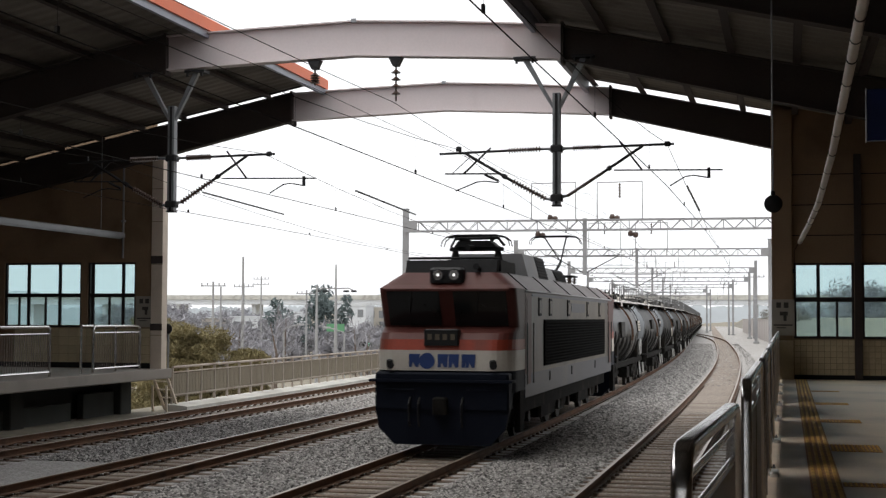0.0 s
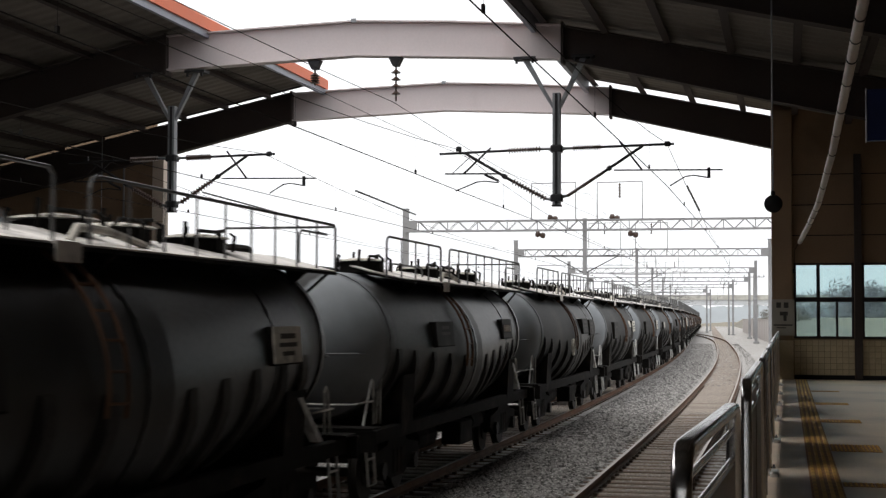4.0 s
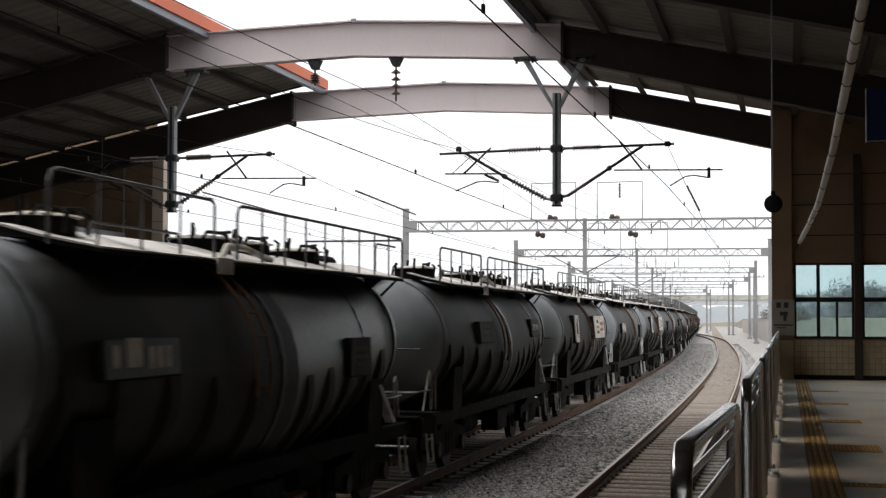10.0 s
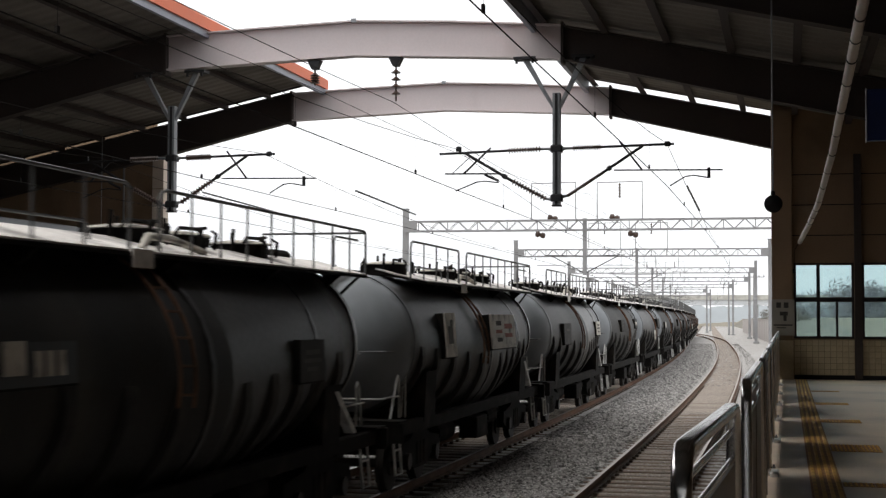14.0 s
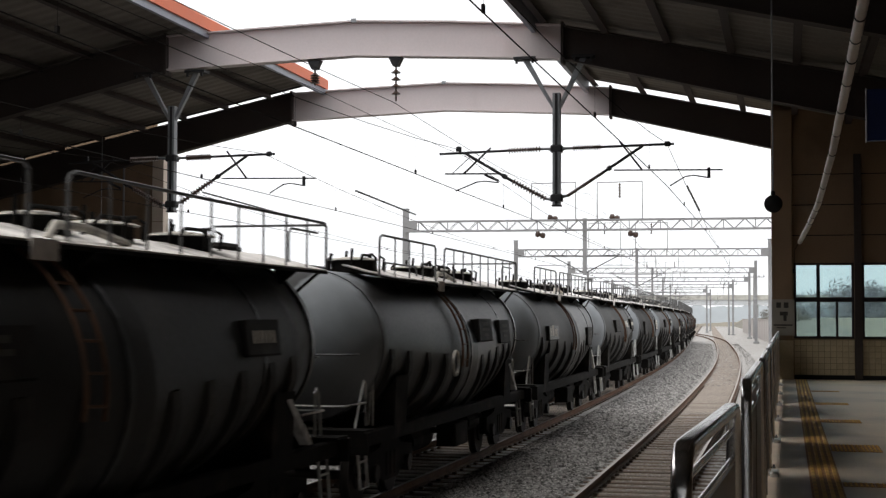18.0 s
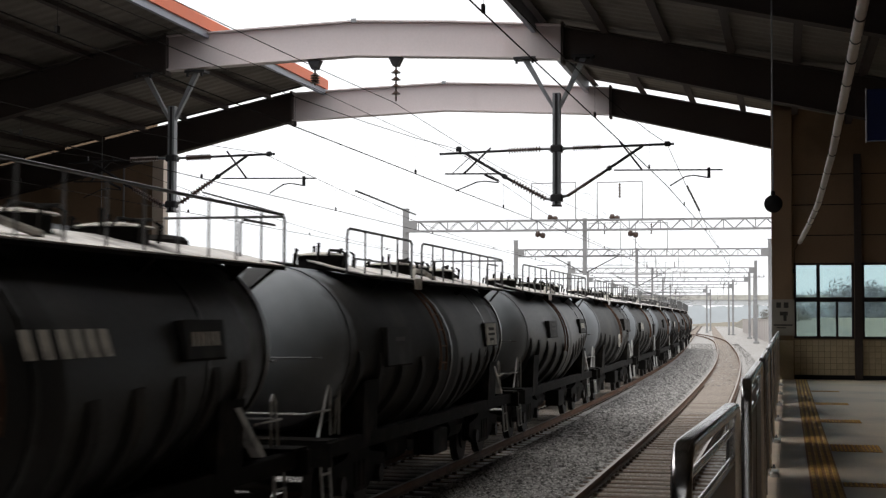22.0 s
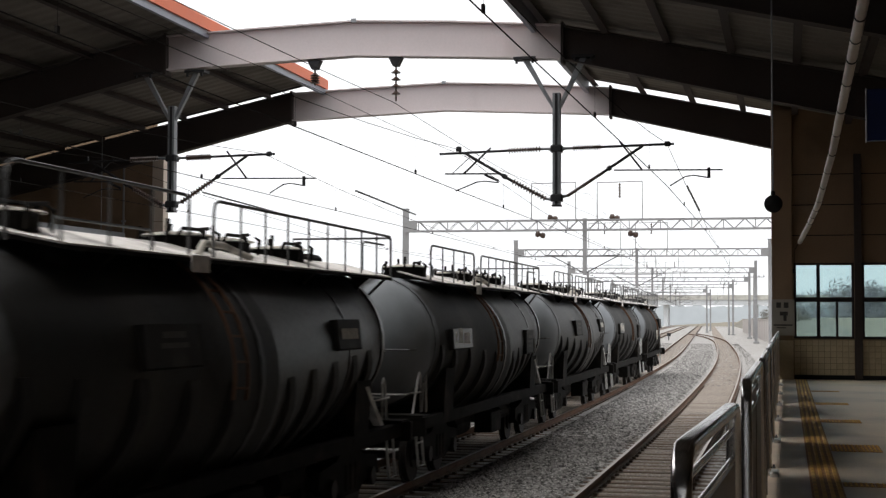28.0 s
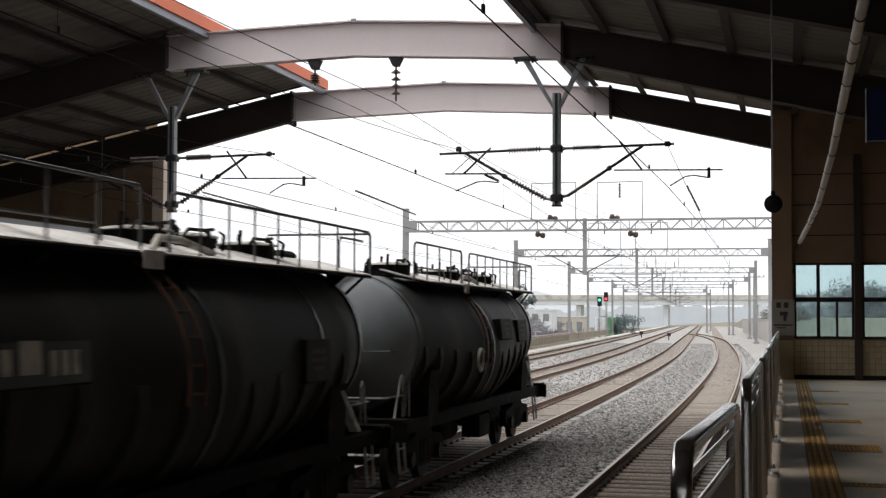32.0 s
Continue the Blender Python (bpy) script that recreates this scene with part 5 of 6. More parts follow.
    part("air_tank", Shape().tube([(0.75, -2.4, 0.68), (0.75, -1.2, 0.68)], 0.2, 12), UNDER, w)
    part("tool_box", Shape().box(0.85, 1.2, -0.5, 0.5, 0.45, 0.85, c=0.02), UNDER, w)
    for e in (-1, 1):
        part("coupler", Shape().box(-0.14, 0.14, min(e * 6.3, e * 6.74), max(e * 6.3, e * 6.74), 0.72, 1.0, c=0.04), UNDER, w)
        part("end_beam", Shape().box(-1.35, 1.35, min(e * 6.3, e * 6.4), max(e * 6.3, e * 6.4), 0.85, 1.15, c=0.01), UNDER, w)
        st = part("end_platform", Shape().box(-1.3, 1.3, min(e * 5.95, e * 6.4), max(e * 5.95, e * 6.4), 1.15, 1.18), UNDER, w)
        part("step_iron", Shape().tube([(1.1, e * 5.75, 1.1), (1.16, e * 5.75, 0.35), (1.16, e * 6.1, 0.35), (1.1, e * 6.1, 1.1)], 0.022, 5).tube([(1.14, e * 5.75, 0.72), (1.14, e * 6.1, 0.72)], 0.018, 5), END_STEEL, st)
        part("end_bar", Shape().tube([(0.2, e * 6.33, 1.5), (1.0, e * 6.33, 1.5), (1.02, e * 5.4, 1.5)], 0.016, 5), END_STEEL, st)
        if e < 0:
            part("grab_hoop", Shape().tube([(1.0, -5.85, 1.16), (1.0, -5.5, 1.74), (1.0, -5.43, 1.81), (1.0, -5.36, 1.76), (1.0, -5.33, 1.16)], 0.022, 6), END_STEEL, st, "bent pale grab hoop")
            part("grab_hoop", Shape().tube([(1.0, -4.98, 1.14), (1.0, -4.98, 1.76), (1.0, -4.94, 1.81), (0.94, -4.9, 1.78), (0.9, -4.86, 1.14)], 0.022, 6), END_STEEL, st, "bent pale grab hoop")
        else:
            part("grab_hoop", Shape().tube([(0.95, 6.1, 1.16), (0.95, 6.1, 1.72), (0.95, 6.16, 1.79), (0.95, 6.24, 1.72), (0.95, 6.36, 1.16)], 0.022, 6), END_STEEL, st, "bent pale grab hoop")
            part("inclined_step", Shape().prism([(4.25, 1.76), (4.42, 1.76), (5.2, 1.17), (5.03, 1.17)], 1.12, 1.24, "x"), END_STEEL, st, "pale sloping strap")
        part("dome_rail", Shape().tube([(0.3, e * 6.2, 2.2), (1.0, e * 6.1, 2.2), (1.05, e * 5.85, 2.2)], 0.015, 5), RAILING, w)
    return w


def wagon_marks(w, style):
    """Side boards of one wagon; what they say is reduced to bars."""

    def board(y, z, wd, h, m, bars):
        q = math.asin(max(-0.9, min(0.9, (z - 2.2) / 1.3)))
        x = tank_point(y - wd * 0.35, q)[0]
        b = part("placard", Shape().box(-0.012, 0.012, -wd / 2, wd / 2, -h / 2, h / 2), m, w, "faded placard" if m is PLACARD else "grimy placard", at=pose(x + 0.06, y, z, 0, -math.degrees(q) * 0.5, 0))
        part("placard_bracket", Shape().box(-0.2, -0.012, -wd / 2 + 0.01, -wd / 2 + 0.03, -h / 2, h / 2).box(-0.2, -0.012, wd / 2 - 0.03, wd / 2 - 0.01, -h / 2, h / 2).box(-0.2, 0.014, -wd / 2, wd / 2, -h / 2 - 0.02, -h / 2), UNDER, b)
        for by, bz, bw, bh, bm in bars:
            part("marking_bar", Shape().box(0.012, 0.015, by - bw / 2, by + bw / 2, bz - bh / 2, bz + bh / 2), bm, b)

    rows = [(0, 0.1, 0.5, 0.06, PLACARD_INK), (0, 0.0, 0.6, 0.05, PLACARD_INK), (0, -0.1, 0.4, 0.05, PLACARD_INK)]
    if style == 0:
        board(3.3, 2.5, 0.95, 0.38, TANK_RIB, [(-0.3 + 0.12 * k, 0.0, 0.08, 0.14, PLACARD) for k in range(6)])
        board(-2.2, 2.45, 1.2, 0.4, TANK_RIB, rows[:2])
    elif style == 1:
        board(0.8, 2.45, 2.4, 0.66, PLACARD, [(-0.45, 0.16, 0.5, 0.09, PLACARD_INK), (-0.45, 0.0, 0.6, 0.07, PLACARD_RED), (-0.45, -0.16, 0.5, 0.08, PLACARD_INK), (0.5, 0.1, 0.8, 0.1, PLACARD_RED), (0.5, -0.08, 0.8, 0.08, PLACARD_RED)])
        board(-3.1, 2.42, 0.75, 0.75, PLACARD, [(0.0, 0.0, 0.34, 0.3, PLACARD_INK), (0.08, 0.2, 0.2, 0.12, PLACARD_INK)])
    elif style == 2:
        board(3.7, 2.4, 0.9, 0.42, PLACARD, rows)
        board(-3.0, 2.3, 1.3, 0.55, TANK_RIB, rows[:1])
    elif style == 3:
        board(3.4, 2.45, 1.0, 0.45, TANK_RIB, rows)
        board(0.9, 2.5, 1.1, 0.4, TANK_RIB, rows)
        r = Shape().tube([(1.46, -1.6 + 0.2 * math.cos(a), 1.95 + 0.2 * math.sin(a)) for a in [6.283 * k / 14 for k in range(14)]], 0.03, 6, closed=True)
        part("hose_ring", r, PLACARD, w, "pale hose ring")
    else:
        board(3.0, 2.2, 0.85, 0.5, TANK_RIB, rows)
        board(-3.4, 2.35, 1.5, 0.34, TANK, [(-0.55, 0.02, 0.14, 0.2, PLACARD), (-0.2, 0.05, 0.32, 0.26, PLACARD)] + [(0.15 + 0.18 * k, 0.0, 0.12, 0.2, PLACARD) for k in range(3)])


# ---------------------------------------------------------------- locomotive
def pantograph(parent, y, raised):
    p = part("pantograph", Shape().box(-0.6, 0.6, y - 0.5, y + 0.5, 3.98, 4.03, c=0.01), LOCO_DARK, parent, "dark folding pantograph")
    base = Shape()
    for x in (-0.5, 0.5):
        for dy in (-0.45, 0.45):
            for k in range(3):
                base.disc((x, y + dy, 3.83 + 0.05 * k), (0, 0, 1), 0.07, 0.025, 10)
            base.tube([(x, y + dy, 3.78), (x, y + dy, 4.0)], 0.035, 6)
    part("post_insulator", base, PORCELAIN, p)
    if raised:
        kn, hd = (0, y + 0.9, 4.5), (0, y - 0.2, 5.22)
        part("lower_arm", Shape().tube([(0, y - 0.5, 4.05), kn], 0.045, 8), LOCO_DARK, p)
        part("upper_arm", Shape().tube([(0.0, kn[1], kn[2]), (-0.34, hd[1], hd[2])], 0.022, 6).tube([(0, kn[1], kn[2]), (0.34, hd[1], hd[2])], 0.022, 6), LOCO_DARK, p)
    else:
        hd = (0, y - 0.1, 4.56)
        for x in (-0.5, 0.5):
            part("support_cone", Shape().tube([(x, y - 0.1, 3.9), (x, y - 0.1, 4.1), (x, y - 0.1, 4.32)], [0.15, 0.09, 0.05], 10), LOCO_DARK, p)
        part("cross_beam", Shape().box(-0.62, 0.62, y - 0.2, y, 4.24, 4.33, c=0.02), LOCO_DARK, p)
        part("lower_arm", Shape().tube([(-0.1, y - 0.6, 4.3), (0.1, y + 0.9, 4.36)], 0.06, 8), LOCO_DARK, p)
        part("upper_arm", Shape().tube([(0, y + 0.9, 4.4), (-0.4, y - 0.1, 4.52)], 0.04, 6).tube([(0, y + 0.9, 4.4), (0.4, y - 0.1, 4.52)], 0.04, 6), LOCO_DARK, p)
        part("spring_box", Shape().prism([(-0.5, 4.33), (0.5, 4.33), (0.32, 4.47), (-0.4, 4.47)], y - 0.25, y + 0.4), LOCO_DARK, p)
        part("head_spring", Shape().tube([(-0.6, y - 0.1, 4.34), (-0.5, y - 0.1, 4.52), (0.5, y - 0.1, 4.54), (0.65, y - 0.1, 4.36)], 0.035, 6), LOCO_DARK, p)
    head = Shape()
    for dy in (-0.16, 0.16):
        x0, yy, z = 0, hd[1] + dy, hd[2]
        head.tube([(-0.8, yy, z - 0.22), (-0.77, yy, z - 0.09), (-0.66, yy, z), (-0.46, yy, z + 0.03), (0.46, yy, z + 0.03), (0.66, yy, z), (0.77, yy, z - 0.09), (0.8, yy, z - 0.22)], [0.012, 0.014, 0.018, 0.026, 0.026, 0.018, 0.014, 0.012], 6)
    head.tube([(-0.36, hd[1] - 0.16, hd[2]), (-0.36, hd[1] + 0.16, hd[2])], 0.018, 5).tube([(0.36, hd[1] - 0.16, hd[2]), (0.36, hd[1] + 0.16, hd[2])], 0.018, 5)
    part("collector_head", head, LOCO_DARK, p)


def loco_section(y, half, z0, ze, roof_half, zr):
    return [(-half, y, z0), (half, y, z0), (half, y, ze), (roof_half, y, zr), (-roof_half, y, zr), (-half, y, ze)]




def build_loco():
    """A six-axle electric locomotive; its leading cab faces -y."""
    w = thing("locomotive", "red and cream electric freight locomotive with a navy underframe", "locomotive")
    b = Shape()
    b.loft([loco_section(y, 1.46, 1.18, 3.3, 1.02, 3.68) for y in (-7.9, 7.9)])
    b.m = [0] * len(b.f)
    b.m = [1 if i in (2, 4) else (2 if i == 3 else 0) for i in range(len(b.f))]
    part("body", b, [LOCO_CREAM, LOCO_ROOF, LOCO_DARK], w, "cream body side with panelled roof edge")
    for e in (-1, 1):
        part("eaves_rail", Shape().tube([(e * 1.465, -7.9, 3.29), (e * 1.465, 7.9, 3.29)], 0.03, 6), LOCO_GREY, w, "pale rail along the eaves")
        for y in (-7.6, -4.4, -1.2, 2.0, 5.2, 7.7):
            part("roof_seam", Shape().tube([(e * 1.465, y, 3.31), (e * 1.025, y, 3.69)], 0.014, 4), LOCO_DARK, w)
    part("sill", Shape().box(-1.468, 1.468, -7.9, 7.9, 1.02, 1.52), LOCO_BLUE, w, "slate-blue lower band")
    for e in (-1, 1):
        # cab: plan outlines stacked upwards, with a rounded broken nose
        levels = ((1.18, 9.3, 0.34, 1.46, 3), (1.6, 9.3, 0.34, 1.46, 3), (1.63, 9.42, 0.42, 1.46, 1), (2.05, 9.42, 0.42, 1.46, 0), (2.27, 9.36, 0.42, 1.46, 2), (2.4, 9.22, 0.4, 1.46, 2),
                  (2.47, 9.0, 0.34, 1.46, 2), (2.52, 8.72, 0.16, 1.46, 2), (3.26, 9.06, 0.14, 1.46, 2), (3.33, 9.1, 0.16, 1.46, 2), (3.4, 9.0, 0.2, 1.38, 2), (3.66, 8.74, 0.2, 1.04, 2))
        cab, rings = Shape(), []
        for z, yf, c, hw, _ in levels:
            half = [(hw, 7.88), (hw, yf - 1.5 * c)]
            half += [(hw - c + c * math.cos(q), yf - 1.5 * c + 1.5 * c * math.sin(q)) for q in [math.pi / 2 * k / 6 for k in range(1, 7)]]
            rings.append([(x, e * y, z) for x, y in half] + [(-x, e * y, z) for x, y in reversed(half)])
        cab.loft(rings)
        n = len(rings[0])
        cab.m = [levels[i // n][4] if i < n * (len(levels) - 1) else 2 for i in range(len(cab.f))]
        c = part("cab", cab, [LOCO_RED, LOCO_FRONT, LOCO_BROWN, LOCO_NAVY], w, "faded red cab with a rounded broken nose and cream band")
        for x in (-0.71, 0.71):
            gl = Shape().prism([(e * 8.73, 2.55), (e * 8.757, 2.55), (e * 9.085, 3.26), (e * 9.055, 3.26)], x - 0.56, x + 0.56, "x")
            part("windscreen", gl, LOCO_GLASS, c, "dark windscreen glass")
            part("wiper", Shape().tube([(x, e * 9.1, 3.26), (x - 0.1, e * 8.9, 2.8)], 0.012, 5), BLACK, c)
        part("visor", Shape().box(-1.35, 1.35, min(e * 8.95, e * 9.14), max(e * 8.95, e * 9.14), 3.27, 3.33, c=0.02), LOCO_BROWN, c)
        hl = part("headlamp_box", Shape().box(-0.36, 0.36, min(e * 8.72, e * 9.02), max(e * 8.72, e * 9.02), 3.44, 3.76, c=0.05), BLACK, c)
        for x in (-0.17, 0.17):
            part("headlamp", Shape().disc((x, e * 9.03, 3.6), (0, e, 0), 0.105, 0.05, 18), LAMP_GLASS, hl, "clear round headlamp")
            if e < 0:
                part("bulb", Shape().disc((x, e * 9.06, 3.6), (0, e, 0), 0.03, 0.02, 12), LAMP_BULB, hl, "lit headlamp bulb")
            part("lamp_ring", Shape().tube([(x + 0.12 * math.cos(q), e * 9.04, 3.6 + 0.12 * math.sin(q)) for q in [6.283 * k / 16 for k in range(16)]], 0.015, 5, closed=True), BLACK, hl)
        npl = part("number_box", Shape().box(-0.36, 0.36, min(e * 9.2, e * 9.46), max(e * 9.2, e * 9.46), 2.14, 2.48, c=0.02), BLACK, c)
        for k in range(4):
            x = -0.24 + 0.16 * k
            part("number_bar", Shape().box(x - 0.045, x + 0.045, min(e * 9.46, e * 9.465), max(e * 9.46, e * 9.465), 2.26, 2.38), LOCO_CREAM, npl)
        for x in (-1.08, 1.08):
            part("marker_lamp", Shape().tube([(x, e * 9.42, 1.74), (x, e * 9.5, 1.74)], [0.08, 0.06], 12), BLACK, c)
            part("lamp_hood", Shape().box(x - 0.07, x + 0.07, min(e * 9.42, e * 9.5), max(e * 9.42, e * 9.5), 1.74, 1.86, c=0.03), BLACK, c)
        # emblem as plain shapes
        for k, (x0, wd) in enumerate(((-0.58, 0.2), (0.02, 0.19), (0.25, 0.19), (0.46, 0.07), (0.6, 0.17))):
            em = Shape().prism([(x0 - wd / 2, 1.7), (x0 - wd / 2 + 0.06, 1.7), (x0 - wd / 2 + 0.08, 1.8), (x0 + wd / 2 - 0.05, 1.7), (x0 + wd / 2 + 0.01, 1.7), (x0 + wd / 2 + 0.03, 1.97), (x0 - wd / 2, 1.97)], min(e * 9.433, e * 9.438), max(e * 9.433, e * 9.438))
            part("emblem_bar", em, LOGO_BLUE, c)
        part("emblem_disc", Shape().disc((-0.3, e * 9.436, 1.83), (0, 1, 0), 0.165, 0.006, 22), LOGO_BLUE, c)
        # apron, buffer beam, steps
        part("buffer_beam", Shape().box(-1.4, 1.4, min(e * 8.9, e * 9.45), max(e * 8.9, e * 9.45), 0.85, 1.6, c=0.04), LOCO_NAVY, w)
        part("foot_ledge", Shape().box(-1.5, 1.5, min(e * 9.1, e * 9.56), max(e * 9.1, e * 9.56), 1.4, 1.45), LOCO_NAVY, w)
        part("apron", Shape().prism([(-1.4, 0.85), (1.4, 0.85), (1.32, 0.45), (1.0, 0.12), (-1.0, 0.12), (-1.32, 0.45)], min(e * 9.2, e * 9.4), max(e * 9.2, e * 9.4)), LOCO_NAVY, w)
        part("coupler", Shape().box(-0.15, 0.15, min(e * 9.3, e * 9.62), max(e * 9.3, e * 9.78), 0.75, 1.1, c=0.04), UNDER, w)
        for x in (-0.45, 0.45, -0.65):
            part("air_hose", Shape().tube([(x, e * 9.42, 1.1), (x, e * 9.56, 0.95), (x, e * 9.54, 0.6), (x, e * 9.46, 0.5)], 0.025, 6), BLACK, w)
        for q in (-1, 1):
            part("front_grab", Shape().tube([(q * 1.25, e * 9.46, 1.25), (q * 0.55, e * 9.52, 1.25)], 0.015, 5), LOCO_NAVY, w)
        for x in (-1.44, 1.44):
            part("cab_steps", Shape().box(x - 0.06, x + 0.06, min(e * 8.2, e * 8.7), max(e * 8.2, e * 8.7), 0.35, 1.2), UNDER, w)
            d = part("cab_door", Shape().box(x - 0.012 + (0.02 if x > 0 else -0.02), x + 0.012 + (0.02 if x > 0 else -0.02), min(e * 7.2, e * 7.7), max(e * 7.2, e * 7.7), 1.3, 3.2), LOCO_BROWN, w)
            for q in (7.8, 7.02):
                part("door_rail", Shape().tube([(x * 1.04, e * q, 1.3), (x * 1.04, e * q, 2.6)], 0.016, 5), RAILING, d)
            part("side_glass", Shape().box(x - 0.02 + (0.0 if x > 0 else 0.0), x + 0.008, min(e * 8.15, e * 8.5), max(e * 8.15, e * 8.5), 2.62, 3.12), LOCO_GLASS, c)
    for e in (-1, 1):
        x = 1.46 * e
        for y0 in (-7.88, 7.1):
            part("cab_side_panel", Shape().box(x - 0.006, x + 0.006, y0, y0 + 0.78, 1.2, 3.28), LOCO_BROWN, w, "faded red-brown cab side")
        gr = part("side_grille", Shape().box(min(x, x + 0.03 * e), max(x, x + 0.03 * e), -5.45, 6.05, 1.62, 2.68), GRILLE, w, "long black louvred side grille")
        for k in range(14):
            z = 1.68 + 0.072 * k
            part("louvre", Shape().prism([(x + 0.03 * e, z), (x + 0.055 * e, z - 0.02), (x + 0.055 * e, z - 0.01), (x + 0.03 * e, z + 0.012)], -5.4, 6.0), GRILLE, gr)
        part("eaves_stripe", Shape().box(x - 0.005, x + 0.005, -7.05, 7.05, 3.19, 3.285), LOCO_BLUE, w, "slate-blue stripe under the eaves")
        for y in (-6.0, -4.5, -1.55, 2.2, 4.95):
            p = part("port_window", Shape().box(x - 0.02, x + 0.02, y - 0.19, y + 0.19, 2.76, 3.17), LOCO_DARK, w, "dark rounded side window")
            # cream fill stands in for light reflected in the glass
            part("port_glass", Shape().box(x - 0.025, x + 0.025, y - 0.125, y + 0.125, 2.82, 3.11), LOCO_CREAM, p, "side window glass painted cream for its reflection")
        part("side_emblem", Shape().box(x - 0.006, x + 0.006, -1.0, 1.6, 2.86, 3.1), LOCO_BLUE, w, "faded blue emblem")
        for y in (-4.6, -1.0, 3.8):
            part("side_hook", Shape().box(x - 0.03, x + 0.03, y - 0.07, y + 0.07, 1.26, 1.48, c=0.02), BLACK, w)
    # running gear
    for y in (-6.3, 0, 6.3):
        bogie(w, y)
        for x in (-1.15, 1.15):
            part("damper", Shape().tube([(x, y - 0.6, 0.95), (x, y + 0.6, 0.7)], 0.05, 8), UNDER, w)
    # added black strips that stand in for the shade under the body
    for e in (-1, 1):
        part("side_skirt", Shape().box(e * 1.25 - 0.03, e * 1.25 + 0.03, -7.6, 7.6, 0.66, 1.02), UNDER, w, "black strip added for the shade above the bogies")
    part("under_tank", Shape().box(-1.2, 1.2, -4.3, -2.1, 0.35, 1.05, c=0.06), UNDER, w)
    part("battery_box", Shape().box(-1.2, 1.2, 2.1, 4.3, 0.35, 1.05, c=0.06), UNDER, w)
    # roof
    part("roof_gear", Shape().prism([(-8.62, 3.66), (-8.5, 3.93), (-6.5, 3.93), (-6.4, 3.66)], -0.98, 0.98, "x"), LOCO_DARK, w)
    part("roof_rail", Shape().tube([(-1.0, -8.3, 3.7), (-1.0, -8.3, 3.98), (1.0, -8.3, 3.98), (1.0, -8.3, 3.7)], 0.03, 6), LOCO_DARK, w)
    pantograph(w, -5.9, False)
    pantograph(w, 5.9, True)
    for y0, y1, m in ((-4.6, -3.0, LOCO_GREY), (-2.95, -1.6, LOCO_DARK), (-1.5, -0.2, LOCO_GREY), (-0.15, 1.7, LOCO_DARK)):
        zt = 4.24 if y0 < -1.55 else 4.02
        bx = part("roof_box", Shape().prism([(-0.95, 3.68), (0.95, 3.68), (0.8, zt), (-0.8, zt)], y0, y1), m, w, "grey roof equipment box" if m is LOCO_GREY else "louvred roof equipment box")
        if m is LOCO_DARK:
            for k in range(6):
                z = 3.74 + (zt - 3.78) * k / 6
                part("vent_slat", Shape().box(0.8, 0.96 - 0.02 * k, y0 + 0.05, y1 - 0.05, z, z + 0.02), LOCO_DARK, bx)
    part("busbar", Shape().tube([(0.3, -5.2, 4.0), (0.3, -4.6, 4.15)], 0.025, 6), LOCO_DARK, w)
    part("busbar", Shape().tube([(0.2, 2.0, 4.0), (0.2, 4.8, 4.0)], 0.025, 6), LOCO_DARK, w)
    for y in (-4.95, 2.4, 3.4, 4.3, 7.2):
        s = Shape()
        insulator(s, (0.2, y, 3.68), (0.2, y, 4.05), 0.09, 5)
        part("roof_insulator", s, PORCELAIN, w)
    part("horn", Shape().tube([(0.6, -8.5, 3.75), (0.6, -8.85, 3.78)], [0.03, 0.07], 10), LOCO_DARK, w)
    part("antenna", Shape().box(-0.75, -0.66, -8.5, -8.3, 3.68, 3.86, c=0.02), BLACK, w)
    return w


# ---------------------------------------------------------------- surroundings
def clump(sh, c, r, n, rng, leaf, flat=0.8, thin=0.3):
    for _ in range(n):
        d = Vector((rng.gauss(0, 1), rng.gauss(0, 1), rng.gauss(0, 0.8)))
        d = d.normalized()
        d = Vector((d.x, d.y, d.z * flat / 0.8)) * r * (0.35 + 0.65 * rng.random() ** 0.5)
        p = Vector(c) + d
        a = Vector((rng.gauss(0, 1), rng.gauss(0, 1), rng.gauss(0, 1))).normalized()
        b = a.orthogonal().normalized()
        q = leaf * (0.6 + 0.8 * rng.random())
        sh.add([p - a * q, p + b * q * thin, p + a * q, p - b * q * thin + a.cross(b) * q * 0.2], [(0, 1, 2, 3)])


def pine_tree(x, y, z, h, spread, seed):
    rng = random.Random(seed)
    t = thing("pine_tree", "olive green pine tree beyond the barrier", "tree", "pine trees", at=(x, y, z))
    part("trunk", Shape().tube([(0, 0, -0.3), (0.1, 0, h * 0.4), (0.0, 0.1, h * 0.75), (0.1, 0, h)], [0.17, 0.14, 0.08, 0.03], 8), BARK, t)
    crown, limbs = Shape(), Shape()
    for k in range(60):
        f = 0.3 + 0.7 * rng.random()
        a = rng.random() * 6.283
        r = spread * (1.15 - f) * (0.6 + 0.5 * rng.random())
        tip = (r * math.cos(a), r * math.sin(a), h * f + 0.1 * r)
        limbs.tube([(0, 0, h * f - 0.3), tip], [0.04, 0.01], 5)
        clump(crown, tip, 0.45 + 0.45 * rng.random(), 260, rng, 0.15, 0.3, 0.1)
    part("limbs", limbs, BARK, t)
    part("crown", crown, PINE, t, "dense olive needles")


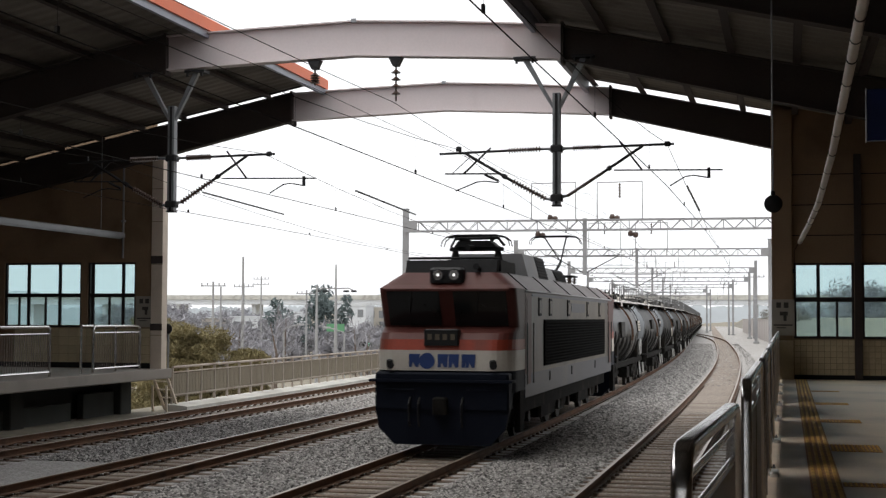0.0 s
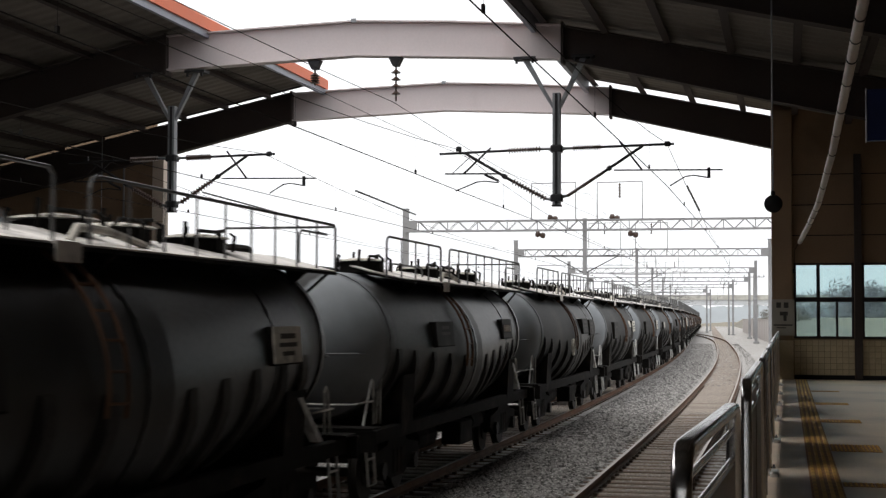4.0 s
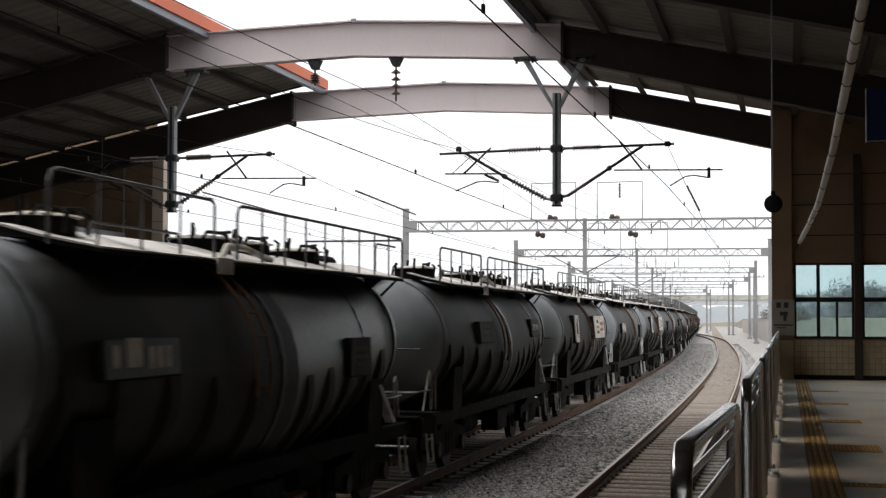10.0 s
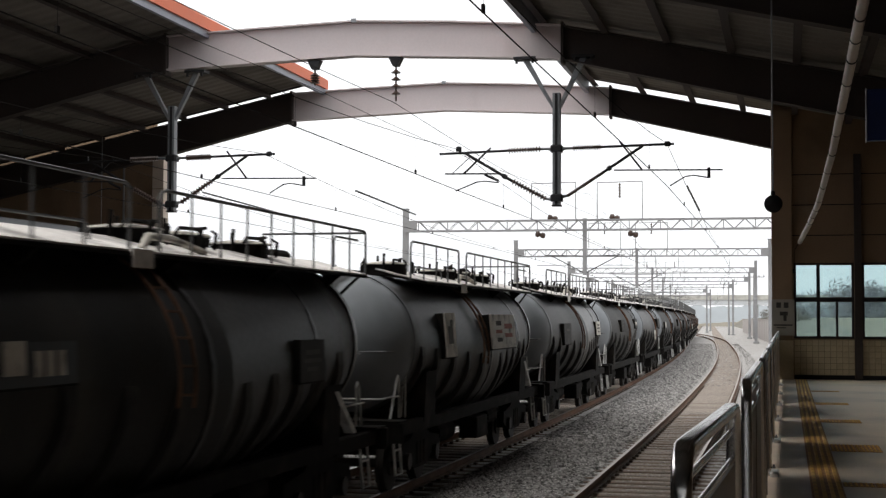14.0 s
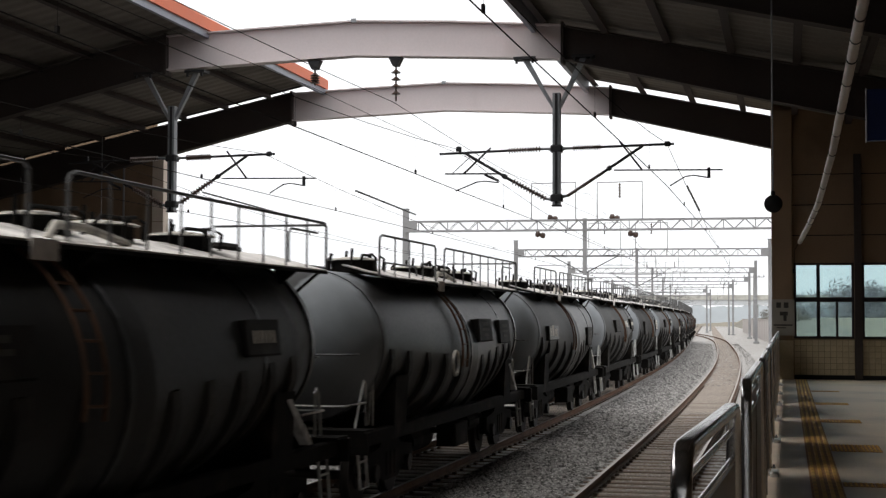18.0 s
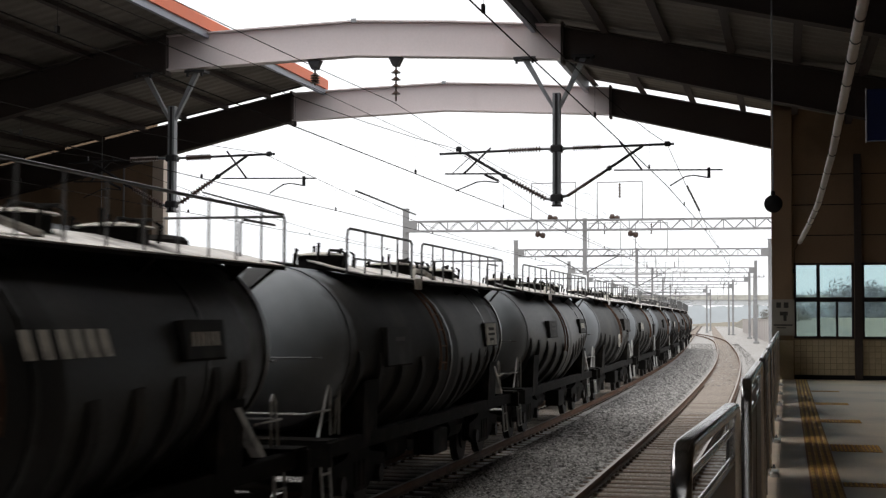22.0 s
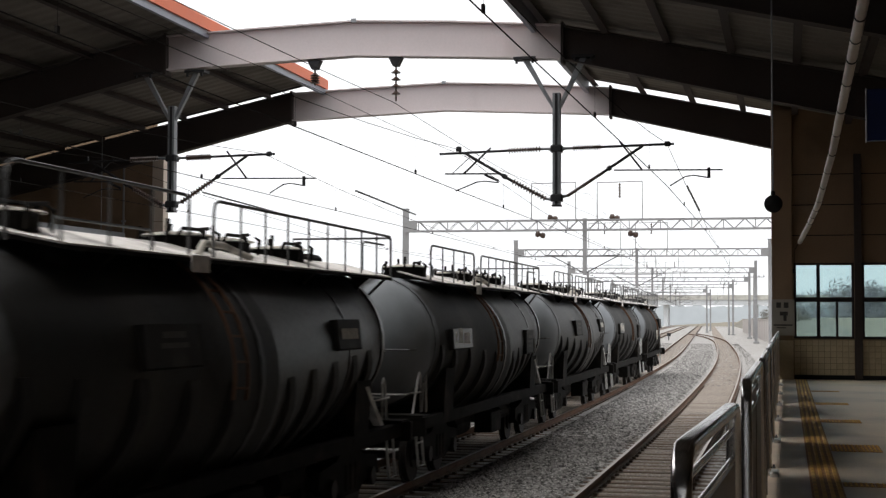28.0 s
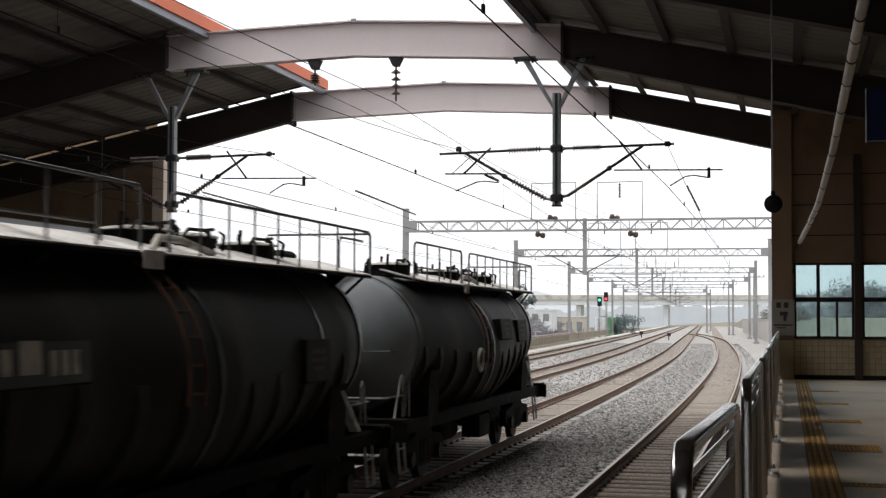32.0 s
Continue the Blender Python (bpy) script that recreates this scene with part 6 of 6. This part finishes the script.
def bare_tree(x, y, z, h, seed, material=None, leafy=0):
    rng = random.Random(seed)
    t = thing("bare_tree", "bare grey-brown winter tree", "tree", "bare trees", at=(x, y, z))
    trunk, twigs = Shape(), Shape()
    trunk.tube([(0, 0, -0.2), (0.05 * h * rng.uniform(-1, 1), 0, h * 0.45), (0.08 * h * rng.uniform(-1, 1), 0, h * 0.85)], [0.03 * h, 0.018 * h, 0.004 * h], 6)
    for k in range(16):
        f = rng.uniform(0.25, 0.8)
        a = rng.random() * 6.283
        ln = h * rng.uniform(0.18, 0.36)
        p = Vector((0, 0, h * f))
        d = Vector((math.cos(a), math.sin(a), rng.uniform(0.5, 1.4))).normalized()
        twigs.tube([p, p + d * ln * 0.6, p + d * ln + Vector((0, 0, 0.1 * ln))], [0.008 * h, 0.005 * h, 0.002 * h], 4)
        for j in range(7):
            q = p + d * ln * rng.uniform(0.3, 1)
            e = (d + Vector((rng.gauss(0, 0.6), rng.gauss(0, 0.6), rng.gauss(0.2, 0.4)))).normalized()
            twigs.tube([q, q + e * ln * rng.uniform(0.25, 0.5)], [0.003 * h, 0.001 * h], 3, caps=False)
    part("trunk", trunk, BARK, t)
    part("twigs", twigs, BARE, t, kind="stuff")


def wood(name, label, spots, material, seed, size, dense=26, leaf=0.5, thin=0.3):
    """A distant belt of trees or bushes: countless small leaves in uneven clumps."""
    rng = random.Random(seed)
    sh = Shape()
    for x, y, z, h, r in spots:
        for k in range(int(4 + h * 0.8)):
            c = (x + rng.gauss(0, r * 0.5), y + rng.gauss(0, r * 0.5), z + h * rng.uniform(0.15, 0.95))
            clump(sh, c, r * rng.uniform(0.3, 0.6), dense, rng, leaf * size, 0.8, thin)
    solid(name, sh, material, label, "trees", kind="stuff")


def utility_pole(x, y, z, h, arms, label="pale concrete utility pole with cross arms"):
    p = thing("utility_pole", label, "pole", "utility poles", at=(x, y, z))
    part("shaft", Shape().tube([(0, 0, -0.3), (0, 0, h)], [0.2, 0.12], 8), POLE_PALE, p)
    for k in range(arms):
        zz = h - 0.5 - 1.0 * k
        part("cross_arm", Shape().box(-1.5, 1.5, -0.06, 0.06, zz - 0.06, zz + 0.06), GALV_PALE, p)
        for dx in (-1.4, -0.7, 0.7, 1.4):
            part("pin_insulator", Shape().tube([(dx, 0, zz + 0.06), (dx, 0, zz + 0.35)], 0.07, 6), POLE_PALE, p)


def street_lamp(x, y, z, h, way):
    p = thing("street_lamp", "pale street lamp with a curved arm", "street lamp", "street lamps", at=(x, y, z))
    part("shaft", Shape().tube([(0, 0, -0.3), (0, 0, h)], [0.12, 0.08], 8), POLE_PALE, p)
    part("arm", Shape().tube([(0, 0, h), (way * 0.25, 0, h + 0.12), (way * 1.6, 0, h + 0.5)], 0.06, 6), POLE_PALE, p)
    part("lantern", Shape().box(min(way * 1.5, way * 2.3), max(way * 1.5, way * 2.3), -0.16, 0.16, h + 0.42, h + 0.62, c=0.06), POLE_PALE, p)


def signal(s, x, z, lens, h):
    px, py, turn = along(x, s)
    g = thing("rail_signal", "colour-light railway signal on a slim post", "railway signal", "railway signals", at=(px, py, 0), turn=turn)
    part("post", Shape().tube([(0, 0, -0.4), (0, 0, h)], 0.09, 8), GALV_PALE, g)
    hd = part("head", Shape().box(-0.35, 0.35, -0.1, 0.2, h, h + 1.5, c=0.06), BLACK, g)
    part("lens", Shape().disc((0, -0.13, h + z), (0, 1, 0), 0.22, 0.06, 16), lens, hd, "lit lens")
    part("hood", Shape().tube([(0.24 * math.cos(a), -0.25, h + z + 0.24 * math.sin(a)) for a in [math.pi * k / 8 for k in range(9)]], 0.03, 5), BLACK, hd)
    part("ladder", Shape().tube([(0.2, 0.2, -0.3), (0.2, 0.2, h)], 0.03, 4).tube([(-0.2, 0.2, -0.3), (-0.2, 0.2, h)], 0.03, 4), GALV_PALE, g)


def traffic_light(x, y, z, h):
    g = thing("traffic_light", "traffic light showing green on a tall post", "traffic light", "traffic lights", at=(x, y, z))
    part("post", Shape().tube([(0, 0, -0.3), (0, 0, h + 0.4)], 0.09, 8), GALV_PALE, g)
    hd = part("head", Shape().box(-0.2, 1.2, -0.15, 0.15, h - 0.25, h + 0.25, c=0.04), BLACK, g)
    part("lens", Shape().disc((0.85, -0.17, h), (0, 1, 0), 0.19, 0.05, 14), SIG_GREEN, hd, "lit green lens")


def block_building(name, x0, x1, y0, y1, z0, z1, floors, cols, material, label):
    b = thing(name, label, "building", "", at=((x0 + x1) / 2, (y0 + y1) / 2, z0))
    hx, hy, h = (x1 - x0) / 2, (y1 - y0) / 2, z1 - z0
    part("wall", Shape().box(-hx, hx, -hy, hy, -0.5, h), material, b)
    part("roof", Shape().box(-hx - 0.2, hx + 0.2, -hy - 0.2, hy + 0.2, h, h + 0.35), FAR_CONC, b)
    for i in range(floors):
        for j in range(cols):
            x = -hx + (j + 0.5) * 2 * hx / cols
            z = (i + 0.35) * h / floors
            part("window", Shape().box(x - hx / cols * 0.55, x + hx / cols * 0.55, -hy - 0.05, -hy + 0.02, z, z + h / floors * 0.45), GALV, b)


def build_surroundings():
    rng = random.Random(5)
    for k, (x, y, h, sp) in enumerate(((-26.3, 58, 6.4, 2.3), (-24.9, 58.5, 6.2, 2.3), (-23.3, 59, 5.3, 2.0), (-28.4, 60, 6.8, 2.6), (-25.6, 55.5, 5.0, 1.8))):
        pine_tree(x, y, -4.2, h, sp, 11 + k)
    for k, (x, y, h) in enumerate(((-45, 150, 6.5), (-40, 130, 7.5), (-52, 140, 8), (-36, 120, 7), (-60, 165, 9), (-48, 120, 7.5))):
        bare_tree(x, y, -4.8, h, 40 + k)
    spots = []
    for k in range(105):
        y = rng.uniform(165, 330)
        x = -0.34 * y + rng.uniform(-45, 40)
        if x < -24 - (y - 22) ** 2 / 3980:
            spots.append((x, y, -5, rng.uniform(3.0, 6.5), rng.uniform(2.5, 5)))
    for k in range(60):
        y = rng.uniform(380, 440)
        spots.append((-0.36 * y + rng.uniform(-60, 75), y, -5, rng.uniform(7, 12), rng.uniform(4, 7)))
    wood("winter_thicket", "grey-brown leafless thicket beside the road", spots, BARE, 3, 1.0, 110, 0.75, 0.07)
    spots = [(-85 + rng.gauss(0, 3), 250 + rng.gauss(0, 4), -5, rng.uniform(11, 14), 3.0) for k in range(4)]
    spots += [(-54, 262, -5, 12, 3), (-50, 268, -5, 14, 2.5), (-84, 300, -5, 12, 3)]
    wood("far_evergreens", "dark evergreen trees standing above the thicket", spots, FAR_GREEN, 9, 1.0, 60, 0.5)
    spots = [(-47 + rng.uniform(-6, 6), 222 + rng.uniform(-4, 4), -0.5, rng.uniform(1.5, 3.0), 1.6) for k in range(9)]
    wood("trackside_bushes", "grey-green bushes beside the tracks", spots, FAR_GREEN, 10, 0.5, 60, 0.4)
    spots = [(-31 + rng.uniform(-5, 5), 262 + rng.uniform(-4, 4), -0.5, rng.uniform(2.5, 4.2), 1.8) for k in range(8)]
    wood("trackside_bushes", "dark bushes beside the tracks", spots, FAR_GREEN, 12, 0.5, 60, 0.4)
    for x, y, h, a in ((-63.3, 150, 11.7, 1), (-60.5, 152, 14.6, 0), (-79.0, 190, 12.0, 0), (-53, 200, 13.5, 1), (-75.5, 190, 12.5, 1), (-92, 240, 15, 2), (-66.0, 190, 11.5, 1), (-50.9, 150, 11.2, 0)):
        utility_pole(x, y, -5, h, a)
    tall = thing("flood_mast", "tapered mast with a crossbar of lamps", "lamp mast", at=(-49.0, 151, -5))
    part("shaft", Shape().tube([(0, 0, -0.3), (0, 0, 13.6)], [0.28, 0.08], 10), POLE_PALE, tall)
    part("crossbar", Shape().tube([(-2.2, 0, 10.6), (-1.5, 0, 10.95), (0, 0, 10.9), (1.5, 0, 10.95), (2.2, 0, 10.6)], 0.07, 6), GALV_PALE, tall)
    for dx in (-2.1, -1.2, 1.2, 2.1):
        part("lamp_head", Shape().box(dx - 0.3, dx + 0.3, -0.16, 0.16, 10.5, 10.72, c=0.06), DARK_METAL, tall)
    gs = thing("road_sign", "green road sign on a post", "sign", at=(-51.9, 160, -5))
    part("post", Shape().tube([(0, 0, 0), (0, 0, 6)], 0.1, 8), POLE_PALE, gs)
    part("sign_board", Shape().box(-1.1, 1.1, -0.12, -0.05, 6.0, 6.9), GREEN_WALL, gs)
    street_lamp(-44.5, 140, -5, 6.1, -1)
    street_lamp(-52.2, 143, -5, 6.4, 1)
    traffic_light(-46.3, 152, -5, 4.7)
    traffic_light(-47.4, 120, -5, 4.0)
    # viaduct across the distance
    v = thing("viaduct", "long pale concrete road viaduct across the distance", "viaduct", kind="structure")
    part("deck", Shape().box(-330, 60, 486, 498, 7.2, 9.0), FAR_CONC, v)
    part("parapet", Shape().box(-330, 60, 485.5, 486, 9.0, 10.6), KERB, v)
    for k in range(13):
        x = -310 + 30 * k
        part("pier", Shape().box(x - 0.8, x + 0.8, 488, 496, -6, 7.2, c=0.1), FAR_CONC, v)
    # pale sheds and the barriers by the bend
    for i in range(14):
        s = 226 + 4 * i
        px, py, turn = along(-21.5 + 0.05 * i, s)
        ob = solid("green_barrier", Shape().box(-0.1, 0.1, 0, 3.95, -0.5, 2.6).box(-0.16, 0.16, -0.12, 0.12, -0.5, 2.8), GREEN_WALL if i > 4 else FAR_CONC, "green trackside barrier panel" if i > 4 else "grey trackside barrier panel", "barrier", "trackside barrier panels", at=(px, py, 0), turn=turn)
    for k in range(3, 16):
        y = 360 + 70 * rng.random()
        x = -y * (0.09 + 0.022 * k) + rng.uniform(-3, 3)
        wd, h = rng.uniform(5, 12), rng.uniform(4, 9)
        block_building("far_house", x - wd / 2, x + wd / 2, y, y + 9, -4, h - 3, 1 + int(h > 6), 3, (FAR_CONC, BEIGE_BLDG)[k % 2], "pale small building in the distance")
    spots = [(rng.uniform(2, 40), rng.uniform(235, 330), 0.5, rng.uniform(6, 10), rng.uniform(3, 5)) for k in range(20)]
    wood("lineside_trees", "grey leafless trees standing beside the bend", spots, BARE, 23, 1.0, 90, 0.6, 0.07)
    wall = thing("retaining_wall", "low stained concrete wall beside the bend", "wall", kind="structure")
    for i in range(30):
        px, py, turn = along(3.4, 128 + 6 * i)
        part("wall_panel", Shape().box(-0.15, 0.15, 0.02, 5.98, -0.4, 2.5).box(-0.2, 0.2, 0.0, 6.0, 2.5, 2.62), LINE_WALL, wall, at=pose(px, py, 0, 0, 0, turn))
    bank = [(*along(rng.uniform(6.5, 11), rng.uniform(215, 300))[:2], 2.0, rng.uniform(1.0, 2.2), 1.6) for k in range(14)]
    wood("bank_bushes", "yellow-green bushes on the bank", bank, GRASS, 21, 0.5, 60, 0.4)
    for s, x in ((209, 2.6), (252, -0.4)):
        px, py, turn = along(x, s)
        utility_pole(px, py, -0.3, 9.5, 1, "grey lineside pole with a cross arm")
    signal(228, -21.1, 1.0, SIG_GREEN, 4.6)
    signal(230, -20.2, 0.4, SIG_RED, 5.4)
    for s, x in ((214, -13.8), (190, -9.1)):
        px, py, turn = along(x, s)
        d = thing("shunt_marker", "small dark trackside marker", "marker", "trackside markers", at=(px, py, -0.28), turn=turn)
        part("post", Shape().tube([(0, 0, 0), (0, 0, 0.7)], 0.07, 8), DARK_METAL, d)
        part("head", Shape().box(-0.25, 0.25, -0.12, 0.12, 0.6, 1.05, c=0.04), DARK_METAL, d)
    # distance: a low ridge and treeline, haze painted in as pale glow
    ridge = Shape()
    n = 120
    pts = []
    for i in range(n + 1):
        x = -1700 + 2400 * i / n
        h = 14 + 40 * noise.noise((x * 0.004, 3.3, 0)) + 22 * noise.noise((x * 0.013, 9.1, 0))
        pts.append((x, max(6, 0.7 * h + 8)))
    ridge.add([(x, 1500, -20) for x, _ in pts] + [(x, 1500, h) for x, h in pts], [(i, i + 1, n + 2 + i, n + 1 + i) for i in range(n)])
    haze = mat("distant_ridge_haze_glow", (0.2, 0.21, 0.22), 1.0, spread=0.2, scale=0.01, fine=0.05, bump=0, emit=(0.55, 0.58, 0.61), emit_strength=0.9)
    line = Shape()
    pts = []
    for i in range(601):
        x = -900 + 1400 * i / 600
        pts.append((x, 11 + 6 * noise.noise((x * 0.006, 1.3, 0)) + 3 * noise.noise((x * 0.06, 5.1, 0)) + 3 * noise.noise((x * 0.31, 7.7, 0))))
    line.add([(x, 1150, -20) for x, _ in pts] + [(x, 1150, h) for x, h in pts], [(i, i + 1, 602 + i, 601 + i) for i in range(600)])
    # the treeline's haze lies in its grey and its emission
    veil_grey = mat("distant_treeline_haze_glow", (0.15, 0.16, 0.17), 1.0, spread=0.35, scale=0.02, fine=0.12, bump=0, emit=(0.4, 0.43, 0.45), emit_strength=0.85)
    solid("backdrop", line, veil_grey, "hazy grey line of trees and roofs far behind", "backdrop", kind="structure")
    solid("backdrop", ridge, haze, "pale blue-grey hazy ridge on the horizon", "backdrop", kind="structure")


# ---------------------------------------------------------------- build
build_ground()
build_platforms()
build_frames()
roof(-1)
roof(1)
build_end_walls()
build_light_cover()
build_side_fence()

loco = build_loco()
loco.scale = (1, 1.02, 1)
first_wagon = build_wagon()
wagons = [first_wagon] + [copy_thing(first_wagon, Matrix.Identity(4)) for _ in range(23)]
STYLES = {0: 2, 1: 0, 2: 3, 3: 2, 4: 2, 5: 4, 6: 0, 7: 1, 8: 4, 9: 1, 20: 4, 21: 0, 22: 4, 23: 3}
for k, wg in enumerate(wagons):
    wagon_marks(wg, STYLES.get(k, (2, 0, 3, 4, 0)[k % 5]))
# painted numbers, reduced to bars
for k, y0 in ((14, 0.5), (3, 2.35)):
    for i in range(6):
        part("marking_bar", Shape().box(-0.004, 0.004, -0.075, 0.075, -0.12, 0.12), PLACARD, wagons[k], at=pose(tank_point(y0 + 0.26 * (i - 2.5), 0.3)[0] + 0.012, y0 + 0.26 * (i - 2.5), 2.5, 0, -17, 0))

build_fences()
build_platform_things()
build_hung_masts()
build_gantries()
build_wires()
build_surroundings()
build_tracks()
build_tactile()
build_stones()


# ---------------------------------------------------------------- movement
def passed(t):
    """Wagons that have gone by at t seconds: a train that slows very slightly."""
    return -3.1238 + 0.79777 * t - 0.000455 * t * t


def motions():
    times = [0.5 * i for i in range(65)]
    rows = []
    for t in times:
        x, y, turn = along(TRACKS[1], 37.76 - WAGON * (passed(t) - passed(0)))
        rows.append((t, pose(x, y, 0, 0, 0, turn)))
    walk(loco, rows)
    for k, wg in enumerate(wagons):
        rows = []
        for t in times:
            x, y, turn = along(TRACKS[1], 18.85 - 6.35 + WAGON * (k - passed(t)))
            rows.append((t, pose(x, y, 0, 0, 0, turn)))
        walk(wg, rows)


motions()
